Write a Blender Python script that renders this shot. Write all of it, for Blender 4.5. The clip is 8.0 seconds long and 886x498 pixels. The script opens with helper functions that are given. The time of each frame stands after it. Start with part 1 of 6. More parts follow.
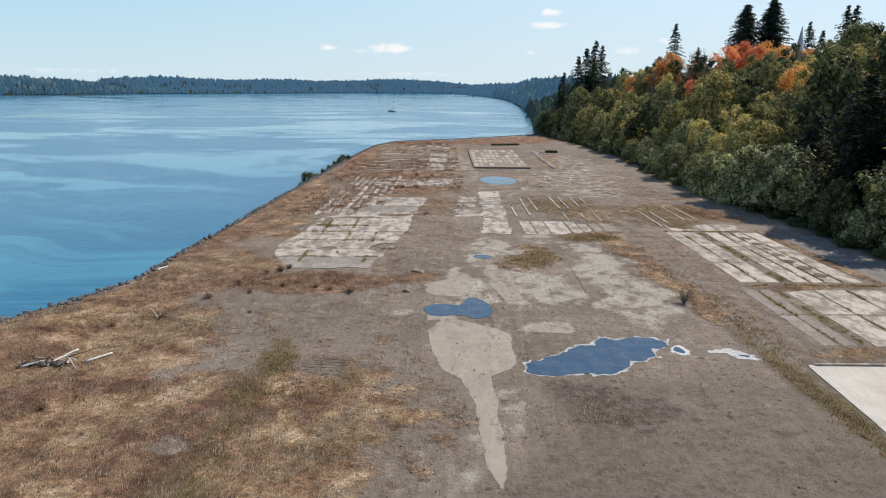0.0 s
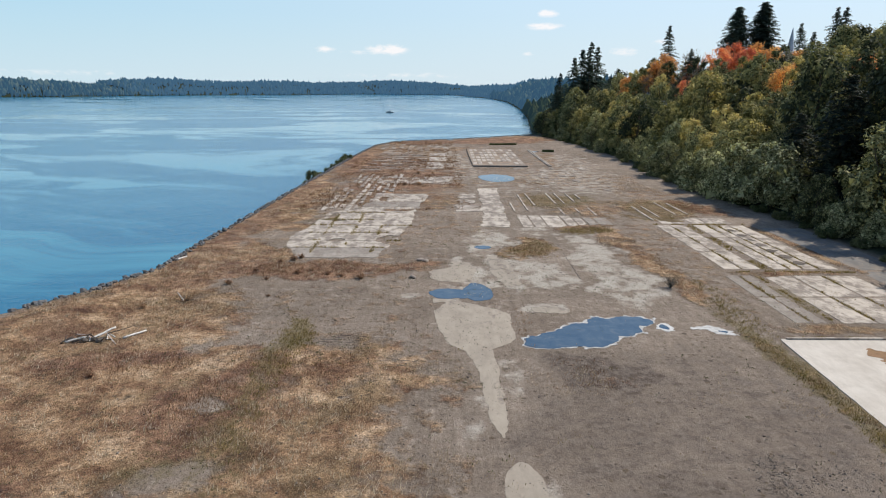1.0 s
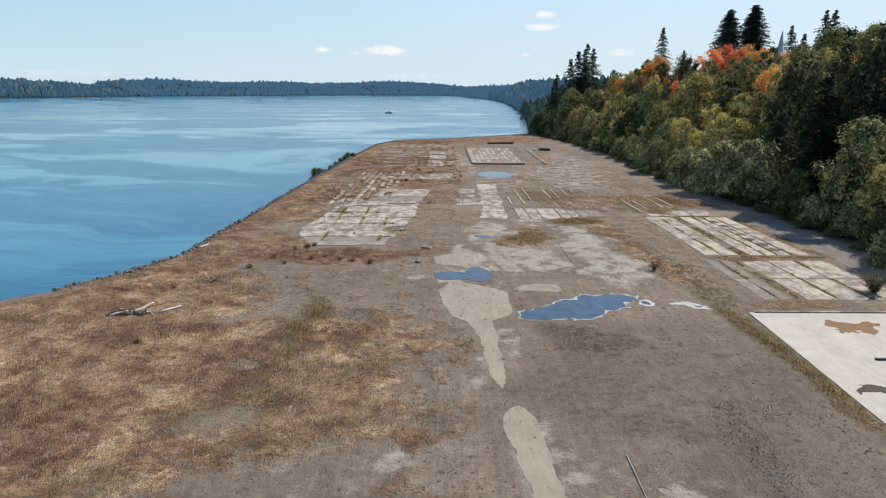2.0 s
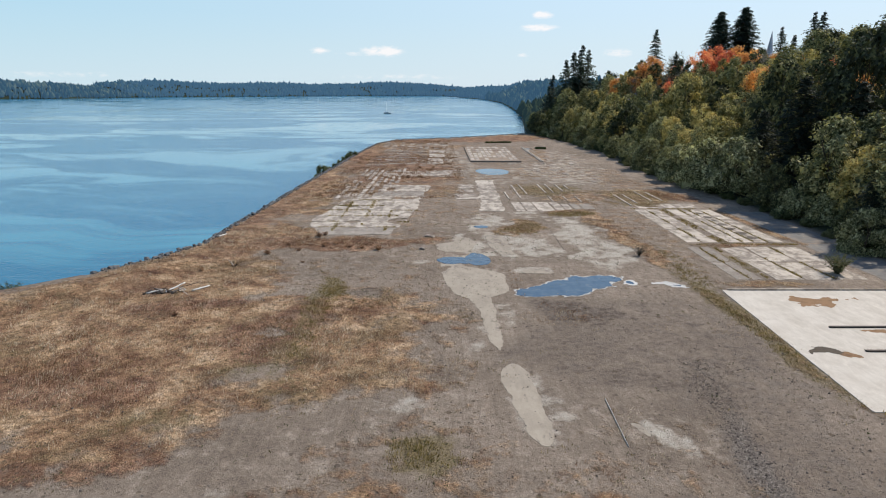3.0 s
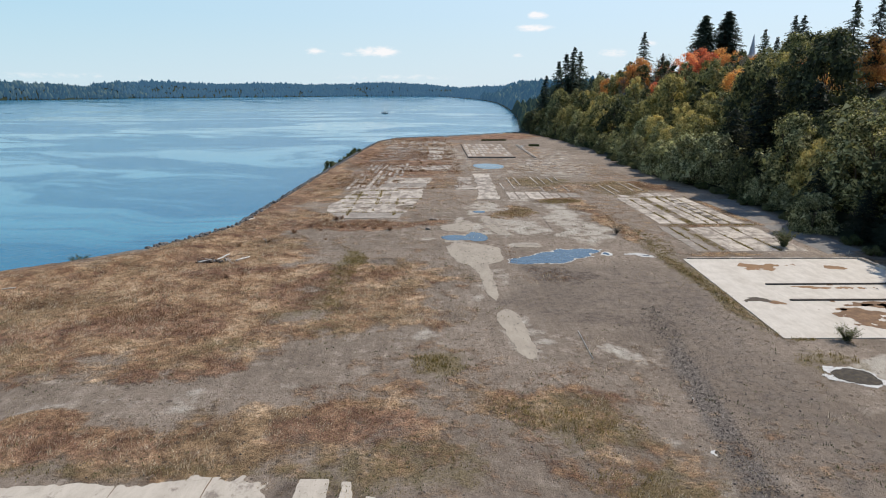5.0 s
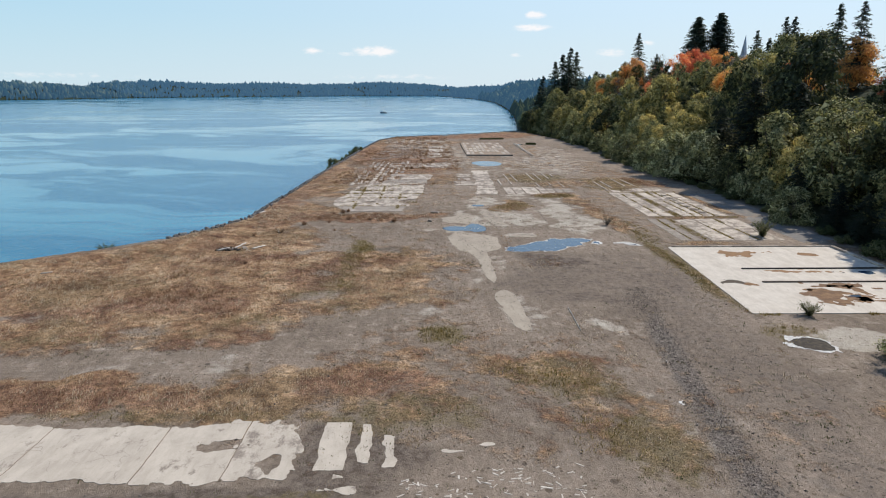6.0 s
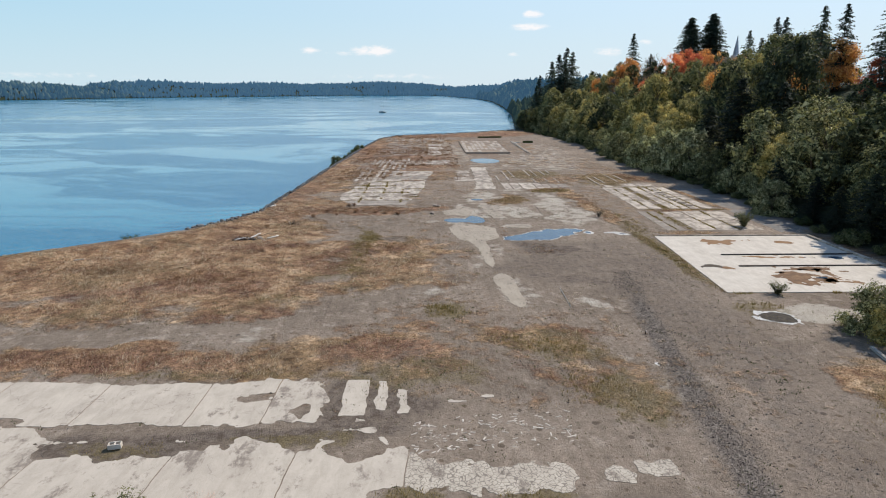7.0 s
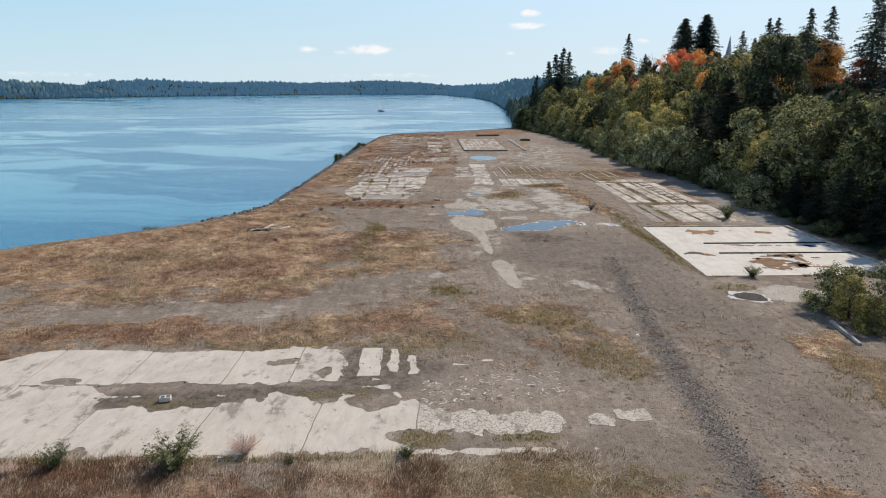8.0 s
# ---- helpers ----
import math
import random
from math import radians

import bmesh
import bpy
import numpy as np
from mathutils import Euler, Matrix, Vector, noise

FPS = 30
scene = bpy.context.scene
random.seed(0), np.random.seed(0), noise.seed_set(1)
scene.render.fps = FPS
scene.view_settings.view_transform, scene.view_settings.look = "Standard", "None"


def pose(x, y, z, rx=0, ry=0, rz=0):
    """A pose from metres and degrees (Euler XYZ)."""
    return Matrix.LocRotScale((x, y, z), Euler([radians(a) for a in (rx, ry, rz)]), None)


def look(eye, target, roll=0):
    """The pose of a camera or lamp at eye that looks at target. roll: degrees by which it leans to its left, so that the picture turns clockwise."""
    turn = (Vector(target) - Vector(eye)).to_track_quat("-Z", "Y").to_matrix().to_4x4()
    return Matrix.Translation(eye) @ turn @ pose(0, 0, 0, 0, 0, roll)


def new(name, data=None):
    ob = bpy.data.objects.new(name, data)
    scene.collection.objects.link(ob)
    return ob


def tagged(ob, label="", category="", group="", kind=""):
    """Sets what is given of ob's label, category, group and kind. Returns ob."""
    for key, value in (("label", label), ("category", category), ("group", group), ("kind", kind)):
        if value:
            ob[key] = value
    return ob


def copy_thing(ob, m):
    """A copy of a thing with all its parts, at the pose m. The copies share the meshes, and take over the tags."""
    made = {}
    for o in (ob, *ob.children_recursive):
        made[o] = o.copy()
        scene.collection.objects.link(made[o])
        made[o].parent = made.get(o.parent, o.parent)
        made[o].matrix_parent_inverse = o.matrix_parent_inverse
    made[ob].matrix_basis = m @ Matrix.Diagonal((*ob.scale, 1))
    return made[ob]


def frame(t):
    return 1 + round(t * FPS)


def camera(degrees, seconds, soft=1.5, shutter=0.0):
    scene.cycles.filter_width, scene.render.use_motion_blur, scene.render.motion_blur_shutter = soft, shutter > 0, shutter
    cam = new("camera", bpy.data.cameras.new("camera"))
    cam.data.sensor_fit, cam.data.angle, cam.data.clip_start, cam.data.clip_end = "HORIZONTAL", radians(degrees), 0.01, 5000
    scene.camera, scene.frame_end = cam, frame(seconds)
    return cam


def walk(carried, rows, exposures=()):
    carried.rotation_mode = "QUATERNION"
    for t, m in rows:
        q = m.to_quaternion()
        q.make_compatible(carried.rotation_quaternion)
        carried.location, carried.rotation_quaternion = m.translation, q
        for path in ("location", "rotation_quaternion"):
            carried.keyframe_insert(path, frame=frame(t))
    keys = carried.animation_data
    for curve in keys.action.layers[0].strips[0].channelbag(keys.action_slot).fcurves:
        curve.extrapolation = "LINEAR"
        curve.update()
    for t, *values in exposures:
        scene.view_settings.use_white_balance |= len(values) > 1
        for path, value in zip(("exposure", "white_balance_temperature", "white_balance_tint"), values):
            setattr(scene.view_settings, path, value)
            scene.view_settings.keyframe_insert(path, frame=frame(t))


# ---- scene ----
cam = camera(71.0, 8.0, soft=1.05)
PATH = [
    (0, (0.116, 2.967, 17.612), (0.119, 4.902, 17.104), 0.5),
    (0.25, (-0.033, 2.138, 17.588), (-0.028, 4.073, 17.082), 0.5),
    (0.5, (-0.179, 1.145, 17.567), (-0.172, 3.08, 17.061), 0.5),
    (0.75, (-0.323, 0.021, 17.548), (-0.314, 1.956, 17.043), 0.5),
    (1, (-0.465, -1.204, 17.53), (-0.454, 0.731, 17.026), 0.4),
    (1.5, (-0.744, -3.856, 17.5), (-0.73, -1.921, 16.997), 0.4),
    (2, (-1.018, -6.649, 17.477), (-1.0, -4.713, 16.975), 0.4),
    (2.5, (-1.287, -9.472, 17.462), (-1.265, -7.536, 16.961), 0.4),
    (3, (-1.553, -12.259, 17.454), (-1.528, -10.323, 16.954), 0.3),
    (3.5, (-1.817, -14.979, 17.453), (-1.789, -13.042, 16.953), 0.3),
    (4, (-2.081, -17.626, 17.459), (-2.049, -15.69, 16.96), 0.3),
    (4.5, (-2.346, -20.217, 17.473), (-2.311, -18.281, 16.974), 0.3),
    (5, (-2.612, -22.777, 17.494), (-2.574, -20.841, 16.995), 0.2),
    (5.5, (-2.883, -25.335, 17.523), (-2.841, -23.399, 17.023), 0.2),
    (6, (-3.158, -27.911, 17.558), (-3.113, -25.975, 17.058), 0.2),
    (6.5, (-3.439, -30.514, 17.601), (-3.391, -28.578, 17.1), 0.2),
    (7, (-3.727, -33.129, 17.651), (-3.676, -31.193, 17.149), 0.1),
    (7.5, (-4.025, -35.71, 17.709), (-3.97, -33.775, 17.206), 0.1),
    (8, (-4.332, -38.174, 17.774), (-4.274, -36.239, 17.269), 0.1),
]
walk(cam, [(t, look(eye, target, roll)) for t, eye, target, roll in PATH])

# ---------------------------------------------------------------- light
SUN_EL, SUN_AZ = 46.0, 57.0  # degrees above the horizon, and from +y towards +x


def nd(tree, kind, ins=(), operation="", use_clamp=False, blend_type="", interpolation_type="", attribute_name="", feature=""):
    """A shader node with its inputs; an input is a socket or a value."""
    n = tree.nodes.new("ShaderNode" + kind)
    if operation:
        n.operation = operation
    if use_clamp:
        n.use_clamp = True
    if blend_type:
        n.blend_type = blend_type
    if interpolation_type:
        n.interpolation_type = interpolation_type
    if attribute_name:
        n.attribute_name = attribute_name
    if feature:
        n.feature = feature
    for key, value in dict(ins).items():
        if isinstance(value, bpy.types.NodeSocket):
            tree.links.new(value, n.inputs[key])
        else:
            n.inputs[key].default_value = value
    return n


def calc(tree, op, a, b=0.0, c=0.0, clamp=False):
    return nd(tree, "Math", {0: a, 1: b, 2: c}, operation=op, use_clamp=clamp).outputs[0]


world = bpy.data.worlds.new("sky")
scene.world = world
world.use_nodes = True
wt = world.node_tree
wt.nodes.clear()
sky = nd(wt, "TexSky")
sky.sky_type, sky.sun_disc, sky.sun_elevation, sky.sun_rotation = "NISHITA", False, radians(SUN_EL), radians(SUN_AZ)
sky.altitude, sky.air_density, sky.dust_density, sky.ozone_density = 0.0, 1.0, 0.05, 1.6
ray = nd(wt, "TexCoord").outputs["Generated"]
sep = nd(wt, "SeparateXYZ", {0: ray})
azim = calc(wt, "MULTIPLY", calc(wt, "ARCTAN2", sep.outputs[0], sep.outputs[1]), 57.2958)
elev = calc(wt, "MULTIPLY", calc(wt, "ARCSINE", sep.outputs[2]), 57.2958)
puff = nd(wt, "TexNoise", {"Vector": nd(wt, "VectorMath", {0: ray, 1: (1.0, 1.0, 2.6)}, operation="MULTIPLY").outputs[0], "Scale": 62.0, "Detail": 5.0, "Roughness": 0.6}).outputs[0]
cover = None
# small fair-weather clouds: azimuth, elevation, half width, half height, density
for az, el, wide, high, dense in ((-4.6, 3.15, 2.5, 0.62, 1.1), (-7.4, 2.9, 1.8, 0.26, 0.6), (-10.1, 3.1, 1.2, 0.36, 1.0), (8.9, 5.1, 2.1, 0.42, 1.05),
                                  (9.2, 6.15, 1.2, 0.42, 1.1), (7.7, 2.9, 0.7, 0.28, 0.8), (15.7, 3.0, 1.6, 0.5, 0.8), (18.6, 3.7, 0.9, 0.35, 0.7),
                                  (-3.0, 1.0, 7.0, 0.35, 0.55), (-30.0, 0.9, 9.0, 0.3, 0.5), (70.0, 12.0, 5.0, 1.4, 0.9), (-65.0, 9.0, 6.0, 1.2, 0.9), (150.0, 7.0, 6.0, 1.0, 0.9)):
    u = calc(wt, "DIVIDE", calc(wt, "SUBTRACT", azim, az), wide)
    v = calc(wt, "DIVIDE", calc(wt, "SUBTRACT", elev, el), high)
    r2 = calc(wt, "ADD", calc(wt, "MULTIPLY", u, u), calc(wt, "MULTIPLY", v, v))
    blob = calc(wt, "MULTIPLY", calc(wt, "SUBTRACT", 1.0, r2, clamp=True), dense)
    cover = blob if cover is None else calc(wt, "MAXIMUM", cover, blob)
cover = calc(wt, "MULTIPLY", calc(wt, "ADD", cover, calc(wt, "MULTIPLY", calc(wt, "SUBTRACT", puff, 0.62), 2.2)), calc(wt, "MULTIPLY", cover, 1.6), clamp=True)
# thin sea haze evens out the air near the horizon
tone = nd(wt, "ValToRGB", {0: calc(wt, "DIVIDE", elev, 60.0, clamp=True)})
for e, (at_, colour) in zip((tone.color_ramp.elements[0], tone.color_ramp.elements[1], tone.color_ramp.elements.new(0.06), tone.color_ramp.elements.new(0.18)),
                            ((0.0, (0.43, 0.545, 0.87)), (1.0, (0.92, 0.95, 0.92)), (0.06, (0.61, 0.67, 0.80)), (0.18, (0.93, 0.95, 0.94)))):
    e.position, e.color = at_, (*colour, 1)
sky_col = nd(wt, "MixRGB", {0: 1.0, 1: sky.outputs[0], 2: tone.outputs[0]}, blend_type="MULTIPLY").outputs[0]
sunward = nd(wt, "VectorMath", {0: ray, 1: (math.sin(radians(SUN_AZ)), math.cos(radians(SUN_AZ)), 0.0)}, operation="DOT_PRODUCT").outputs["Value"]
haze_col = nd(wt, "MixRGB", {0: calc(wt, "ADD", sunward, 0.0, clamp=True), 1: (2.95, 4.4, 5.2, 1), 2: (4.1, 4.75, 5.25, 1)}).outputs[0]
haze_col = nd(wt, "MixRGB", {0: calc(wt, "MULTIPLY", calc(wt, "SUBTRACT", 1.0, calc(wt, "DIVIDE", elev, 6.0), clamp=True), 0.55), 1: haze_col, 2: (4.4, 4.95, 5.2, 1)}).outputs[0]
haze_amount = calc(wt, "MULTIPLY", calc(wt, "SUBTRACT", 1.0, calc(wt, "DIVIDE", elev, 34.0), clamp=True), 0.9)
sky_col = nd(wt, "MixRGB", {0: haze_amount, 1: sky_col, 2: haze_col}).outputs[0]
veil = nd(wt, "MixRGB", {0: calc(wt, "MULTIPLY", cover, 0.72), 1: sky_col, 2: (6.4, 6.0, 5.9, 1)})
back = nd(wt, "Background", {0: veil.outputs[0], 1: 0.15})
wt.links.new(back.outputs[0], nd(wt, "OutputWorld").inputs[0])

sun = new("sun", bpy.data.lights.new("sun", "SUN"))
sun.data.energy, sun.data.angle, sun.data.color = 4.1, radians(0.55), (1.0, 0.93, 0.82)
toward = Vector((math.sin(radians(SUN_AZ)) * math.cos(radians(SUN_EL)), math.cos(radians(SUN_AZ)) * math.cos(radians(SUN_EL)), math.sin(radians(SUN_EL))))
sun.matrix_world = look(toward * 300, (0, 0, 0))
scene.view_settings.exposure = 0.16

# ---------------------------------------------------------------- materials


def material(name):
    m = bpy.data.materials.new(name)
    m.use_nodes = True
    t = m.node_tree
    t.nodes.clear()
    out = nd(t, "OutputMaterial")
    place = nd(t, "NewGeometry").outputs["Position"]
    return m, t, out, place


def grain(t, vector, scale, detail=4.0, rough=0.55, warp=0.0):
    return nd(t, "TexNoise", {"Vector": vector, "Scale": scale, "Detail": detail, "Roughness": rough, "Distortion": warp}).outputs[0]


def ramp(t, value, *stops):
    n = nd(t, "ValToRGB", {0: value})
    while len(n.color_ramp.elements) < len(stops):
        n.color_ramp.elements.new(0.5)
    for e, (at, colour) in zip(n.color_ramp.elements, stops):
        e.position, e.color = at, (*colour, 1)
    return n.outputs[0]


def blend(t, factor, a, b, how="MIX"):
    return nd(t, "MixRGB", {0: factor, 1: a if not isinstance(a, tuple) else (*a, 1), 2: b if not isinstance(b, tuple) else (*b, 1)}, blend_type=how).outputs[0]


def edge(t, value, lo, hi):
    return nd(t, "MapRange", {0: value, 1: lo, 2: hi, 3: 0.0, 4: 1.0}, interpolation_type="SMOOTHSTEP").outputs[0]


def surface(t, out, colour, rough=0.9, height=None, strength=0.4, depth=0.03, spec=0.3, metal=0.0):
    ins = {"Base Color": colour if not isinstance(colour, tuple) else (*colour, 1), "Roughness": rough, "Specular IOR Level": spec, "Metallic": metal}
    if height is not None:
        ins["Normal"] = nd(t, "Bump", {"Height": height, "Strength": strength, "Distance": depth}).outputs[0]
    b = nd(t, "BsdfPrincipled", ins)
    t.links.new(b.outputs[0], out.inputs[0])
    return b


def attribute(t, name):
    return nd(t, "Attribute", attribute_name=name).outputs["Fac"]


def make_ground():
    m, t, out, at = material("ground_soil")
    big, mid, fine = grain(t, at, 0.09, 5), grain(t, at, 0.75, 6, 0.62), grain(t, at, 7.0, 5, 0.7)
    speck = grain(t, at, 26.0, 3, 0.75)
    wheel = grain(t, nd(t, "VectorMath", {0: at, 1: (2.2, 0.12, 1.0)}, operation="MULTIPLY").outputs[0], 1.0, 5, 0.65, 0.8)
    soil = ramp(t, big, (0.34, (0.195, 0.153, 0.118)), (0.66, (0.292, 0.233, 0.183)))
    soil = blend(t, edge(t, mid, 0.5, 0.74), soil, (0.325, 0.27, 0.217))
    soil = blend(t, 0.8, soil, ramp(t, mid, (0.28, (0.80, 0.79, 0.78)), (0.7, (1.06, 1.06, 1.06))), "MULTIPLY")
    soil = blend(t, 0.8, soil, ramp(t, wheel, (0.3, (0.82, 0.81, 0.81)), (0.66, (1.1, 1.1, 1.1))), "MULTIPLY")
    soil = blend(t, 0.45, soil, ramp(t, fine, (0.32, (0.58, 0.56, 0.55)), (0.5, (1.0, 1.0, 1.0)), (0.66, (1.28, 1.28, 1.28))), "MULTIPLY")
    soil = blend(t, 0.8, soil, ramp(t, grain(t, at, 2.3, 5, 0.7), (0.32, (0.74, 0.73, 0.72)), (0.66, (1.16, 1.16, 1.16))), "MULTIPLY")
    # dark coarse gravel
    stones = nd(t, "TexVoronoi", {"Vector": at, "Scale": 10.0, "Randomness": 1.0})
    rubble = ramp(t, stones.outputs["Color"], (0.15, (0.06, 0.05, 0.043)), (0.55, (0.15, 0.125, 0.107)), (0.9, (0.32, 0.275, 0.24)))
    g = attribute(t, "gravel")
    gmask = edge(t, calc(t, "ADD", g, calc(t, "MULTIPLY", calc(t, "SUBTRACT", mid, 0.5), 0.9)), 0.3, 0.8)
    base = blend(t, calc(t, "MULTIPLY", gmask, 0.85), soil, blend(t, 0.5, rubble, ramp(t, fine, (0.3, (0.07, 0.058, 0.05)), (0.7, (0.24, 0.205, 0.178)))))
    # damp brown earth
    dmask = edge(t, calc(t, "ADD", attribute(t, "damp"), calc(t, "MULTIPLY", calc(t, "SUBTRACT", mid, 0.5), 1.1)), 0.25, 0.95)
    base = blend(t, dmask, base, blend(t, edge(t, grain(t, at, 1.6, 7, 0.75), 0.38, 0.62), (0.088, 0.066, 0.051), (0.178, 0.142, 0.115)))
    # pale dried silt
    pmask = edge(t, calc(t, "ADD", attribute(t, "pale"), calc(t, "MULTIPLY", calc(t, "SUBTRACT", grain(t, at, 0.5, 7, 0.65), 0.5), 1.3)), 0.38, 0.64)
    base = blend(t, calc(t, "MULTIPLY", pmask, 0.9), base, ramp(t, mid, (0.3, (0.37, 0.325, 0.27)), (0.7, (0.46, 0.41, 0.345))))
    # matted dead grass and dock
    strands = grain(t, nd(t, "VectorMath", {0: at, 1: (1.0, 1.7, 1.0)}, operation="MULTIPLY").outputs[0], 5.0, 6, 0.72, 1.2)
    sward = grain(t, at, 0.36, 9, 0.72, 0.35)
    hay = ramp(t, sward, (0.35, (0.115, 0.062, 0.038)), (0.44, (0.22, 0.13, 0.078)), (0.52, (0.34, 0.222, 0.13)), (0.59, (0.48, 0.345, 0.22)), (0.69, (0.60, 0.465, 0.33)))
    drift_tone = grain(t, at, 0.13, 5, 0.65, 0.5)
    hay = blend(t, calc(t, "MULTIPLY", edge(t, drift_tone, 0.49, 0.60), 0.8), hay, ramp(t, sward, (0.35, (0.12, 0.086, 0.048)), (0.65, (0.34, 0.24, 0.14))))
    hay = blend(t, calc(t, "MULTIPLY", edge(t, drift_tone, 0.46, 0.34), 0.7), hay, ramp(t, sward, (0.35, (0.11, 0.06, 0.042)), (0.65, (0.26, 0.16, 0.105))))
    rmask = edge(t, calc(t, "ADD", attribute(t, "rusty"), calc(t, "MULTIPLY", calc(t, "SUBTRACT", mid, 0.5), 1.2)), 0.25, 0.8)
    hay = blend(t, calc(t, "MULTIPLY", rmask, 0.8), hay, ramp(t, sward, (0.36, (0.11, 0.06, 0.042)), (0.52, (0.235, 0.135, 0.09)), (0.66, (0.38, 0.245, 0.16))))
    hay = blend(t, 0.95, hay, ramp(t, strands, (0.32, (0.34, 0.30, 0.27)), (0.5, (1.05, 1.0, 0.98)), (0.66, (1.6, 1.55, 1.5))), "MULTIPLY")
    hay = blend(t, 0.9, hay, ramp(t, grain(t, at, 1.7, 6, 0.72), (0.33, (0.55, 0.52, 0.5)), (0.5, (1.03, 1.0, 0.98)), (0.66, (1.4, 1.36, 1.32))), "MULTIPLY")
    hay = blend(t, 1.0, hay, (0.90, 0.915, 0.92), "MULTIPLY")
    tuft = grain(t, nd(t, "VectorMath", {0: at, 1: (0.8, 1.25, 1.0)}, operation="MULTIPLY").outputs[0], 1.15, 8, 0.76, 0.4)
    # dark flecks paint the shadow of the tufts into the grass colour
    hay = blend(t, calc(t, "MULTIPLY", edge(t, tuft, 0.55, 0.64), 0.6), hay, (0.085, 0.068, 0.042))
    hmask = edge(t, calc(t, "ADD", attribute(t, "grass"), calc(t, "MULTIPLY", calc(t, "SUBTRACT", grain(t, at, 0.55, 8, 0.72), 0.5), 2.4)), 0.26, 0.80)
    base = blend(t, hmask, base, hay)
    # moss and low green growth
    mmask = edge(t, calc(t, "ADD", attribute(t, "moss"), calc(t, "MULTIPLY", calc(t, "SUBTRACT", grain(t, at, 1.3, 6, 0.7), 0.5), 1.6)), 0.35, 0.75)
    base = blend(t, calc(t, "MULTIPLY", mmask, 0.72), base, ramp(t, fine, (0.3, (0.07, 0.054, 0.028)), (0.5, (0.15, 0.115, 0.055)), (0.7, (0.25, 0.195, 0.10))))
    base = blend(t, 0.42, base, ramp(t, speck, (0.33, (0.36, 0.34, 0.33)), (0.5, (1.0, 1.0, 1.0)), (0.67, (1.6, 1.6, 1.58))), "MULTIPLY")
    clod = grain(t, at, 2.6, 7, 0.75)
    base = blend(t, calc(t, "MULTIPLY", edge(t, clod, 0.59, 0.64), 0.55), base, (0.10, 0.08, 0.064))
    # scattered clods and rosettes of dead weed
    for scale, reach in ((1.3, 0.26), (3.2, 0.3)):
        cell = nd(t, "TexVoronoi", {"Vector": at, "Scale": scale, "Randomness": 1.0})
        lot = nd(t, "SeparateColor", {0: cell.outputs["Color"]})
        size = calc(t, "MULTIPLY", calc(t, "SUBTRACT", lot.outputs[0], 0.45, clamp=True), reach * 2)
        spot = calc(t, "MULTIPLY", edge(t, calc(t, "SUBTRACT", size, calc(t, "ADD", cell.outputs["Distance"], calc(t, "MULTIPLY", calc(t, "SUBTRACT", fine, 0.5), 0.12))), 0.0, 0.05), edge(t, big, 0.36, 0.52))
        base = blend(t, calc(t, "MULTIPLY", spot, 0.75), base, blend(t, lot.outputs[1], (0.075, 0.058, 0.045), (0.12, 0.085, 0.05)))
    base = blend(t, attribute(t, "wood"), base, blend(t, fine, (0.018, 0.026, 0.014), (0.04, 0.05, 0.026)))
    pits = calc(t, "ADD", calc(t, "MULTIPLY", fine, 0.6), calc(t, "MULTIPLY", calc(t, "ADD", speck, calc(t, "MULTIPLY", calc(t, "MULTIPLY", gmask, stones.outputs["Distance"]), 0.5)), 0.4))
    surface(t, out, base, 0.95, calc(t, "ADD", calc(t, "ADD", pits, calc(t, "MULTIPLY", clod, 0.9)), calc(t, "MULTIPLY", hmask, calc(t, "ADD", calc(t, "MULTIPLY", strands, 1.8), calc(t, "MULTIPLY", tuft, 2.2)))), 0.7, 0.12, 0.15)
    return m


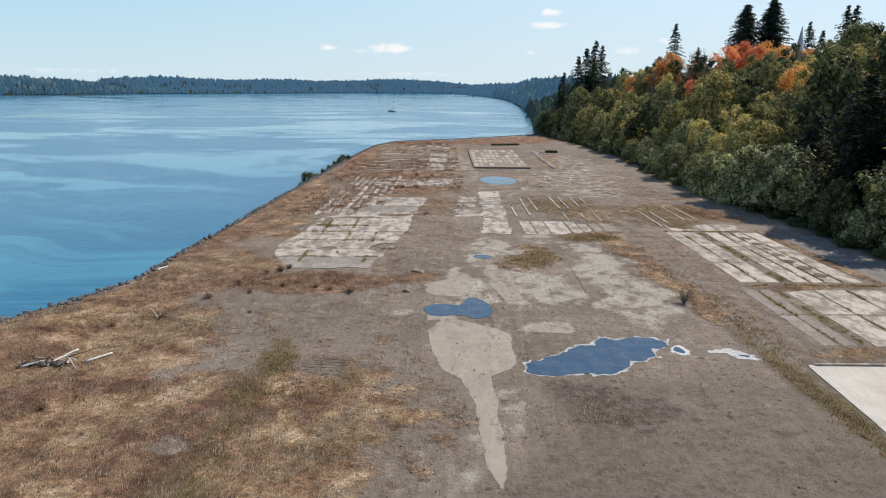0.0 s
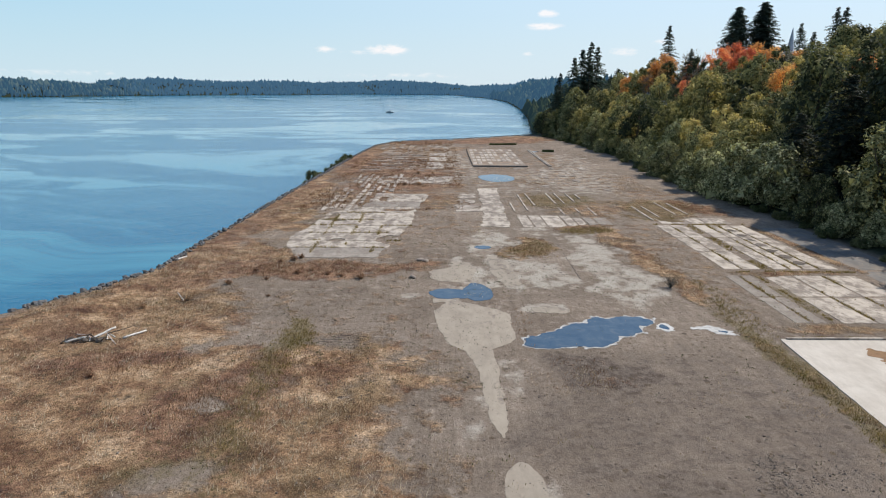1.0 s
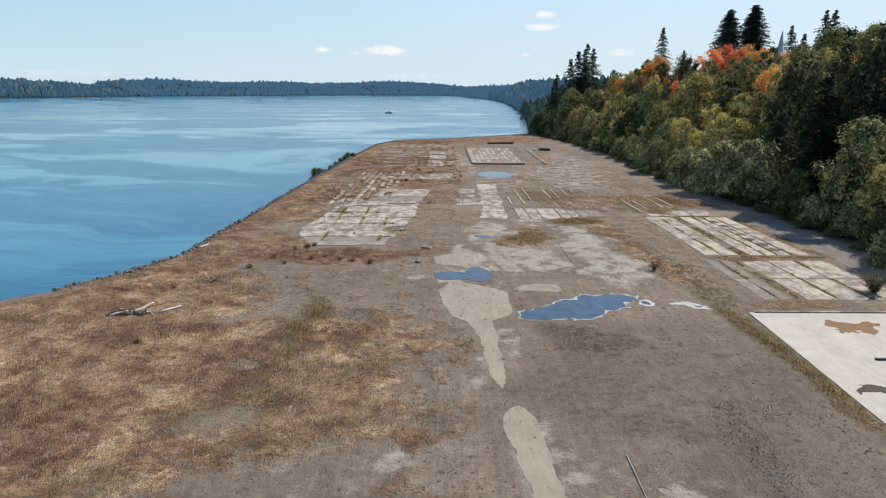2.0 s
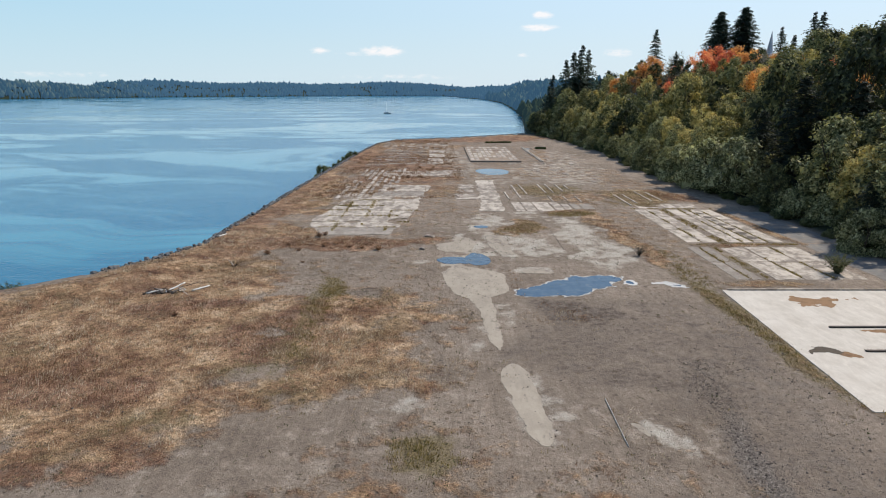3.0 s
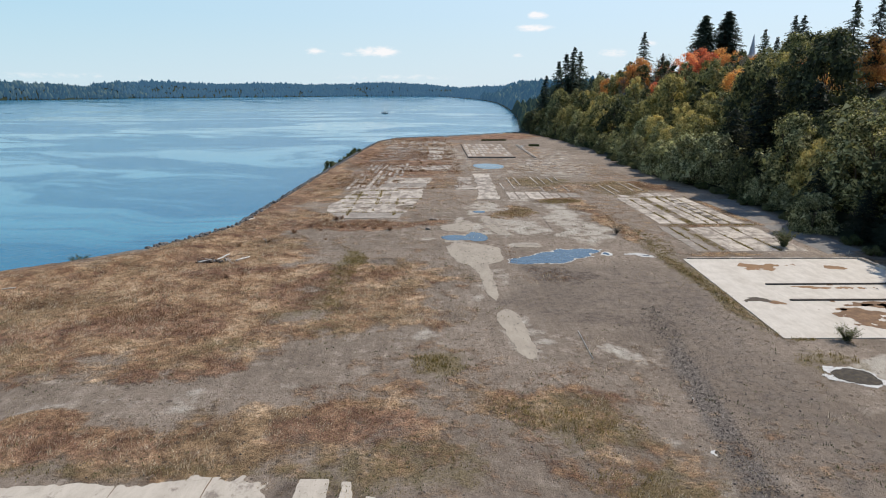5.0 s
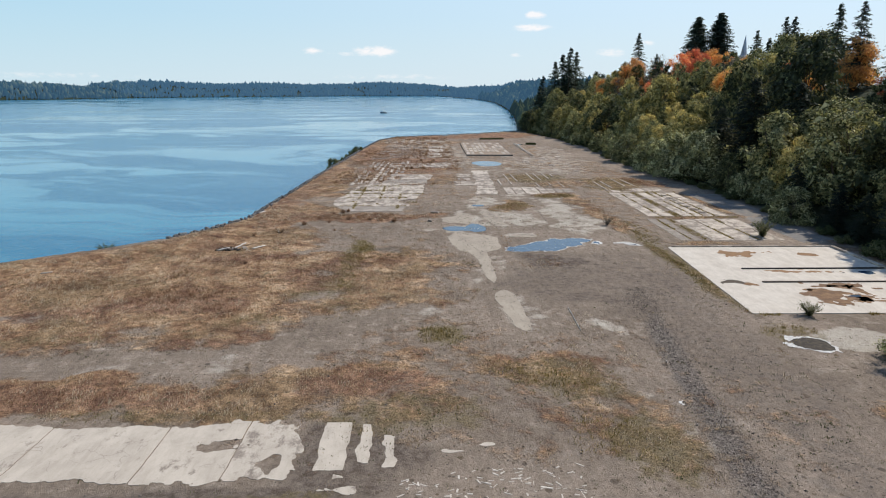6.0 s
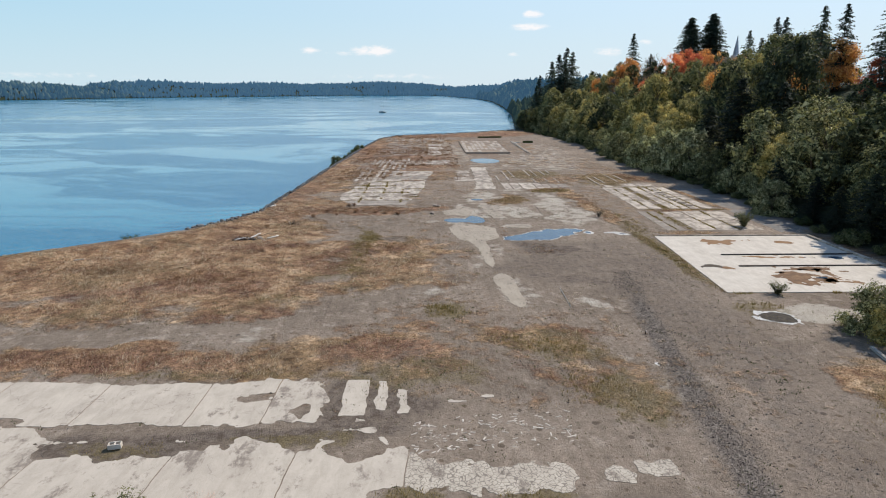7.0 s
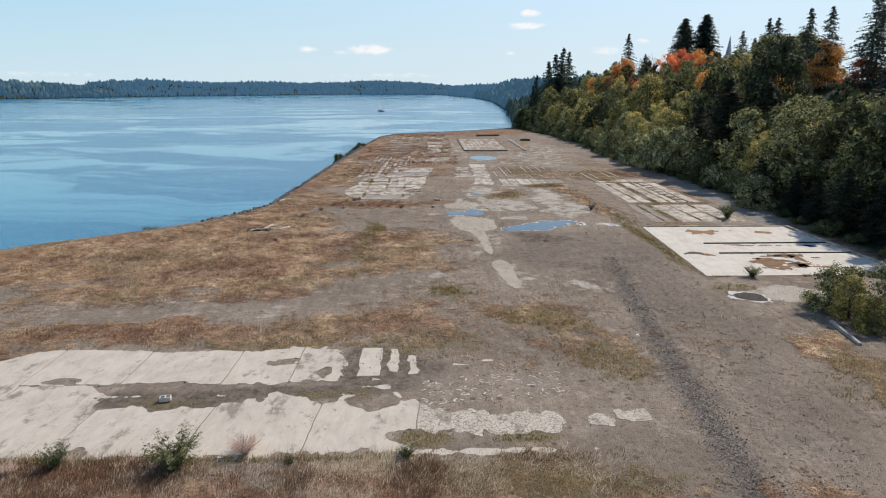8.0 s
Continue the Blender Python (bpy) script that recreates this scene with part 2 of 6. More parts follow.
def make_concrete(name, light, dark, dirt=0.35, film=0.0, cracks=0.5, crazed=0.7):
    """dirt: small stains; film: how much soil and dead moss lies over it; cracks: how plainly they show."""
    m, t, out, at = material(name)
    own = nd(t, "ObjectInfo").outputs["Random"]
    shift = nd(t, "VectorMath", {0: at, 1: nd(t, "CombineXYZ", {2: calc(t, "MULTIPLY", own, 3.0)}).outputs[0]}, operation="ADD").outputs[0]
    a, b, c = grain(t, shift, 0.5, 6, 0.65), grain(t, at, 3.5, 6, 0.7), grain(t, at, 30.0, 3)
    col = blend(t, edge(t, a, 0.35, 0.68), light, dark)
    col = blend(t, calc(t, "MULTIPLY", own, 0.4), col, dark)
    streak = grain(t, nd(t, "VectorMath", {0: at, 1: (1.6, 0.5, 1.0)}, operation="MULTIPLY").outputs[0], 1.0, 7, 0.7, 0.7)
    col = blend(t, 0.6, col, ramp(t, streak, (0.32, (0.78, 0.76, 0.74)), (0.6, (1.06, 1.06, 1.06))), "MULTIPLY")
    col = blend(t, calc(t, "MULTIPLY", edge(t, b, 0.58, 0.74), dirt), col, (0.17, 0.14, 0.115))
    if film:
        over = edge(t, calc(t, "ADD", grain(t, nd(t, "VectorMath", {0: at, 1: (1.0, 0.6, 1.0)}, operation="MULTIPLY").outputs[0], 0.75, 8, 0.74), calc(t, "MULTIPLY", own, 0.09)), 0.60 - 0.14 * film, 0.70 - 0.10 * film)
        col = blend(t, calc(t, "MULTIPLY", over, 0.92), col, ramp(t, b, (0.3, (0.17, 0.135, 0.11)), (0.7, (0.285, 0.235, 0.19))))
    warped = nd(t, "VectorMath", {0: at, 1: nd(t, "VectorMath", {0: nd(t, "TexNoise", {"Vector": at, "Scale": 1.5}).outputs["Color"], 1: (0.6, 0.6, 0.6)}, operation="MULTIPLY").outputs[0]}, operation="ADD").outputs[0]
    line = calc(t, "LESS_THAN", nd(t, "TexVoronoi", {"Vector": warped, "Scale": crazed}, feature="DISTANCE_TO_EDGE").outputs["Distance"], 0.010 if crazed < 1 else 0.06)
    col = blend(t, calc(t, "MULTIPLY", calc(t, "MULTIPLY", line, edge(t, a, 0.48, 0.62) if crazed < 1 else 1.0), cracks), col, (0.14, 0.115, 0.095))
    col = blend(t, 0.35, col, ramp(t, c, (0.3, (0.7, 0.7, 0.7)), (0.7, (1.1, 1.1, 1.1))), "MULTIPLY")
    surface(t, out, col, 0.85, calc(t, "ADD", b, calc(t, "MULTIPLY", c, 0.4)), 0.25, 0.02, 0.3)
    return m


def make_plain(name, a, b, scale=4.0, rough=0.8, bump=0.3, spec=0.3, metal=0.0, stretch=(1, 1, 1)):
    m, t, out, _ = material(name)
    at = nd(t, "VectorMath", {0: nd(t, "TexCoord").outputs["Object"], 1: stretch}, operation="MULTIPLY").outputs[0]
    n, f = grain(t, at, scale, 6, 0.65), grain(t, at, scale * 7, 3)
    own = nd(t, "ObjectInfo").outputs["Random"]
    col = blend(t, edge(t, calc(t, "ADD", n, calc(t, "MULTIPLY", calc(t, "SUBTRACT", own, 0.5), 0.3)), 0.32, 0.68), a, b)
    col = blend(t, 0.4, col, ramp(t, f, (0.3, (0.65, 0.65, 0.65)), (0.7, (1.15, 1.15, 1.15))), "MULTIPLY")
    surface(t, out, col, rough, n, bump, 0.03, spec, metal)
    return m


def make_leaf(name, *colours, glow=0.3, vary=0.75):
    """Leaves: each leaf takes a shade of its own, each tree a slight cast."""
    m, t, out, _ = material(name)
    leaf, tree = nd(t, "NewGeometry").outputs["Random Per Island"], nd(t, "ObjectInfo").outputs["Random"]
    at = nd(t, "TexCoord").outputs["Object"]
    patch = grain(t, at, 0.55, 3, 0.6)
    value = calc(t, "ADD", calc(t, "MULTIPLY", calc(t, "SUBTRACT", leaf, 0.12), 0.95), calc(t, "ADD", calc(t, "MULTIPLY", calc(t, "SUBTRACT", patch, 0.5), 1.1), calc(t, "MULTIPLY", calc(t, "SUBTRACT", tree, 0.40), vary)), clamp=True)
    n = len(colours)
    col = ramp(t, value, *((0.12 + 0.76 * k / (n - 1), c) for k, c in enumerate(colours)))
    lit = nd(t, "BsdfPrincipled", {"Base Color": col, "Roughness": 0.75, "Specular IOR Level": 0.15})
    thru = nd(t, "BsdfTranslucent", {0: blend(t, 1.0, col, (1.5, 1.55, 1.05), "MULTIPLY")})
    mixed = nd(t, "MixShader", {0: glow, 1: lit.outputs[0], 2: thru.outputs[0]})
    t.links.new(mixed.outputs[0], out.inputs[0])
    return m


def make_water():
    """Light ripples all over, with winding calm slicks that mirror the pale low sky; their base colour is lightened for
    it too.
    """
    m, t, out, at = material("sea_water")
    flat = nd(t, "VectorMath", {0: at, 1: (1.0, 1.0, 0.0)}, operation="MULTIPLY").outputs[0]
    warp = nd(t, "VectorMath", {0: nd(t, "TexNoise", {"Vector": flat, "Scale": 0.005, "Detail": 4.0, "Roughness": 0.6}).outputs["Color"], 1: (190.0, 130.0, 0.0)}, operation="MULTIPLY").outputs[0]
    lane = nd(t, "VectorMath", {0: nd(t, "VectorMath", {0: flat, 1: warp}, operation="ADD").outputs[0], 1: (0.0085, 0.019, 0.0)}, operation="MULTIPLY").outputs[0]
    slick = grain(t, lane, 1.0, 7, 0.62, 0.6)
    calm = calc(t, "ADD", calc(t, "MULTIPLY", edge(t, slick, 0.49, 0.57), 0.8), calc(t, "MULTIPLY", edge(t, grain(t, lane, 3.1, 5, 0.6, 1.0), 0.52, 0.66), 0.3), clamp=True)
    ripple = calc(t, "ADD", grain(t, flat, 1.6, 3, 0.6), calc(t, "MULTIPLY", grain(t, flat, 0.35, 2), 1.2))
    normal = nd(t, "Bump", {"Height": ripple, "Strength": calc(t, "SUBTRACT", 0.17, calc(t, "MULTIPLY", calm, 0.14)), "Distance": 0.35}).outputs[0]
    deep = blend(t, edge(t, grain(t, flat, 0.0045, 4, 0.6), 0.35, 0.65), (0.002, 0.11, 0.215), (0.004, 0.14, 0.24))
    # paler base colour paints part of the sky's sheen onto the slicks
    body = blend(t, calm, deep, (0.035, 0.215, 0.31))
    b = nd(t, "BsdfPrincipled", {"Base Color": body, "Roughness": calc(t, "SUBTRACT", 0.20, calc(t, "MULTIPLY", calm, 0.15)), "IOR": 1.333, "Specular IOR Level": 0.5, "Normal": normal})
    t.links.new(b.outputs[0], out.inputs[0])
    return m


def make_puddle():
    m, t, out, at = material("puddle_water")
    # the blue of the mirrored sky is also put into the base colour
    b = nd(t, "BsdfPrincipled", {"Base Color": ramp(t, grain(t, at, 0.9, 6, 0.65, 0.6), (0.36, (0.035, 0.07, 0.12)), (0.55, (0.055, 0.09, 0.135)), (0.70, (0.09, 0.115, 0.145))), "Roughness": 0.03, "IOR": 1.333,
                                 "Normal": nd(t, "Bump", {"Height": grain(t, at, 3.0, 2), "Strength": 0.06, "Distance": 0.05}).outputs[0]})
    t.links.new(b.outputs[0], out.inputs[0])
    return m


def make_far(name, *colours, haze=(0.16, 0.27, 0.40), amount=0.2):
    """Distant woods; the blue haze before them is mixed into the material as a faint glow."""
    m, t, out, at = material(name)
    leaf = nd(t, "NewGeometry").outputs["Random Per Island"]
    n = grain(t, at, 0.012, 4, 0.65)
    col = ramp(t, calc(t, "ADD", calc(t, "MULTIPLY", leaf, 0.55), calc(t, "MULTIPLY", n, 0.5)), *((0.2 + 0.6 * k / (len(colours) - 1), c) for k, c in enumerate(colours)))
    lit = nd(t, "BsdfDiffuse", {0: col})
    haze_glow = nd(t, "Emission", {0: (*haze, 1), 1: 1.0})
    t.links.new(nd(t, "MixShader", {0: amount, 1: lit.outputs[0], 2: haze_glow.outputs[0]}).outputs[0], out.inputs[0])
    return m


M = {
    "ground": make_ground(),
    "water": make_water(),
    "puddle": make_puddle(),
    "white_slab": make_concrete("white_concrete", (0.62, 0.56, 0.485), (0.52, 0.46, 0.39), 0.2, 0.0, 0.0),
    "floor_slab": make_concrete("cracked_white_concrete", (0.53, 0.462, 0.382), (0.455, 0.393, 0.325), 0.28, 0.08, 0.35),
    "crazed_slab": make_concrete("crazed_white_concrete", (0.54, 0.475, 0.39), (0.44, 0.38, 0.31), 0.4, 0.2, 0.75, 4.2),
    "old_slab": make_concrete("weathered_concrete", (0.60, 0.52, 0.43), (0.43, 0.365, 0.30), 0.5, 0.70, 0.6),
    "grey_slab": make_concrete("grey_concrete", (0.36, 0.31, 0.26), (0.25, 0.215, 0.18), 0.5, 0.9, 0.5),
    "brown_slab": make_concrete("silted_brown_concrete", (0.34, 0.255, 0.18), (0.24, 0.165, 0.11), 0.5, 0.8, 0.3),
    "asphalt": make_concrete("old_asphalt", (0.22, 0.205, 0.19), (0.14, 0.13, 0.12), 0.4, 0.5, 0.3),
    "silt": make_concrete("dried_silt", (0.385, 0.325, 0.255), (0.315, 0.265, 0.21), 0.2, 0.25, 0.0),
    "soil": make_plain("loose_soil", (0.12, 0.098, 0.082), (0.205, 0.172, 0.145), 2.2, 0.95, 0.6, 0.1),
    "mud": make_plain("wet_mud", (0.03, 0.023, 0.016), (0.08, 0.06, 0.042), 3.0, 0.7, 0.3, 0.15),
    "pebble": make_plain("brown_gravel", (0.10, 0.083, 0.07), (0.32, 0.275, 0.235), 3.0, 0.95, 0.4, 0.2),
    "timber": make_plain("weathered_timber", (0.22, 0.20, 0.175), (0.44, 0.41, 0.37), 5.0, 0.85, 0.5, 0.2, stretch=(1, 0.1, 1)),
    "rust": make_plain("rusty_silt", (0.13, 0.066, 0.03), (0.25, 0.135, 0.06), 1.6, 0.8, 0.2, 0.3),
    "crust": make_plain("white_crust", (0.30, 0.28, 0.255), (0.58, 0.56, 0.53), 3.0, 0.8, 0.5, 0.3),
    "stone": make_plain("riprap_stone", (0.05, 0.05, 0.052), (0.15, 0.145, 0.142), 1.5, 0.9, 0.6, 0.3),
    "drift": make_plain("bleached_driftwood", (0.52, 0.48, 0.43), (0.75, 0.72, 0.68), 3.0, 0.85, 0.5, 0.2, stretch=(1, 1, 0.15)),
    "dry_root": make_plain("dry_orange_roots", (0.24, 0.14, 0.075), (0.46, 0.30, 0.17), 4.0, 0.9, 0.5, 0.2),
    "dark_wood": make_plain("dark_rotten_wood", (0.05, 0.042, 0.036), (0.14, 0.115, 0.095), 4.0, 0.9, 0.6, 0.2),
    "bark": make_plain("bark", (0.055, 0.042, 0.032), (0.14, 0.11, 0.085), 3.0, 0.95, 0.8, 0.1, stretch=(1, 1, 0.2)),
    "iron": make_plain("rusted_iron", (0.035, 0.03, 0.028), (0.085, 0.065, 0.05), 6.0, 0.7, 0.3, 0.5, 0.3),
    "paint_white": make_plain("white_paint", (0.68, 0.68, 0.67), (0.8, 0.8, 0.79), 1.0, 0.5, 0.05),
    "spire_blue": make_plain("pale_blue_shingle", (0.40, 0.47, 0.54), (0.52, 0.59, 0.65), 2.0, 0.7, 0.2),
    "roof_grey": make_plain("grey_roofing", (0.16, 0.17, 0.19), (0.26, 0.27, 0.29), 2.0, 0.85, 0.3),
    "straw": make_leaf("straw_blades", (0.25, 0.165, 0.105), (0.40, 0.285, 0.185), (0.60, 0.465, 0.33), glow=0.25),
    "bleached": make_leaf("bleached_blades", (0.20, 0.135, 0.09), (0.38, 0.28, 0.20), (0.70, 0.58, 0.46), glow=0.25),
    "dock": make_leaf("rusty_dock_stems", (0.16, 0.085, 0.055), (0.29, 0.165, 0.10), (0.43, 0.27, 0.165), glow=0.25),
    "green_blade": make_leaf("green_blades", (0.12, 0.092, 0.034), (0.215, 0.162, 0.062), (0.35, 0.25, 0.115), glow=0.3),
    "weed": make_leaf("dull_green_weed", (0.05, 0.065, 0.026), (0.095, 0.105, 0.045), (0.17, 0.16, 0.08), glow=0.3),
    "alder": make_leaf("alder_leaves", (0.052, 0.06, 0.03), (0.19, 0.188, 0.085), (0.54, 0.49, 0.245), glow=0.19),
    "willow": make_leaf("silver_willow_leaves", (0.09, 0.092, 0.045), (0.24, 0.235, 0.115), (0.58, 0.55, 0.33), glow=0.25, vary=0.3),
    "maple_green": make_leaf("dark_maple_leaves", (0.036, 0.044, 0.025), (0.125, 0.13, 0.058), (0.38, 0.34, 0.145), glow=0.17),
    "maple_gold": make_leaf("turning_maple_leaves", (0.13, 0.125, 0.05), (0.38, 0.32, 0.12), (0.70, 0.55, 0.22), glow=0.24),
    "maple_orange": make_leaf("orange_maple_leaves", (0.46, 0.21, 0.09), (0.66, 0.33, 0.125), (0.75, 0.48, 0.20), glow=0.48),
    "maple_red": make_leaf("red_maple_leaves", (0.46, 0.13, 0.085), (0.68, 0.21, 0.12), (0.74, 0.36, 0.17), glow=0.48),
    "pink_twig": make_leaf("pinkish_dry_twigs", (0.36, 0.235, 0.185), (0.52, 0.36, 0.29), (0.62, 0.47, 0.40), glow=0.2),
    "young_leaf": make_leaf("yellowing_alder_leaves", (0.07, 0.075, 0.03), (0.21, 0.19, 0.07), (0.42, 0.34, 0.13), glow=0.25),
    "grey_twig": make_leaf("bare_twigs", (0.10, 0.085, 0.07), (0.19, 0.165, 0.14), (0.28, 0.25, 0.21), glow=0.15),
    "needle": make_leaf("fir_needles", (0.030, 0.046, 0.038), (0.062, 0.085, 0.064), (0.12, 0.145, 0.10), glow=0.14),
    # near-black needles hold the deep shade of the wood's edge in their colour
    "cedar": make_leaf("shaded_cedar_sprays", (0.012, 0.02, 0.015), (0.026, 0.036, 0.024), (0.06, 0.07, 0.042), glow=0.1),
    # these three woods glow faintly blue, haze put into the material
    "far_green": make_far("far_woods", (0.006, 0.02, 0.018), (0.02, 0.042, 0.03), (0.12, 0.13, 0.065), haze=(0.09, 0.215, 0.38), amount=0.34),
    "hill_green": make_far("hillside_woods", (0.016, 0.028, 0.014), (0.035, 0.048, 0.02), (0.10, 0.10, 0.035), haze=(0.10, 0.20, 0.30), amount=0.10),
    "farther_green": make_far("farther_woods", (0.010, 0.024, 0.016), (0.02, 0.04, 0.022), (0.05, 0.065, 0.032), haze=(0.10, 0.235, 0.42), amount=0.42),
}

# ---------------------------------------------------------------- helpers for shapes
TABLE = np.random.RandomState(7).rand(256, 256)


def lattice(x, y):
    xi, yi = np.floor(x).astype(int), np.floor(y).astype(int)
    u, v = x - xi, y - yi
    u, v = u * u * (3 - 2 * u), v * v * (3 - 2 * v)
    a, b = TABLE[xi % 256, yi % 256], TABLE[(xi + 1) % 256, yi % 256]
    c, d = TABLE[xi % 256, (yi + 1) % 256], TABLE[(xi + 1) % 256, (yi + 1) % 256]
    return (a * (1 - u) + b * u) * (1 - v) + (c * (1 - u) + d * u) * v


def fbm(x, y, scale, octaves=4, seed=0.0):
    """Smooth noise from about -1 to 1; scale is the size of the largest lumps in metres."""
    total, gain = 0.0, 1.0
    x, y = np.asarray(x, float) / scale + 17.3 * seed, np.asarray(y, float) / scale + 9.1 * seed
    for _ in range(octaves):
        total = total + gain * (lattice(x, y) - 0.5)
        x, y, gain = x * 2.03 + 5.2, y * 2.03 + 1.7, gain * 0.5
    return total * 1.15


def step(v):
    v = np.clip(v, 0, 1)
    return v * v * (3 - 2 * v)


def mesh_of(name, verts, faces, mats, smooth=False):
    me = bpy.data.meshes.new(name)
    if isinstance(faces, np.ndarray):
        n, k = faces.shape
        me.vertices.add(len(verts))
        me.vertices.foreach_set("co", np.asarray(verts, np.float32).ravel())
        me.loops.add(n * k)
        me.loops.foreach_set("vertex_index", faces.astype(np.int32).ravel())
        me.polygons.add(n)
        me.polygons.foreach_set("loop_start", np.arange(0, n * k, k, dtype=np.int32))
        me.update(calc_edges=True)
    else:
        me.from_pydata([tuple(v) for v in verts], [], faces)
    if smooth:
        me.polygons.foreach_set("use_smooth", np.ones(len(me.polygons), dtype=bool))
    for m in mats if isinstance(mats, (list, tuple)) else [mats]:
        me.materials.append(m)
    return me


def under(ob, parent):
    ob.parent = parent
    return ob


def root(name, x=0.0, y=0.0, z=0.0, turn=0.0, label="", category="", group="", kind=""):
    ob = new(name)
    ob.empty_display_size = 0.3
    ob.matrix_basis = pose(x, y, z, 0, 0, turn)
    return tagged(ob, label, category, group, kind)


def part(name, me, parent, label="", m=None):
    ob = under(new(name, me), parent)
    if m is not None:
        ob.matrix_basis = m
    return tagged(ob, label) if label else ob


def oval(x, y, cx, cy, rx, ry, turn=0.0):
    """1 in the middle of an ellipse, 0 on its rim, negative outside (in radii)."""
    c, s = math.cos(radians(turn)), math.sin(radians(turn))
    u, v = (x - cx) * c + (y - cy) * s, (y - cy) * c - (x - cx) * s
    return 1 - np.sqrt((u / rx) ** 2 + (v / ry) ** 2)


def box_in(x, y, x0, x1, y0, y1):
    """Metres inside a rectangle, negative outside."""
    return np.minimum(np.minimum(x - x0, x1 - x), np.minimum(y - y0, y1 - y))


def one_piece(F):
    """Keeps only the largest connected part of a shape on a grid."""
    left, best = set(zip(*(v.tolist() for v in np.nonzero(F > 0)))), []
    everything = set(left)
    while left:
        group, todo = [], [left.pop()]
        while todo:
            i, j = todo.pop()
            group.append((i, j))
            for near in ((i + 1, j), (i - 1, j), (i, j + 1), (i, j - 1)):
                if near in left:
                    left.remove(near)
                    todo.append(near)
        if len(group) > len(best):
            best = group
    for i, j in everything - set(best):
        F[i, j] = -0.01
    return F


def sheet_mesh(name, inside, x0, x1, y0, y1, cell, z, thick, mat, crown=0.0):
    """A thin body over all places where inside(x, y) > 0, with a crisp outline and side walls; crown lifts its middle."""
    nx, ny = max(2, int(round((x1 - x0) / cell))), max(2, int(round((y1 - y0) / cell)))
    gx, gy = np.linspace(x0, x1, nx + 1), np.linspace(y0, y1, ny + 1)
    X, Y = np.meshgrid(gx, gy, indexing="ij")
    F = np.asarray(inside(X, Y), float)
    F[0, :] = F[-1, :] = F[:, 0] = F[:, -1] = np.minimum(-1e-3, F.min())
    if name in ("puddle", "mud_puddle", "rim"):
        F = one_piece(F)
    verts, index, faces, rim = [], {}, [], []

    def corner(i, j):
        key = (i, j)
        if key not in index:
            index[key] = len(verts)
            verts.append((gx[i], gy[j], z + crown * min(1.0, float(F[i, j]) * 2)))
        return index[key]

    def cross(i, j, k, l):
        key = (min((i, j), (k, l)), max((i, j), (k, l)))
        if key not in index:
            f = F[i, j] / (F[i, j] - F[k, l])
            index[key] = len(verts)
            verts.append((gx[i] + f * (gx[k] - gx[i]), gy[j] + f * (gy[l] - gy[j]), z))
        return index[key]

    some = (F > 0)
    touched = some[:-1, :-1] | some[1:, :-1] | some[:-1, 1:] | some[1:, 1:]
    for i, j in zip(*np.nonzero(touched)):
        ring = ((i, j), (i + 1, j), (i + 1, j + 1), (i, j + 1))
        poly, cuts = [], []
        for a in range(4):
            p, q = ring[a], ring[(a + 1) % 4]
            if some[p]:
                poly.append(corner(*p))
            if some[p] != some[q]:
                c = cross(*p, *q)
                poly.append(c)
                cuts.append((c, bool(some[p])))
        if len(poly) >= 3:
            faces.append(tuple(poly))
        if len(cuts) == 2:
            (a, goes), (b, _) = cuts
            rim.append((a, b) if goes else (b, a))
    low = {}
    for a, b in rim:
        for v in (a, b):
            if v not in low:
                low[v] = len(verts)
                verts.append((verts[v][0], verts[v][1], z - thick))
        faces.append((b, a, low[a], low[b]))
    return mesh_of(name, verts, faces, mat)


# ---------------------------------------------------------------- the lie of the land
WATER_Z = -4.0
COAST = [(-900, -900), (-150, -70), (-82, 4), (-62, 21), (-50, 33), (-41, 40), (-35, 45.5), (-31, 52), (-28.6, 58), (-28, 70), (-27.2, 86), (-26.4, 104), (-25.1, 126),
         (-23.4, 159), (-20.8, 192), (-15.5, 208), (3, 218), (17.6, 229), (34.6, 243), (43, 262), (45, 311), (62, 450), (76, 586), (102, 985), (97, 1296), (65, 1560),
         (23, 1861), (-189, 1870), (-405, 1620), (-516, 1492), (-628, 1341), (-686, 1146), (-755, 1061), (-1134, 1013), (-4600, 880), (-4600, -900)]


def coast_distance(x, y):
    """Metres inland from the top of the bank; negative over the water."""
    x, y = np.asarray(x, float), np.asarray(y, float)
    best, odd = np.full(x.shape, 1e9), np.zeros(x.shape, bool)
    for (ax, ay), (bx, by) in zip(COAST, COAST[1:] + COAST[:1]):
        dx, dy = bx - ax, by - ay
        f = np.clip(((x - ax) * dx + (y - ay) * dy) / (dx * dx + dy * dy), 0, 1)
        best = np.minimum(best, (x - ax - f * dx) ** 2 + (y - ay - f * dy) ** 2)
        if dy:
            odd ^= ((ay > y) != (by > y)) & (x < dx * (y - ay) / dy + ax)
    return np.where(odd, -1, 1) * np.sqrt(best)


def hill_foot(y):
    return np.interp(y, (-80, 0, 20, 60, 80, 120, 170, 205, 240, 262, 311, 450, 586, 960), (44, 42, 45, 47.5, 47.5, 45, 46, 43, 36.5, 44, 46.5, 64, 78, 100))


def hill(x, y):
    near = 18.5 * step((x - hill_foot(y)) / 50.0)
    far = (25.0 + 15.0 * fbm(x, y, 300, 3, 15)) * step((coast_distance(x, y) - 2) / 110.0) * step((330 - coast_distance(x, y)) / 170)
    return np.where(np.asarray(y) > 950, far, np.where(np.asarray(x) > -200, near, far))


MASKS = {key: [] for key in ("grass", "pale", "gravel", "damp", "moss", "rusty")}


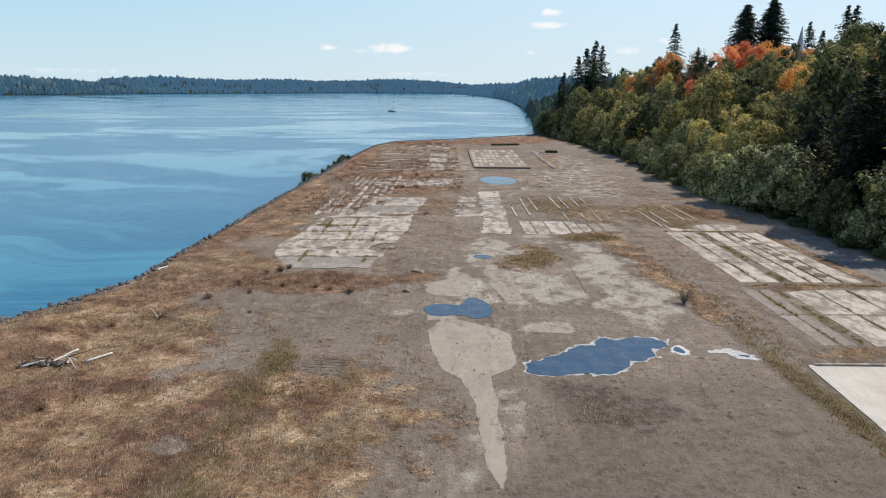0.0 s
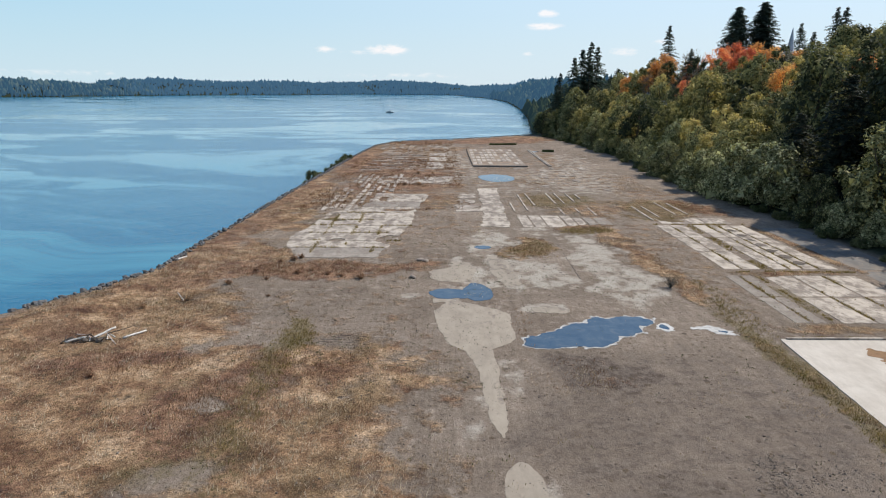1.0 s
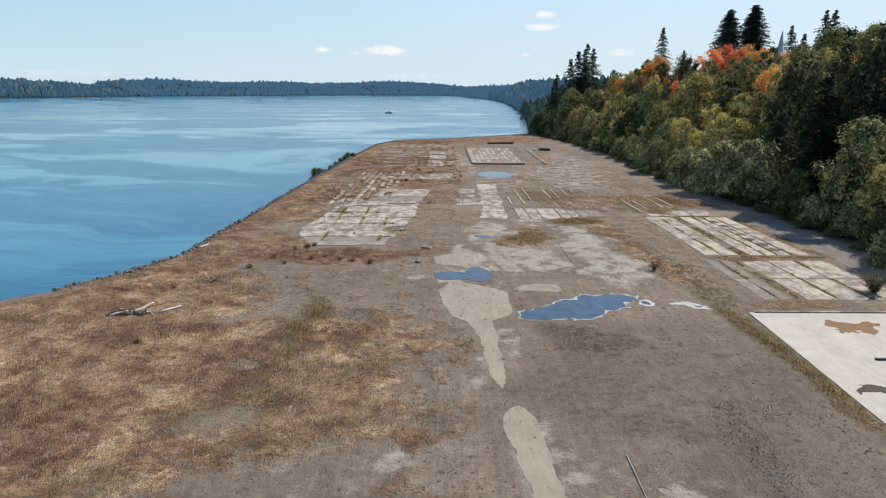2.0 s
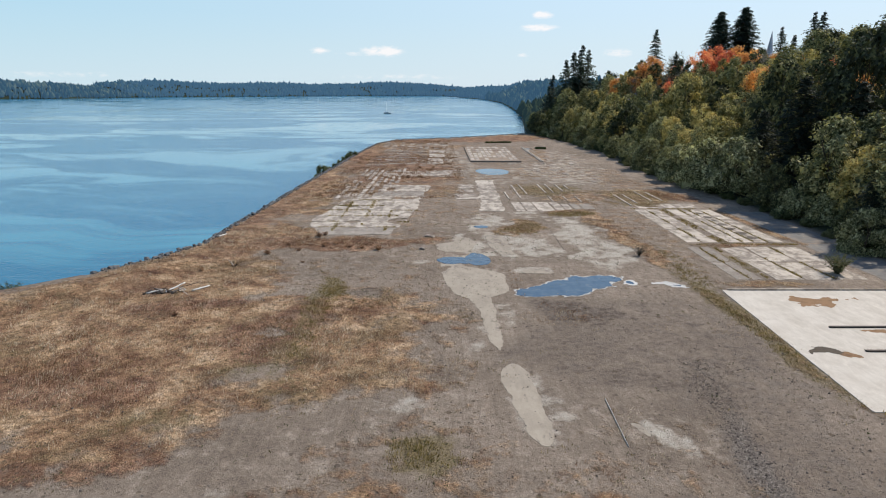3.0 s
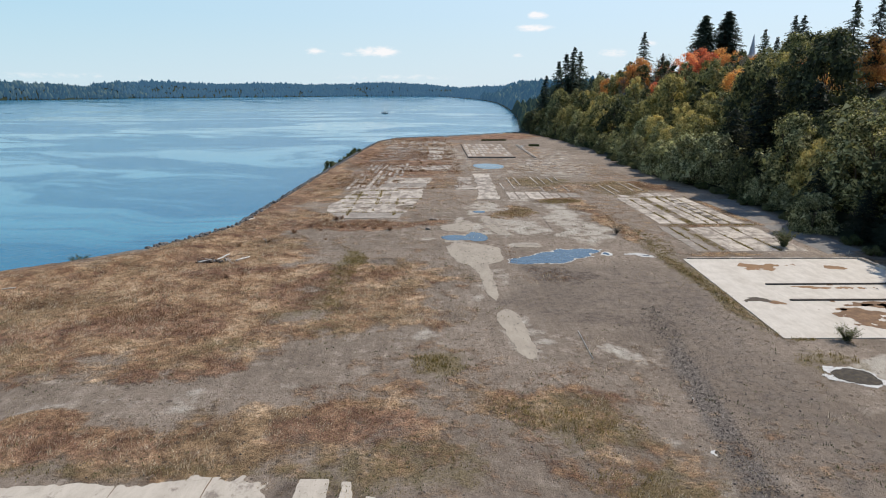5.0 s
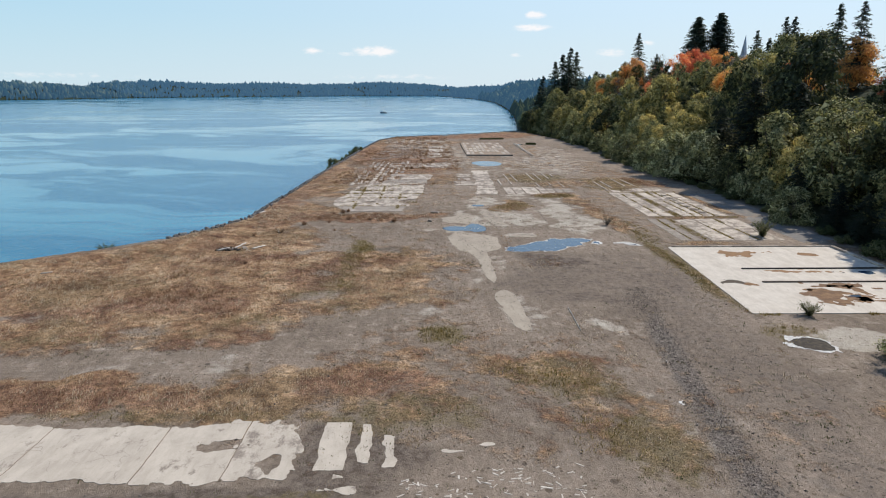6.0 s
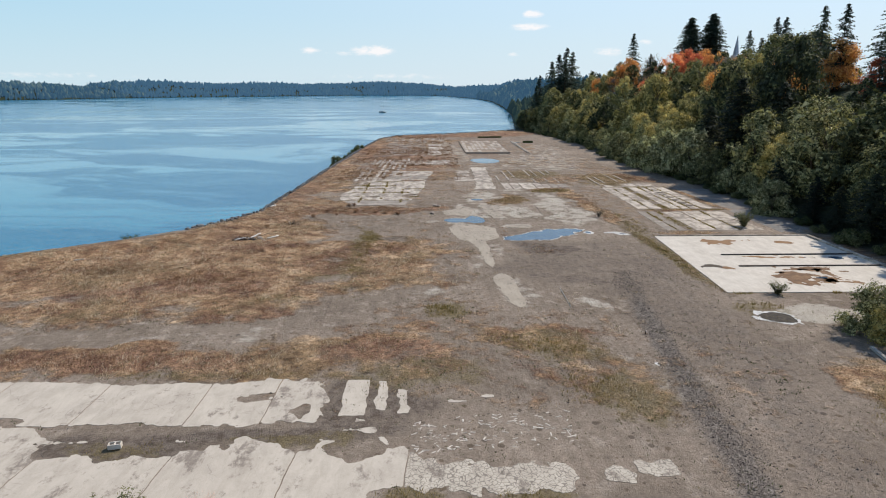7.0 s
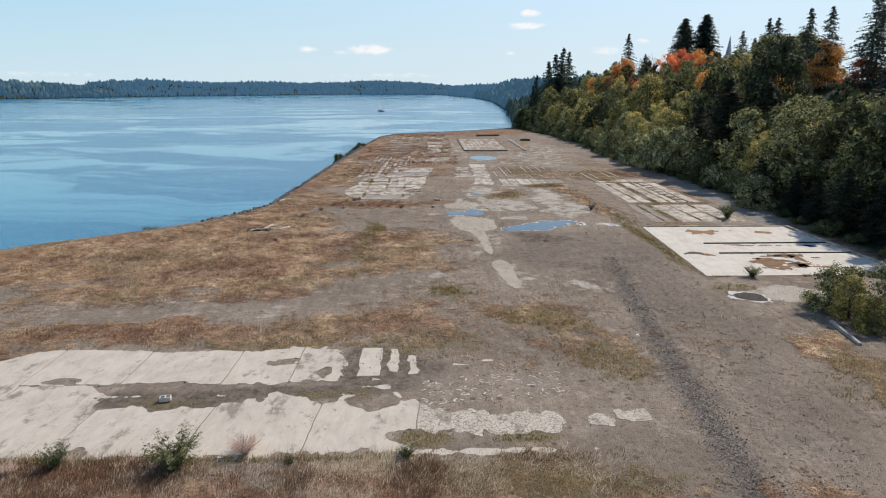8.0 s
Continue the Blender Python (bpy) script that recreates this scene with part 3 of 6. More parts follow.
def spread(key, cx, cy, rx, ry, turn=0.0, weight=1.0):
    MASKS[key].append((cx, cy, rx, ry, turn, weight))


def mask(key, x, y):
    x, y = np.asarray(x, float), np.asarray(y, float)
    total = np.zeros(np.shape(x))
    u, v = fbm(x, y, 7.0, 4, 11) + 0.35 * fbm(x, y, 1.6, 3, 13), fbm(x, y, 7.0, 4, 12) + 0.35 * fbm(x, y, 1.6, 3, 14)
    for cx, cy, rx, ry, turn, weight in MASKS[key]:
        w = min(1.0 * min(rx, ry), 5.5)
        m = weight * step(1.25 * oval(x + w * u, y + w * v, cx, cy, rx, ry, turn) + 0.4)
        total = np.maximum(total, m) if weight > 0 else total + m
    return np.clip(total, 0, 1)


# dead grass on the seaward side
spread("grass", -30, 25, 26, 15, 8)
spread("grass", -12, 27, 11.5, 8.5, 5)
spread("grass", -27, 40, 14, 9, 38)
spread("grass", -46, 22, 22, 14, 40)
spread("grass", -9, 35, 9, 5, -10, 0.75)
spread("grass", -25.5, 60, 5.5, 22, 2)
spread("grass", -23.5, 100, 5.5, 34, 2, 0.9)
spread("grass", -20, 160, 6, 45, 3, 0.9)
spread("grass", -13, 58, 11.5, 3.6, 4)
spread("grass", -20, 64, 5, 8, 0, 0.8)
spread("grass", -28, 5.6, 16, 3.0, -2)
spread("grass", -12, 6.5, 11, 4.5, 18, 0.85)
spread("grass", -5.5, 7, 5, 6, 0, 0.6)
spread("grass", 3.5, 9, 6, 2.6, -28, 0.7)
spread("grass", 6.5, 3.5, 3.8, 4.2, 0, 0.55)
spread("grass", -8, -15.5, 24, 4.2, 0)
spread("grass", -15, -14.4, 26, 3.6, 0, 1.0)
spread("grass", 2, -13.6, 8, 2.6, 0, 0.75)
spread("grass", -40, -8, 16, 14, 0)
spread("grass", 25, -2, 3.2, 6.5, 8, 0.75)
spread("grass", 22.6, 32, 1.0, 15, 1, 0.65)
spread("grass", 22.2, 57, 1.6, 11, 3, 0.8)
spread("grass", 21, 72, 2.2, 8, 8, 0.7)
spread("grass", 38.5, 92, 3.4, 7.5, 12)
spread("grass", 33, 90, 5, 6, 0, 0.62)
spread("grass", 16, 96, 7.5, 8, 0, 0.6)
spread("grass", 24, 89, 5, 4, 0, 0.6)
spread("grass", 9.5, 66, 2.8, 4.6, 0, 0.9)
spread("grass", 18.5, 76, 3.4, 2.6, 5, 0.7)
spread("grass", 40.6, 68, 0.9, 13, 3, 0.8)
spread("grass", 33, 57.5, 6.5, 0.9, 0, 0.7)
spread("grass", 29, 42.6, 6, 1.3, 0, 0.7)
spread("grass", 44.5, 30, 2.5, 14, 0, 0.6)
spread("grass", -6, 112, 11, 4.5, 0, 0.85)
spread("grass", -8, 129, 10, 5, 0, 0.8)
spread("grass", 0, 95, 4.5, 7, 0, 0.6)
spread("grass", -9, 152, 9, 14, 0, 0.5)
spread("grass", -5, 205, 17, 9, 12)
spread("grass", 18, 212, 20, 13, 25)
spread("grass", 27, 160, 3, 22, -8, 0.55)
spread("grass", 2, 183, 12, 5, 0, 0.6)
spread("grass", 30, 225, 14, 12, 30)
spread("grass", -16, 10, 30, 13, 0, 0.36)
spread("grass", 4, 2, 16, 10, 0, 0.3)
spread("grass", -8, 46, 16, 9, 0, 0.26)
spread("grass", -2, 30, 6, 12, 0, 0.34)
spread("grass", 26, 66, 5, 22, 0, 0.36)
spread("grass", 5, 150, 40, 60, 0, 0.34)
spread("grass", -8, 80, 14, 24, 0, 0.32)
spread("grass", 8.8, 34, 3.4, 4.2, 0, 0.18)
spread("grass", -9, 152, 15, 62, 3, 0.6)
spread("grass", -8, 106, 13, 20, 3, 0.6)
spread("grass", 33, 91, 8, 7, 5, 0.72)
spread("grass", 20, 122, 14, 16, 0, 0.4)
spread("grass", 22, 90, 9, 8, 0, 0.55)
spread("grass", 33, 112, 8, 24, 0, 0.42)
# bare tracks and scalds through the grass
spread("grass", 2.7, 33, 1.8, 9, 0, -1.0)
spread("grass", 2.2, 43, 4.6, 6, 0, -1.0)
spread("grass", 3.8, 20, 2.2, 6, 0, -1.0)
spread("grass", -12.6, 24.0, 2.6, 1.9, 40, -0.75)
spread("grass", -13.6, 30.3, 1.6, 1.3, 0, -0.7)
spread("grass", -24, 10.2, 14, 1.8, 15, -0.9)
spread("grass", -9.5, 17.2, 7, 2.2, 38, -0.8)
spread("grass", -24, 15.7, 2.4, 1.0, 0, -0.5)
spread("grass", -36, 18, 4, 1.4, 20, -0.5)
spread("grass", -45, 14, 6, 4, 20, -0.7)
spread("grass", -21, -3.4, 16, 4.4, 0, -1.0)
spread("grass", 3, -4, 8, 3.4, 0, -0.6)
# silt, gravel, damp ground, moss
spread("pale", 1.5, 57.5, 3.2, 4.6, 0, 0.62)
spread("pale", 6.2, 57, 1.6, 8, 3, 0.55)
spread("pale", 18, 62, 5.2, 12.5, 2, 0.58)
spread("pale", 16.5, 52, 5, 5, 0, 0.56)
spread("pale", 9.6, 57.5, 3.4, 7, 0, 0.56)
spread("pale", 4.6, 70, 3.2, 9, 2, 0.56)
spread("pale", 2.5, 55, 4.2, 8, 0, 0.52)
spread("pale", 8.3, 46.6, 2.2, 1.4, 0, 0.6)
spread("pale", -3, 50.4, 1.2, 0.9, 0, 0.7)
spread("pale", 13, 74, 4, 4, 0, 0.5)
spread("pale", 30, 140, 9, 40, -6, 0.46)
spread("pale", 10, 110, 12, 8, 0, 0.42)
spread("pale", 24, 122, 11, 24, 0, 0.5)
spread("pale", 3, 150, 4.5, 48, 3, 0.5)
spread("pale", 4, 145, 3, 40, 4, 0.48)
spread("pale", 28, 13.5, 3.0, 2.6, 0, 0.72)
spread("pale", -4, 20.5, 3.2, 2.0, 30, 0.42)
spread("pale", 3.5, 10, 2.2, 5, 10, 0.35)
spread("pale", -20, 10.2, 12, 1.6, 14, 0.4)
spread("pale", 10.2, 16, 1.0, 2.4, 20, 0.6)
spread("pale", 9.2, 2.5, 2.0, 6, 0, 0.38)
spread("gravel", 16.6, 5, 3.6, 26, -6, 0.42)
spread("gravel", 18.5, 24, 4.0, 14, -4, 0.42)
spread("damp", 12.5, 30, 10, 12.5, 0, 0.62)
spread("damp", 8.6, 34, 3.4, 4.6, 0, 1.2)
spread("damp", 11, 22.5, 4, 1.8, -10, 0.7)
spread("damp", 17.5, 8, 5.5, 28, -5, 0.5)
spread("damp", 3, 4, 12, 10, 0, 0.34)
spread("damp", -6, 44, 10, 8, 0, 0.36)
spread("damp", -12, 5, 20, 1.2, 0, 0.5)
spread("damp", 7, -11.5, 5, 3, 0, 0.5)
spread("damp", 23.5, 13, 3.0, 3.4, 0, 0.5)
spread("moss", 22.5, 33, 1.3, 16, 1, 0.8)
spread("moss", -10.4, 41, 1.3, 3.6, 8, 0.9)
spread("moss", -2.7, 14.9, 1.9, 2.2, 0, 0.95)
spread("moss", 7.4, 1.2, 2.0, 2.4, 0, 0.8)
spread("moss", 4, 7.5, 4.5, 2.0, -25, 0.55)
spread("moss", 9.6, 65.6, 2.8, 4.2, 0, 0.7)
spread("moss", 18.6, 75.2, 3.4, 2.2, 0, 0.7)
spread("moss", 17, 96, 7, 7.5, 0, 0.55)
spread("moss", 31, 90, 5, 6, 0, 0.5)
spread("moss", 24.2, 14.2, 3.0, 2.6, 0, 0.6)
spread("moss", 24.5, -3, 2.4, 4, 0, 0.6)
spread("moss", 30, 51, 2.2, 6.5, 10, 0.6)
spread("moss", -11, 27, 2.4, 9, 10, 0.5)

spread("damp", -19.5, -4.6, 5.0, 1.6, 0, 1.0)

spread("damp", -11, -3.8, 6.5, 1.2, 0, 1.0)

spread("damp", -6, -1, 3.2, 3.6, 0, 0.85)

spread("moss", -19.5, -4.8, 3.2, 1.1, 0, 0.6)

spread("moss", -10.5, -4.2, 4.5, 1.1, 0, 0.65)

spread("moss", -4.6, -9.2, 1.8, 1.2, 0, 1.0)

spread("moss", 1.2, -9.3, 2.0, 1.0, 0, 0.8)

spread("moss", -16, 3.2, 14, 0.8, 0, 0.5)

spread("moss", 4.6, 7.8, 5.4, 2.4, -25, 0.62)
spread("moss", 7.2, 1.0, 3.0, 3.6, 0, 0.6)
spread("moss", 17, 96, 8, 8, 0, 0.72)
spread("moss", 33, 90, 6, 7, 0, 0.65)
spread("moss", 1, -12.5, 9, 2.0, 0, 0.7)
spread("moss", -3.5, 3.5, 5, 3, 20, 0.6)
spread("rusty", -25.5, 90, 5, 48, 2, 0.6)
spread("rusty", -22, 160, 7, 45, 3, 0.6)
spread("rusty", -13, 58, 12, 4, 4, 0.95)
spread("rusty", -9, 130, 14, 45, 2, 0.75)
spread("rusty", 8.8, 34, 4, 5, 0, 0.9)
spread("rusty", 38.5, 92, 4, 8, 12, 0.9)
spread("rusty", 10, 212, 36, 16, 14, 0.8)
spread("rusty", -14, 30, 4, 5, 0, 0.8)
spread("rusty", -25, 22, 5, 3, 10, 0.8)
spread("rusty", -26, 5, 12, 2.0, 0, 0.7)
spread("rusty", 0, 5, 5, 4, 20, 0.5)
# rusty verge, which also darkens the ground as shade between the blades
spread("rusty", -14, -14.2, 27, 3, 0, 0.85)
spread("rusty", -22.2, 21, 4.5, 2.4, 10, 1.0)
spread("rusty", -19, 13.2, 4.5, 1.8, 12, 1.0)
spread("rusty", -12, 33.5, 3.0, 2.6, 0, 1.0)
spread("rusty", -22, 36.5, 6, 1.6, 8, 1.0)
spread("rusty", -7, 7.2, 5, 2.2, 10, 0.9)
spread("rusty", -33, 20, 5, 2.2, 12, 0.8)
spread("moss", -17, 18, 3.2, 1.6, 10, 0.6)
spread("moss", -11.2, 34, 1.5, 9, 3, 0.62)
spread("moss", -30, 14, 6, 1.6, 10, 0.5)
spread("moss", -14, 24.5, 2.4, 3, 0, 0.5)

spread("pale", 2.6, 33, 2.2, 8, 0, 0.45)
spread("pale", 2.4, 44, 4.6, 5.5, 0, 0.5)
spread("pale", 3.8, 20, 2.2, 6, 0, 0.46)


def windrow_x(y):
    return 12.3 + 0.125 * np.asarray(y) + 0.3 * fbm(y, 0 * np.asarray(y), 9, 2, 3)


def windrow(x, y):
    """The low ridge of coarse gravel that a grader has left along the track."""
    return np.exp(-(((x - windrow_x(y)) / 1.2) ** 2)) * step((24 - y) / 10) * step((y + 60) / 6)


def ground_z(x, y):
    x, y = np.asarray(x, float), np.asarray(y, float)
    d = coast_distance(x, y)
    shelf = -3.2 * step((y - 243) / 14)  # beyond the site the woods come down to the water
    z = np.where(d < 1.4, -0.62 * (1.4 - d), 0.0) + shelf
    z = np.maximum(z, -9.0)
    rough = mask("grass", x, y) * (1 - step(box_in(x, y, -38, 6.5, -11.2, 3.4) / 0.5))  # the floor lies on level soil
    z = z + rough * 0.09 * np.clip(d / 3, 0, 1) * (fbm(x, y, 5.0, 3, 2) + 0.4)
    berm = windrow(x, y)
    z = z + berm * (0.035 + 0.04 * fbm(x, y, 1.6, 2, 5))
    # low swell along the seaward edge, as spoil pushed up by machines
    z = z + 0.5 * np.exp(-(((d - 4.5) / 2.4) ** 2)) * step((70 - y) / 30) * step((-24 - x) / 6)
    up = hill(x, y)
    return np.where(d > 0, np.maximum(z, up + shelf + np.where(up > 0.05, 0.4 * fbm(x, y, 9, 3, 4), 0)), z)


def spaced(lo, hi, fine, reach_lo, reach_hi, growth):
    mid = list(np.arange(lo, hi + 1e-6, fine))
    s, p = fine, mid[-1]
    while p < reach_hi:
        s *= growth
        p += s
        mid.append(p)
    s, p, left = fine, lo, []
    while p > reach_lo:
        s *= growth
        p -= s
        left.append(p)
    return np.array(left[::-1] + mid)


def build_ground():
    gx, gy = spaced(-58, 56, 0.5, -4400, 4400, 1.13), spaced(-36, 110, 0.5, -900, 4400, 1.026)
    X, Y = np.meshgrid(gx, gy, indexing="ij")
    Z = ground_z(X, Y)
    n, k = X.shape
    a = (np.arange(n - 1)[:, None] * k + np.arange(k - 1)[None]).ravel()
    faces = np.stack([a, a + k, a + k + 1, a + 1], 1)
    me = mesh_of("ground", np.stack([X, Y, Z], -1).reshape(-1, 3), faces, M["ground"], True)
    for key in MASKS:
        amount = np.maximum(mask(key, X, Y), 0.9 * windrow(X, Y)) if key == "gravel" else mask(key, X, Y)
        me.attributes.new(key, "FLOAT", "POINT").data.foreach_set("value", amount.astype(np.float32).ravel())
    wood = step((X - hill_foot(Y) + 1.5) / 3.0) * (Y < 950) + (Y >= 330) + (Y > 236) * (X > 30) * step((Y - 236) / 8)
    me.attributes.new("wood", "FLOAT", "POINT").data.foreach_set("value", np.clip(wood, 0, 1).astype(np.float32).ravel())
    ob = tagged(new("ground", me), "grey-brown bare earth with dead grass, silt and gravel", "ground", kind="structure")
    return ob


build_ground()
side = spaced(-200, 200, 40, -4500, 4500, 1.3)
wx, wy = np.meshgrid(side, side + 300, indexing="ij")
cells = (np.arange(len(side) - 1)[:, None] * len(side) + np.arange(len(side) - 1)[None]).ravel()
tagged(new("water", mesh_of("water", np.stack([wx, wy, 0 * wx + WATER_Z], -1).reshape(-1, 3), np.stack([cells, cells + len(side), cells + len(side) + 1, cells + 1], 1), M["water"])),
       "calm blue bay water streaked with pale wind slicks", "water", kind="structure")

# ---------------------------------------------------------------- slabs and foundations
def unit_slab(seed, jag):
    """A worn slab one metre square and high, top at 0, with broken edges."""
    rnd = random.Random(seed)
    per, pts = 4, []
    for (ax, ay), (bx, by) in (((-.5, -.5), (.5, -.5)), ((.5, -.5), (.5, .5)), ((.5, .5), (-.5, .5)), ((-.5, .5), (-.5, -.5))):
        for k in range(per):
            f = (k + (rnd.uniform(-.2, .2) if k else rnd.uniform(0.02, 0.08))) / per
            inn = rnd.uniform(0, jag) * (1 if rnd.random() < 0.7 else 2.2)
            nx, ny = (by - ay), -(bx - ax)
            pts.append((ax + f * (bx - ax) - nx * inn, ay + f * (by - ay) - ny * inn))
    n = len(pts)
    verts = [(x * 0.985, y * 0.985, 0.0) for x, y in pts] + [(x, y, -0.15) for x, y in pts] + [(x, y, -1.0) for x, y in pts]
    faces = [tuple(range(n))]
    for r in range(2):
        faces += [(r * n + (k + 1) % n, r * n + k, (r + 1) * n + k, (r + 1) * n + (k + 1) % n) for k in range(n)]
    return verts, faces


UNIT = {}


def slab_mesh(kind, jag, seed):
    key = (kind, jag, seed)
    if key not in UNIT:
        UNIT[key] = mesh_of("slab", *unit_slab(seed, jag), M[kind])
    return UNIT[key]


slab_dice = random.Random(11)


def slab(parent, x0, x1, y0, y1, kind="old_slab", top=0.05, high=0.14, jag=0.015, name="slab"):
    ob = under(new(name, slab_mesh(kind, jag, slab_dice.randrange(5))), parent)
    ob.matrix_basis = Matrix.LocRotScale(((x0 + x1) / 2, (y0 + y1) / 2, (0.5 * top if top < 0.07 and y0 < 86 else top + 0.02) + slab_dice.uniform(-.008, .008)),
                                         Euler((0, 0, radians(slab_dice.uniform(-.4, .4)) + (math.pi if slab_dice.random() < .5 else 0))), (x1 - x0, y1 - y0, high))
    return ob


def foundation(label):
    return root("foundation", label=label, category="foundation", kind="structure")


def sheet(name, inside, bounds, cell, z, thick, kind, label, category, parent=None, crown=0.0, structure=True):
    me = sheet_mesh(name, inside, *bounds, cell, z, thick, M[kind], crown)
    ob = new(name, me)
    if parent is not None:
        under(ob, parent)
        return tagged(ob, label) if label else ob
    return tagged(ob, label, category, kind="structure" if structure else "")


# --- the clean white slab beside the trees
white = foundation("large clean white concrete slab with brown puddle stains")
WX0, WX1, WY0, WY1 = 23.0, 43.4, 18.8, 40.6


def white_in(x, y):
    lean = 0.055 * (y - WY0)
    return np.minimum(box_in(x, y, WX0 + lean, WX1, WY0, WY1), 0.5) + 0.05 * fbm(x, y, 1.2, 3, 8)


sheet("slab", white_in, (22.5, 44, 18.3, 41.2), 0.3, 0.06, 0.2, "white_slab", "smooth white concrete", "", white)
for y, x0, x1 in ((31.5, 28.3, 43.3), (27.05, 28.1, 43.3)):
    for k, (dy, kind, h) in enumerate(((0.0, "iron", 0.10), (0.17, "old_slab", 0.07))):
        slab(white, x0 + 0.1 * k, x1, y + dy - 0.08, y + dy + 0.08, kind, 0.06 + h, h + 0.02, 0.002, "drain_edge")
slab(white, 42.9, 43.3, 18.9, 40.5, "old_slab", 0.26, 0.3, 0.004, "kerb")
slab(white, 24.6, 43.2, 40.45, 40.65, "old_slab", 0.16, 0.3, 0.004, "kerb")


def stain(cx, cy, rx, ry, turn, seed, kind="rust", z=0.066, jag=1.5, name="rust_stain", label="brown rusty silt stain", holes=0.0):
    def inside(x, y):
        v = oval(x, y, cx, cy, rx, ry, turn) + jag * fbm(x, y, 1.1, 5, seed)
        return np.minimum(v, holes + 0.9 * fbm(x, y, 1.0, 4, seed + 3) + 0.25) if holes else v
    r = max(rx, ry) * 1.5
    return sheet(name, inside, (cx - r, cx + r, cy - r, cy + r), max(0.07, r / 42), z, 0.004, kind, label, "", white)


stain(31.5, 37.7, 2.3, 0.9, 0, 1)
stain(38.6, 36.8, 1.3, 0.7, 0, 2)
stain(33.2, 30.55, 3.2, 0.45, -2, 3)
stain(34.9, 26.0, 2.6, 0.75, 0, 4)
stain(33.0, 22.9, 2.9, 1.8, 10, 5, holes=0.12)
stain(36.0, 21.6, 2.0, 0.7, -4, 15)
stain(26.6, 26.3, 0.8, 0.5, 0, 6)
stain(31.2, 24.8, 0.5, 0.25, 0, 9)
stain(25.4, 27.0, 0.9, 0.55, -20, 7, kind="mud", z=0.068, name="mud_stain", label="damp dark mud stain on the slab")
stain(39.8, 30.2, 2.2, 0.5, 0, 8, kind="puddle", z=0.068, name="slab_puddle", label="thin puddle of rainwater on the slab")
stain(34.0, 23.0, 1.2, 0.35, 0, 12, kind="puddle", z=0.070, name="slab_puddle", label="thin puddle of rainwater on the slab")

# --- long strips beside the trees
strips = foundation("parallel weathered concrete strips with grassy joints")
for x0, x1 in ((28.2, 29.9), (30.05, 31.9), (33.1, 34.75), (34.9, 36.1), (36.25, 37.75), (37.9, 39.75)):
    lean = 0.02
    for y0, y1 in ((58.7, 65.4), (65.5, 72.2), (72.3, 79.2)):
        slab(strips, x0 + lean, x1, y0, y1, "old_slab", 0.06, 0.16, 0.006)
for x0, x1 in ((29.4, 31.0), (31.1, 33.4), (33.5, 35.4), (35.5, 38.8)):
    slab(strips, x0, x1, 80.2, 84.0, "old_slab", 0.05, 0.15, 0.02)
for x0, x1, kind in ((27.2, 28.4, "grey_slab"), (28.6, 29.7, "grey_slab"), (30.9, 33.6, "old_slab"), (33.75, 36.6, "old_slab"), (36.75, 39.9, "old_slab")):
    for y0, y1 in ((43.8, 50.0), (50.15, 56.5)):
        slab(strips, x0, x1, y0, y1, kind, 0.06, 0.16, 0.02)
for k in range(7):
    y = 60.8 + 2.55 * k
    me = sheet_mesh("soil_spot", lambda x, v, y=y, k=k: oval(x, v, 36.9, y, 0.5, 0.65) + 0.7 * fbm(x, v, 0.8, 5, k), 35.9, 37.9, y - 1.1, y + 1.1, 0.09, 0.078, 0.01, M["soil"])
    part("soil_spot", me, strips)
apron = foundation("old grey asphalt apron under the edge of the trees")
for y0, y1, x0, x1 in ((58.5, 78.0, 41.4, 46.8), (42.6, 58.2, 41.2, 46.0)):
    slab(apron, x0, x1, y0, y1, "asphalt", 0.05, 0.14, 0.012)

# --- short pads and thin beams in the middle
pads = foundation("row of short weathered concrete pads")
for x0, x1 in ((10.4, 11.8), (12.0, 13.6), (13.75, 16.3), (16.5, 17.8), (18.0, 19.2), (19.4, 20.6), (20.8, 22.6)):
    slab(pads, x0, x1, 77.5 if x0 < 18 else 79.0, 85.2 if x0 < 18 else 84.0, "old_slab" if x0 < 19.3 else "grey_slab", 0.06, 0.16, 0.01 if x0 < 18 else 0.05)
beams = foundation("thin pale concrete beams lying in the grass")
for x, y0, y1 in ((10.5, 88, 95), (12.55, 88.3, 103), (14.05, 92.4, 104), (17.6, 94, 104), (19.0, 94.3, 104), (20.9, 96.2, 104), (22.4, 99, 103.2),
                  (21.8, 85.4, 91), (17.35, 85.5, 91), (19.8, 87, 90.5), (28.85, 82, 92.6), (30.35, 84.2, 92.7), (33.4, 86.1, 96), (35.15, 86.2, 95.2)):
    slab(beams, x - 0.12, x + 0.12, y0, y1, "old_slab", 0.10, 0.2, 0.03, "beam")
# low soil-dark strips drawn for a thin shadow line on the silt
shadow_strips = foundation("thin dark strips in place of a shadow line across the silt")
for k in range(5):
    slab(shadow_strips, 12.86 + 0.06 * k, 13.0 + 0.06 * k, 55.0 + 2.75 * k, 57.6 + 2.75 * k, "soil", 0.02, 0.1, 0.05, "kerb")

# --- the slabs on the seaward side, row by row
west = foundation("broad weathered concrete floor split by grassy joints")


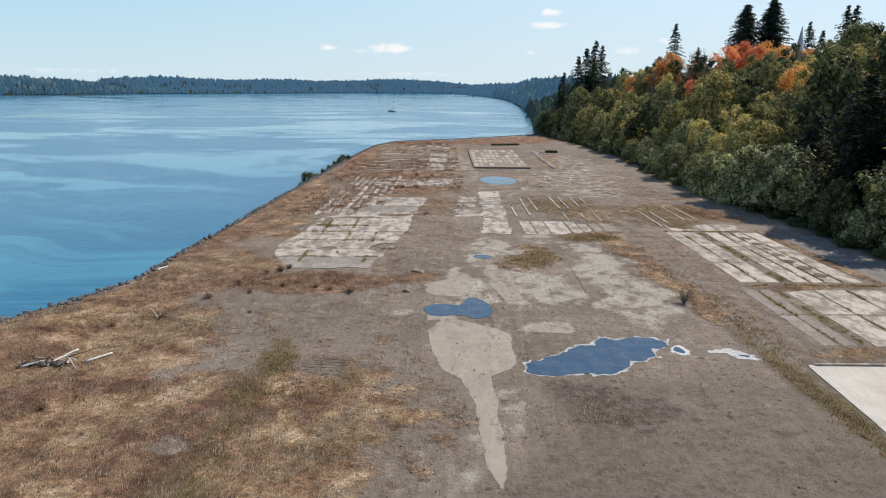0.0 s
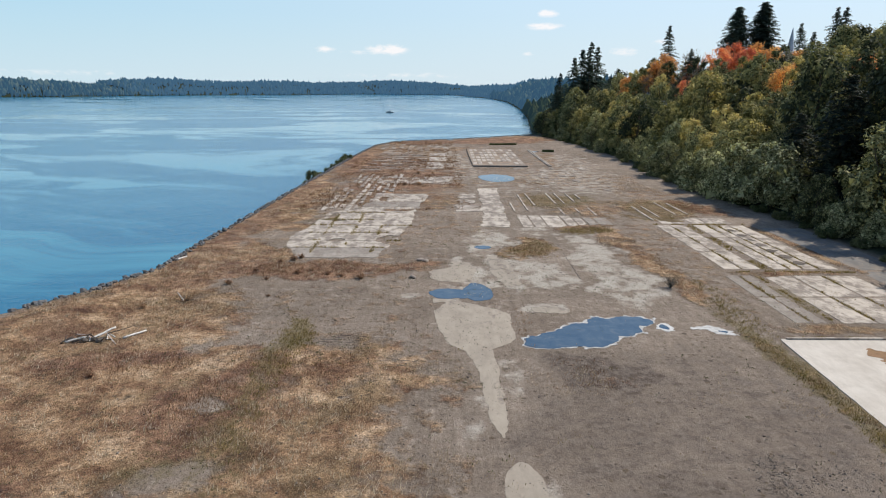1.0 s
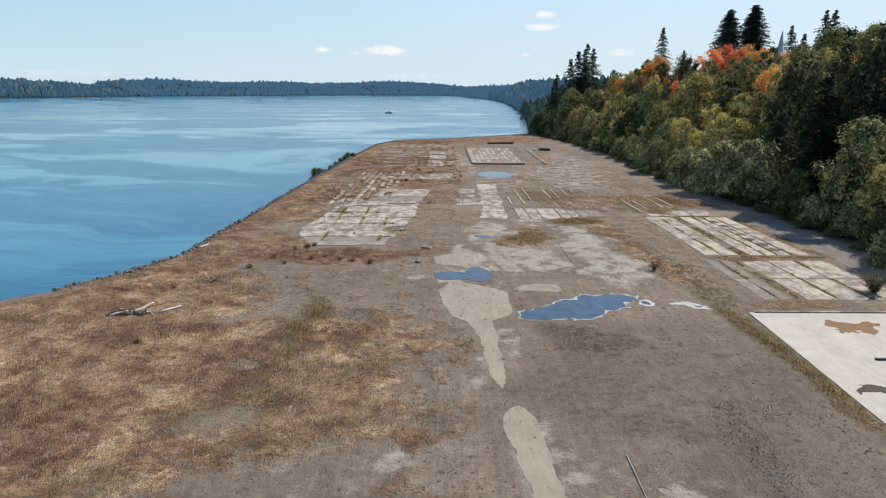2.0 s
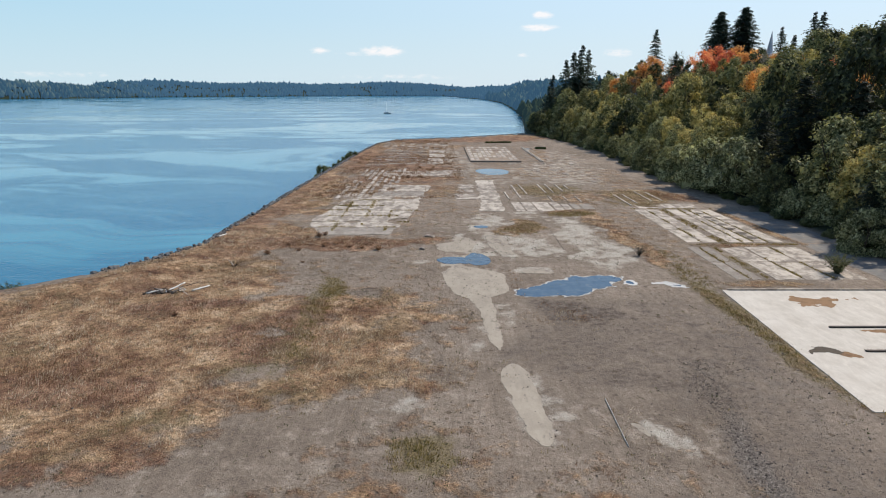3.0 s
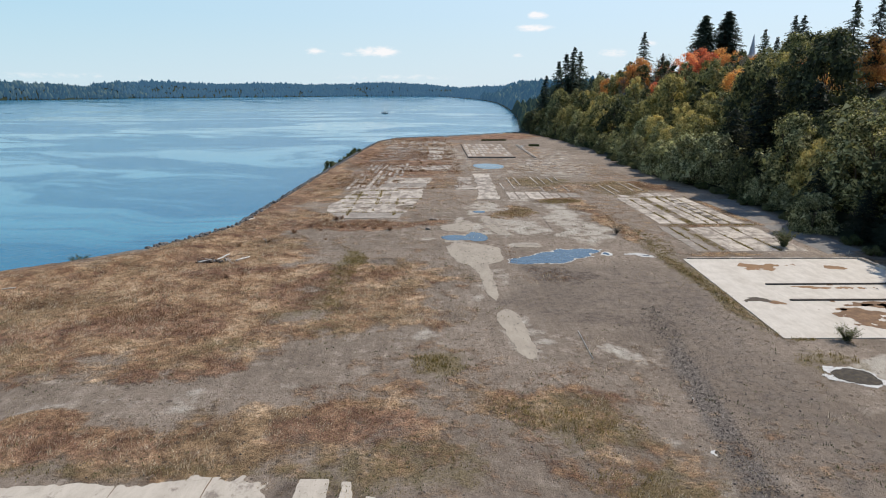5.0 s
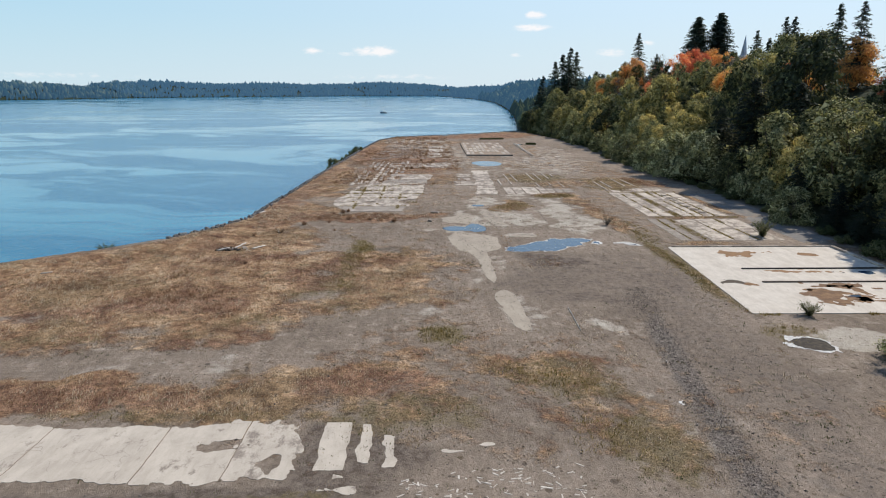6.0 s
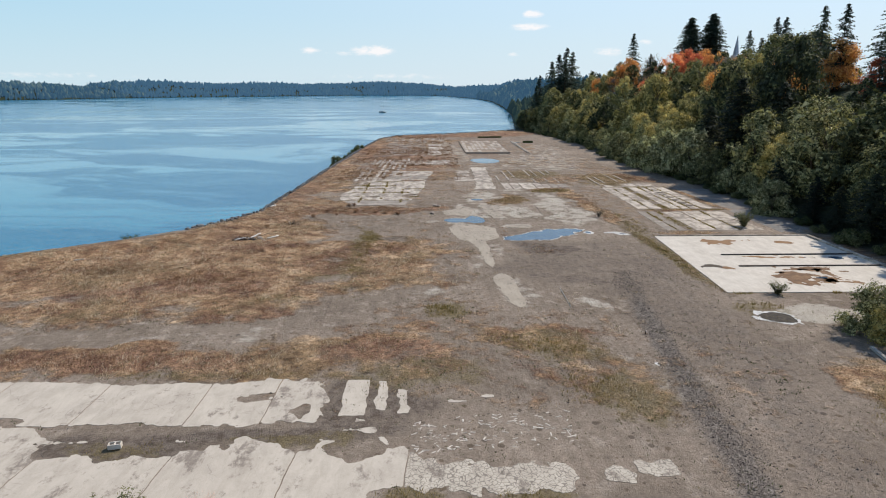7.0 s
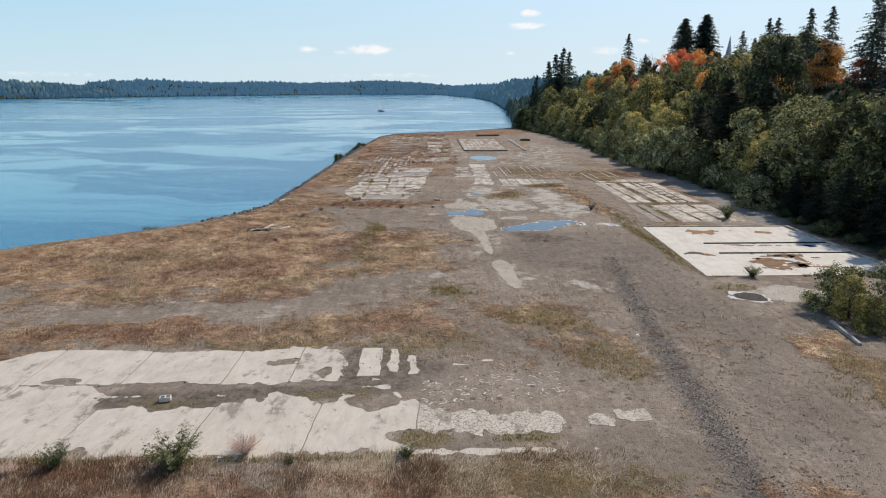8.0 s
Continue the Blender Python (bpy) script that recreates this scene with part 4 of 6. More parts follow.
def west_in(x, y):
    left = np.interp(y, (62, 65, 70, 80, 87, 89.5, 103), (-15.0, -16.8, -18.2, -17.0, -15.8, -12.0, -11.0))
    right = np.interp(y, (62, 66, 73, 80, 86, 95, 103), (-7.4, -6.4, -5.6, -4.4, -4.2, -3.2, -2.6))
    v = np.minimum(np.minimum(x - left, right - x), np.minimum(y - 62.2, 103 - y))
    v = np.minimum(v, 0.8) + 0.75 * fbm(x, y, 2.2, 5, 81) + 0.1
    for cx, cy, rx, ry in ((-6.6, 70.4, 1.3, 2.2), (-12.6, 69.8, 1.0, 0.9), (-15.4, 84.0, 0.8, 2.4), (-13.4, 80.8, 2.0, 0.5), (-6.8, 88.5, 2.6, 0.8), (-9.5, 97.5, 0.9, 2.0)):
        v = np.minimum(v, -oval(x, y, cx, cy, rx, ry) * min(rx, ry) + 0.6 * fbm(x, y, 1.0, 5, 82) + 0.1)
    return v


def row_plates(parent, inside, x0, x1, rows_y, kinds, cell, gap=0.05, z=0.05):
    """One plate in each row between two long joints."""
    for k, (a, b) in enumerate(zip(rows_y, rows_y[1:])):
        def plate(x, y, a=a, b=b):
            wob = 0.10 * fbm(x, x, 1.5, 3, 4)
            return np.minimum(inside(x, y), np.minimum(y - a - wob - gap, b + wob - gap - y))
        sheet("slab", plate, (x0, x1, a - 0.4, b + 0.4), cell, z + 0.006 * (k % 3), 0.14, kinds[k % len(kinds)], "", "", parent)


row_plates(west, west_in, -20, 0.5, (62.0, 66.3, 69.7, 73.6, 77.9, 81.3, 86.3, 91.0, 95.2, 99.4, 103.2), ("grey_slab", "old_slab", "old_slab", "old_slab", "old_slab", "old_slab", "old_slab"), 0.2)


blocks = foundation("long thin concrete strips with rusty weeds between them")
for c in range(8):
    y = (88.0 if c < 5 else 104.0) + 1.1 * (c % 3)
    while y < 124:
        x = -17.9 + 1.16 * c + 0.035 * (y - 90)
        ln = slab_dice.uniform(1.6, 6.5)
        if slab_dice.random() < 0.86:
            slab(blocks, x, x + slab_dice.uniform(0.55, 0.9), y, y + ln, slab_dice.choice(("old_slab", "old_slab", "old_slab", "grey_slab")), 0.06, 0.15, 0.05, "strip")
        y += ln + slab_dice.uniform(0.2, 1.1)
middle = foundation("narrow pale concrete floor along the old road")


def middle_in(x, y):
    lean = 0.035 * (y - 78)
    v = np.minimum(box_in(x - lean, y, 5.3, 8.6, 77.6, 109), 0.7) + 0.55 * fbm(x, y, 1.8, 5, 85)
    side = np.minimum(box_in(x, y, 2.2, 5.6, 87.4, 103.4), 0.7) + 1.3 * fbm(x, y, 1.6, 5, 86) - 0.32
    return np.maximum(v, side)


row_plates(middle, middle_in, 1, 11.5, (77, 82.5, 87.2, 92, 97.4, 103.4, 109.5), ("old_slab",), 0.2)


def cross_in(x, y):
    v = np.minimum(box_in(x, y, -13, 2, 114.8, 124), 0.8) + 1.7 * fbm(x, y, 2.4, 5, 87) - 0.65 + 0.5 * step((x + 5) / 4)
    return v


row_plates(middle, cross_in, -14, 3, (114, 116.6, 119.2, 121.8, 124.5), ("old_slab",), 0.24)

# --- far foundations
far_rows = foundation("far rows of broken concrete strips with rusty growth")
for r in range(15):
    y = 133.5 + 2.75 * r
    x = -18.4 + 0.05 * (y - 130)
    while x < -4.6:
        w = slab_dice.uniform(1.2, 6.0)
        if slab_dice.random() < 0.82:
            slab(far_rows, x, min(x + w, -3.8), y, y + slab_dice.uniform(0.7, 1.7), slab_dice.choice(("old_slab", "old_slab", "brown_slab", "grey_slab")), 0.06, 0.16, 0.07)
        x += w + slab_dice.uniform(0.25, 1.2)
for r in range(8):
    for c in range(8):
        x, y = -17.6 + 2.55 * c + slab_dice.uniform(-0.3, 0.3), 175 + 2.9 * r
        if slab_dice.random() < 0.75:
            slab(far_rows, x, x + slab_dice.uniform(0.9, 2.2), y, y + slab_dice.uniform(0.9, 1.9), slab_dice.choice(("old_slab", "brown_slab")), 0.06, 0.16, 0.08)
for x0, x1, y0, y1 in ((-3.6, 0.5, 136, 149), (-3.2, 1.2, 151, 160), (-3.4, 1.0, 163, 170)):
    slab(far_rows, x0, x1, y0, y1, "old_slab", 0.05, 0.16, 0.03)
deck = foundation("raised far concrete deck, front edge darkened as shade")
deck_base = slab(deck, 7.0, 19.6, 140.8, 180, "brown_slab", 0.30, 0.5, 0.006, "base")
for c in range(10):
    x = 7.3 + 1.22 * c
    for r in range(6):
        y = 142.6 + 6.1 * r
        if slab_dice.random() < 0.88 and not (r == 0 and 3 < c < 8):
            slab(deck, x + 0.08 * r, x + 0.08 * r + 0.98, y, y + slab_dice.uniform(4.6, 6.05), slab_dice.choice(("old_slab", "old_slab", "old_slab", "brown_slab")), 0.34, 0.1, 0.05)
# the shade on the deck's front face, put in as asphalt-dark colour
slab(deck, 7.0, 19.6, 140.45, 140.75, "asphalt", 0.33, 0.5, 0.03, "front_edge")
for k in range(2):
    slab(deck, 24.6 + 0.5 * k, 24.85 + 0.5 * k, 141, 180, "old_slab", 0.22, 0.3, 0.01, "beam")
east_bits = foundation("faint remains of concrete footings in bare earth")
for k in range(26):
    x, y = slab_dice.uniform(15, 31), slab_dice.uniform(106, 139)
    if not (x < 16 and 112 < y < 131):
        slab(east_bits, x, x + slab_dice.uniform(0.5, 1.6), y, y + slab_dice.uniform(1.0, 3.2), slab_dice.choice(("old_slab", "grey_slab")), 0.045, 0.12, 0.1, "footing")

# --- the cracked white floor in front
front = foundation("cracked white concrete floor half buried under soil")


def band(x, y, w, seed):
    return w * (0.55 * fbm(x, y, 2.6, 3, seed) + 0.75 * fbm(x, y, 0.55, 3, seed + 1))


def upper_in(x, y):
    v = box_in(x, y, -36 + 0.35 * (y - 0), -9.7, -2.7, 2.35 + 0.25 * np.sin(x * 0.4))
    v = np.minimum(v, 0.55 * (x + 32.5) - 0.55 * y + 0.5)
    v = np.minimum(v, 0.9) + band(x, y, 0.9, 31) * (0.35 + 0.65 * step((x + 17) / 4)) + 0.2 * fbm(x, y, 0.5, 3, 5)
    for cx, cy, rx, ry in ((-14.0, 0.2, 1.3, 0.55), (-26.8, -2.0, 1.0, 0.5), (-10.9, -1.6, 0.35, 1.1), (-20.4, -2.9, 2.2, 0.6), (-9.6, 1.2, 0.9, 1.2)):
        v = np.minimum(v, -oval(x, y, cx, cy, rx, ry) * min(rx, ry) * 1.2 + 0.75 * fbm(x, y, 1.1, 6, 12) + 0.12)
    return v


def lower_in(x, y):
    top = -2.78 - 1.55 * step((x + 25.5) / 3) + 0.35 * step((x + 25.5) / 3) * fbm(x, 0 * x, 3.0, 5, 6) - np.clip((x + 6.5) * 0.75, 0, 2.2)
    low = -10.5 + np.clip((x + 5.6) * 1.0, 0, 1.9)
    v = np.minimum(np.minimum(top - y, y - low), np.minimum(x + 35.5 + 0.3 * y, 3.2 - x))
    v = np.minimum(v, 0.8) + band(x, y, 0.85, 33) * (0.35 + 0.65 * step((x + 20) / 6)) + 0.2 * fbm(x, y, 0.5, 3, 5)
    for cx, cy, rx, ry in ((-19.8, -4.9, 3.9, 1.15), (-15.6, -4.5, 1.2, 0.8), (-10.3, -4.6, 0.9, 0.85), (-7.4, -4.9, 1.5, 1.25), (-4.6, -9.2, 1.5, 1.0), (-22.2, -10.4, 1.0, 0.5), (-14.1, -4.9, 0.5, 0.3)):
        v = np.minimum(v, -oval(x, y, cx, cy, rx, ry) * min(rx, ry) + 0.8 * fbm(x, y, 1.2, 6, 14) + 0.05)
    return v


def floor_plates(inside, x0, x1, y0, y1, edges, slope, cell):
    """One plate between each two joints."""
    cuts = [x0, *edges, x1]
    for a, b in zip(cuts, cuts[1:]):
        def plate(x, y, a=a, b=b):
            wob = 0.05 * fbm(y, y, 1.2, 3, 4)
            return np.minimum(inside(x, y), np.minimum(x - a - slope * (y + 4) - wob - 0.03, b + slope * (y + 4) + wob - 0.03 - x))
        sheet("slab", plate, (a - 1.5, b + 1.5, y0, y1), cell, 0.014 + 0.004 * (len(front.children) % 3), 0.1, "floor_slab" if a < -6 else "crazed_slab", "", "", front)


floor_plates(upper_in, -35, -8, -3.4, 3.2, (-29.3, -23.2, -17.0, -12.9), 0.02, 0.11)
floor_plates(lower_in, -35, 4, -12.2, -2.5, (-29.2, -22.9, -16.3, -10.25, -4.6), 0.06, 0.11)


def shard(x0, x1, y0, y1, seed, jag=0.22, kind="floor_slab"):
    cx, cy = (x0 + x1) / 2, (y0 + y1) / 2
    sheet("slab", lambda x, y: np.minimum(box_in(x, y, x0, x1, y0, y1), 0.3) + jag * fbm(x, y, 0.8, 4, seed), (x0 - 0.4, x1 + 0.4, y0 - 0.4, y1 + 0.4), 0.07, 0.014, 0.05, kind, "", "", front)


shard(-8.7, -7.3, -1.9, 2.5, 41, 0.12)
shard(-6.75, -6.2, -1.3, 2.3, 42, 0.2)
shard(-5.45, -4.85, -1.7, 1.1, 43, 0.25)
shard(-7.7, -7.1, -2.6, -2.2, 44, 0.25)
shard(-8.4, -6.6, -3.6, -3.25, 45, 0.3)
shard(4.7, 5.9, -8.2, -6.7, 46, 0.45, "crazed_slab")
shard(6.3, 8.1, -7.6, -6.6, 47, 0.45, "crazed_slab")
shard(-5.2, 0.6, -10.7, -10.3, 48, 0.32)
shard(1.0, 3.2, -10.65, -10.4, 49, 0.3)
shard(4.3, 5.2, -10.5, -10.35, 50, 0.3)
shard(-2.6, -0.9, -0.5, -0.3, 56, 0.34)
shard(-0.7, 0.2, 0.1, 0.25, 57, 0.3)
# the broken skin of old concrete beside it: thin flakes
flake_dice = random.Random(5)
for k in range(130):
    u, v = flake_dice.random(), flake_dice.random()
    x, y = -4.6 + 8.8 * u, -5.3 + 3.4 * v + 0.8 * (u - 0.5)
    ln, wd = flake_dice.uniform(0.1, 0.42) * (1.6 if k % 9 == 0 else 1), flake_dice.uniform(0.03, 0.10)
    ob = under(new("flake", slab_mesh("white_slab", 0.07, flake_dice.randrange(5))), front)
    ob.matrix_basis = Matrix.LocRotScale((x, y, 0.012 + 0.008 * flake_dice.random()), Euler((0, 0, flake_dice.choice((0.2, -0.3, 1.0)) + flake_dice.uniform(-.8, .8))), (ln, wd, 0.06))

# ---------------------------------------------------------------- silt sheets and puddles


def lobes(items, jag, lump, seed):
    def inside(x, y):
        v = np.full(np.shape(x), -9.0)
        for cx, cy, rx, ry, turn in items:
            v = np.maximum(v, oval(x, y, cx, cy, rx, ry, turn) * min(rx, ry))
        return v + jag * fbm(x, y, lump, 5, seed)
    return inside


def grown(inside, by, jag=0.0, seed=0):
    return lambda x, y: inside(x, y) + by + (jag * fbm(x, y, 0.5, 3, seed) if jag else 0)


def silt_main(x, y):
    """A broad fan below the puddle that runs out into a long narrow tongue."""
    left = np.interp(y, (27.5, 29, 33, 35.6, 38.2, 39.6, 42.2, 45.2, 49), (2.8, 2.4, 2.2, 2.0, 1.4, 0.15, -0.5, -0.8, -1.0))
    right = np.interp(y, (27.5, 29, 33, 36, 38.6, 39.8, 41, 45.5, 46.6, 48.3, 49.2), (3.0, 3.3, 3.35, 3.35, 3.3, 4.7, 5.1, 5.15, 4.3, 1.6, -0.2))
    v = np.minimum(np.minimum(x - left, right - x), np.minimum(y - 27.4, 49.1 - y))
    return v + 0.16 * fbm(x, y, 0.9, 5, 61) + 0.08 * fbm(x, y, 0.35, 3, 62)


sheet("silt_patch", silt_main, (-3, 7.5, 25, 51), 0.10, 0.012, 0.01, "silt", "smooth pale dried silt on bare earth", "dried mud")
silt_two = lobes(((3.5, 22.8, 0.95, 2.4, 0), (3.8, 20.4, 0.85, 2.8, 0), (4.0, 17.8, 0.7, 2.3, 0)), 0.16, 1.0, 62)
sheet("silt_patch", silt_two, (1, 7, 14, 27), 0.12, 0.012, 0.01, "silt", "smooth pale dried silt on bare earth", "dried mud")
for cx, cy, rx, ry, turn, seed in ((6.0, 13.4, 0.75, 0.6, 0, 63), (9.7, 15.2, 0.5, 2.1, 12, 64), (8.1, 15.5, 0.3, 1.0, 20, 65), (0.7, 57.5, 2.3, 3.6, 0, 66), (5.8, 58.2, 1.2, 5.6, 4, 67), (8.4, 46.5, 1.6, 0.8, 0, 68), (-3.0, 50.4, 0.8, 0.5, 0, 69)):
    r = max(rx, ry) * 1.7
    sheet("silt_patch", lobes(((cx, cy, rx, ry, turn),), 0.45, 1.3, seed), (cx - r, cx + r, cy - r, cy + r), max(0.1, r / 50), 0.011, 0.01, "silt", "smooth pale dried silt on bare earth", "dried mud")


def puddle(name, inside, bounds, cell, rim, jag, label):
    ob = sheet(name, inside, bounds, cell, 0.026, 0.012, "puddle", label, "puddle", structure=False)
    if rim:
        sheet("rim", grown(inside, rim, jag, 7), bounds, cell, 0.020, 0.012, "crust", "white dried crust round the water", "", ob)
    return ob


puddle("puddle", lobes(((7.2, 39.9, 1.5, 1.3, 0), (8.8, 40.4, 2.2, 1.4, 8), (10.6, 41.4, 2.2, 2.3, 20), (12.8, 42.9, 2.5, 1.8, 28), (14.7, 43.7, 1.5, 0.95, 25), (12.2, 44.0, 1.5, 0.8, 15), (14.2, 44.6, 1.2, 0.5, 10)), 0.62, 1.1, 71), (4, 18, 36.5, 48), 0.07, 0.17, 0.34,
       "blue rain puddle with a white crusted rim")
puddle("puddle", lobes(((16.6, 42.9, 0.45, 0.5, 0),), 0.25, 0.6, 72), (15.3, 18, 41.3, 44.5), 0.05, 0.2, 0.3, "small rain puddle with a white crusted rim")
puddle("puddle", lobes(((19.9, 42.8, 0.25, 0.16, 0), (20.7, 42.0, 0.3, 0.14, -30)), 0.3, 0.5, 73), (18.4, 22.4, 40.5, 44.6), 0.05, 0.36, 0.5, "nearly dry puddle covered by white crust")
puddle("puddle", lobes(((0.4, 50.6, 1.7, 1.4, 0), (2.9, 51.0, 1.35, 2.4, 0), (1.6, 50.2, 1.2, 1.0, 0)), 0.22, 1.0, 74), (-2.6, 5.4, 47, 55), 0.08, 0.0, 0.0, "blue rain puddle lying on pale silt")
puddle("puddle", lobes(((4.5, 66.9, 1.0, 0.8, 0),), 0.2, 0.8, 75), (2.8, 6.2, 65, 69), 0.08, 0.0, 0.0, "small blue rain puddle on pale silt")
puddle("puddle", lobes(((10.8, 122.8, 3.5, 5.4, 0),), 0.4, 2.4, 76), (6, 16, 115, 131), 0.2, 0.0, 0.0, "oval rain puddle reflecting the bright sky")
puddle("mud_puddle", lobes(((24.1, 12.7, 1.35, 1.15, -18),), 0.35, 0.7, 77), (21.2, 27, 9.8, 15.4), 0.06, 0.3, 0.45, "shallow brown mud puddle with a white crusted rim").data.materials[0] = M["mud"]
puddle("puddle", lobes(((11.75, 4.3, 0.28, 0.22, 0),), 0.05, 0.4, 78), (11, 12.5, 3.6, 5), 0.05, 0.14, 0.12, "tiny dried puddle with a white crusted rim").data.materials[0] = M["mud"]
puddle("puddle", lobes(((26.5, 175.5, 1.3, 1.5, 0),), 0.3, 2, 79), (23.5, 29, 172, 179), 0.25, 0.0, 0.0, "small far puddle reflecting the sky")

# ---------------------------------------------------------------- wheel ruts in the bare earth
def rut(points, width, parent):
    verts, faces = [], []
    for k, (x, y) in enumerate(points):
        w = width * (0.7 + 0.5 * math.sin(k * 1.7))
        verts += [(x, y - w, 0.004), (x, y, 0.03), (x, y + w, 0.004)]
    for k in range(len(points) - 1):
        a = 3 * k
        faces += [(a, a + 3, a + 4, a + 1), (a + 1, a + 4, a + 5, a + 2)]
    part("rut", mesh_of("rut", verts, faces, M["soil"]), parent)


ruts = root("wheel_ruts", label="curved parallel wheel ruts pressed into bare earth", category="ruts", kind="structure")
rut_dice = random.Random(17)
for k in range(11):
    start, end = rut_dice.uniform(-9.5, -7.5), rut_dice.uniform(-4.0, -1.4)
    base = 36.9 + 0.42 * k
    pts = []
    for j in range(15):
        f = j / 14
        x = start + (end - start) * f
        pts.append((x, base - 0.05 * (x + 9) - 0.018 * (x + 9) ** 2 + 0.05 * rut_dice.uniform(-1, 1)))
    rut(pts, 0.06, ruts)

# ---------------------------------------------------------------- plants
def leaf_cloud(points, out, size, rs, flat=0.35, slim=0.62):
    """A small pointed leaf at each point; out gives the way it faces."""
    n = len(points)
    normal = out / (np.linalg.norm(out, axis=1, keepdims=True) + 1e-6) + rs.normal(0, 0.42, (n, 3)) + np.array([0, 0, flat])
    normal /= np.linalg.norm(normal, axis=1, keepdims=True) + 1e-6
    a = np.cross(normal, rs.normal(0, 1, (n, 3)))
    a /= np.linalg.norm(a, axis=1, keepdims=True) + 1e-6
    b = np.cross(normal, a)
    s = (size * rs.uniform(0.6, 1.35, n))[:, None]
    tip = points + a * s + normal * s * 0.15
    left, right = points - a * s * 0.8 + b * s * slim, points - a * s * 0.8 - b * s * slim
    return np.stack([right, tip, left], 1).reshape(-1, 3), np.arange(3 * n).reshape(n, 3)


def tube(path, radii, sides=6):
    """Rings along a path, for trunks, limbs and stems."""
    verts, faces = [], []
    for k, (p, r) in enumerate(zip(path, radii)):
        q = Vector(path[min(k + 1, len(path) - 1)]) - Vector(path[max(k - 1, 0)])
        turn = q.to_track_quat("Z", "Y")
        for s in range(sides):
            a = 2 * math.pi * s / sides
            verts.append(Vector(p) + turn @ Vector((r * math.cos(a), r * math.sin(a), 0)))
    for k in range(len(path) - 1):
        for s in range(sides):
            a, b = k * sides + s, k * sides + (s + 1) % sides
            faces.append((a, b, b + sides, a + sides))
    faces.append(tuple(range(sides))[::-1])
    faces.append(tuple(range((len(path) - 1) * sides, len(path) * sides)))
    return verts, faces


def joined(pieces):
    verts, faces = [], []
    for v, f in pieces:
        base = len(verts)
        verts += list(v)
        faces += [tuple(base + i for i in face) for face in f]
    return verts, faces


def broadleaf(name, kind, high, wide, leaves, leaf, seed, low=0.18, clumps=34, stems=1, label="", droop=0.0, heart=9):
    """A tree or tall shrub: tapered trunk and limbs, and a crown of many clumps of leaves with gaps between them."""
    rs = np.random.RandomState(seed)
    tree = root(name, 0, 0, -400, label=label, category="tree" if high > 3.2 else "bush")
    wood, centres, sizes = [], [], []
    for s in range(stems):
        lean = rs.normal(0, 0.05 if stems == 1 else 0.16, 2)
        top = 0.82 * high
        path = [(lean[0] * z * 0.7 + 0.1 * rs.normal() * (z > 0), lean[1] * z * 0.7 + 0.1 * rs.normal() * (z > 0), z - 0.3 * (z == 0)) for z in np.linspace(0, top, 6)]
        base = 0.022 * high / math.sqrt(stems) + 0.02
        wood.append(tube(path, np.linspace(base, base * 0.2, 6), 7))
        for c in range(max(3, clumps // stems)):
            f = low + (1 - low) * ((c + rs.uniform(0, 1)) / max(3, clumps // stems))
            around = rs.uniform(0, 2 * math.pi)
            girth = 0.5 * wide * (math.sin(math.pi * min(1.0, 0.16 + 0.80 * (f - low) / (1 - low)) ** 0.85) ** 0.7)
            reach = girth * rs.uniform(0.45, 0.95)
            k = min(5, int(f * 0.8 * 5))
            start = np.array(path[k])
            end = np.array([start[0] + reach * math.cos(around), start[1] + reach * math.sin(around), f * high * 0.97 - droop * reach])
            if c % 4 == 0:
                bend = (start + end) / 2 + np.array([0, 0, 0.06 * high * rs.uniform(0, 1)])
                wood.append(tube([start, bend, end], [base * 0.38, base * 0.22, base * 0.06], 3))
            centres.append(end)
            sizes.append(rs.uniform(0.10, 0.20) * wide * (1.15 - 0.45 * f))
    me = mesh_of("trunk", *joined(wood), M["bark"], True)
    part("trunk", me, tree)
    centres, sizes = np.array(centres), np.array(sizes)
    share = rs.choice(len(centres), leaves, p=sizes ** 2 / (sizes ** 2).sum())
    way = rs.normal(0, 1, (leaves, 3))
    way /= np.linalg.norm(way, axis=1, keepdims=True)
    ragged = 1 + 0.34 * np.sin(3.1 * way[:, 0] + 4.3 * way[:, 1] + 2.2 * share) * np.cos(3.7 * way[:, 2] + 1.3 * share)
    radius = sizes[share] * rs.uniform(0.35, 1.15, leaves) ** 0.6 * ragged
    pts = centres[share] + way * radius[:, None] * np.array([1.0, 1.0, 0.8]) + rs.normal(0, 0.02 * wide, (leaves, 3))
    pts[:, 2] = np.maximum(pts[:, 2], 0.04 * high)
    outward = pts - np.array([0, 0, 0.45 * high])
    outward /= np.linalg.norm(outward, axis=1, keepdims=True) + 1e-6
    faces_out, sprig = way + 0.6 * outward, np.full(leaves, leaf)
    # the close inner foliage of each clump, which keeps the light out
    inner = np.repeat(np.arange(len(centres)), heart)
    pts = np.concatenate([pts, np.maximum(centres[inner] + rs.normal(0, 0.3, (len(inner), 3)) * sizes[inner][:, None], 0.05 * high * np.array([-99, -99, 1]))])
    faces_out = np.concatenate([faces_out, rs.normal(0, 1, (len(inner), 3))])
    sprig = np.concatenate([sprig, 0.45 * sizes[inner]])
    part("crown", mesh_of("crown", *leaf_cloud(pts, faces_out, sprig, rs), M[kind]), tree)
    return tree


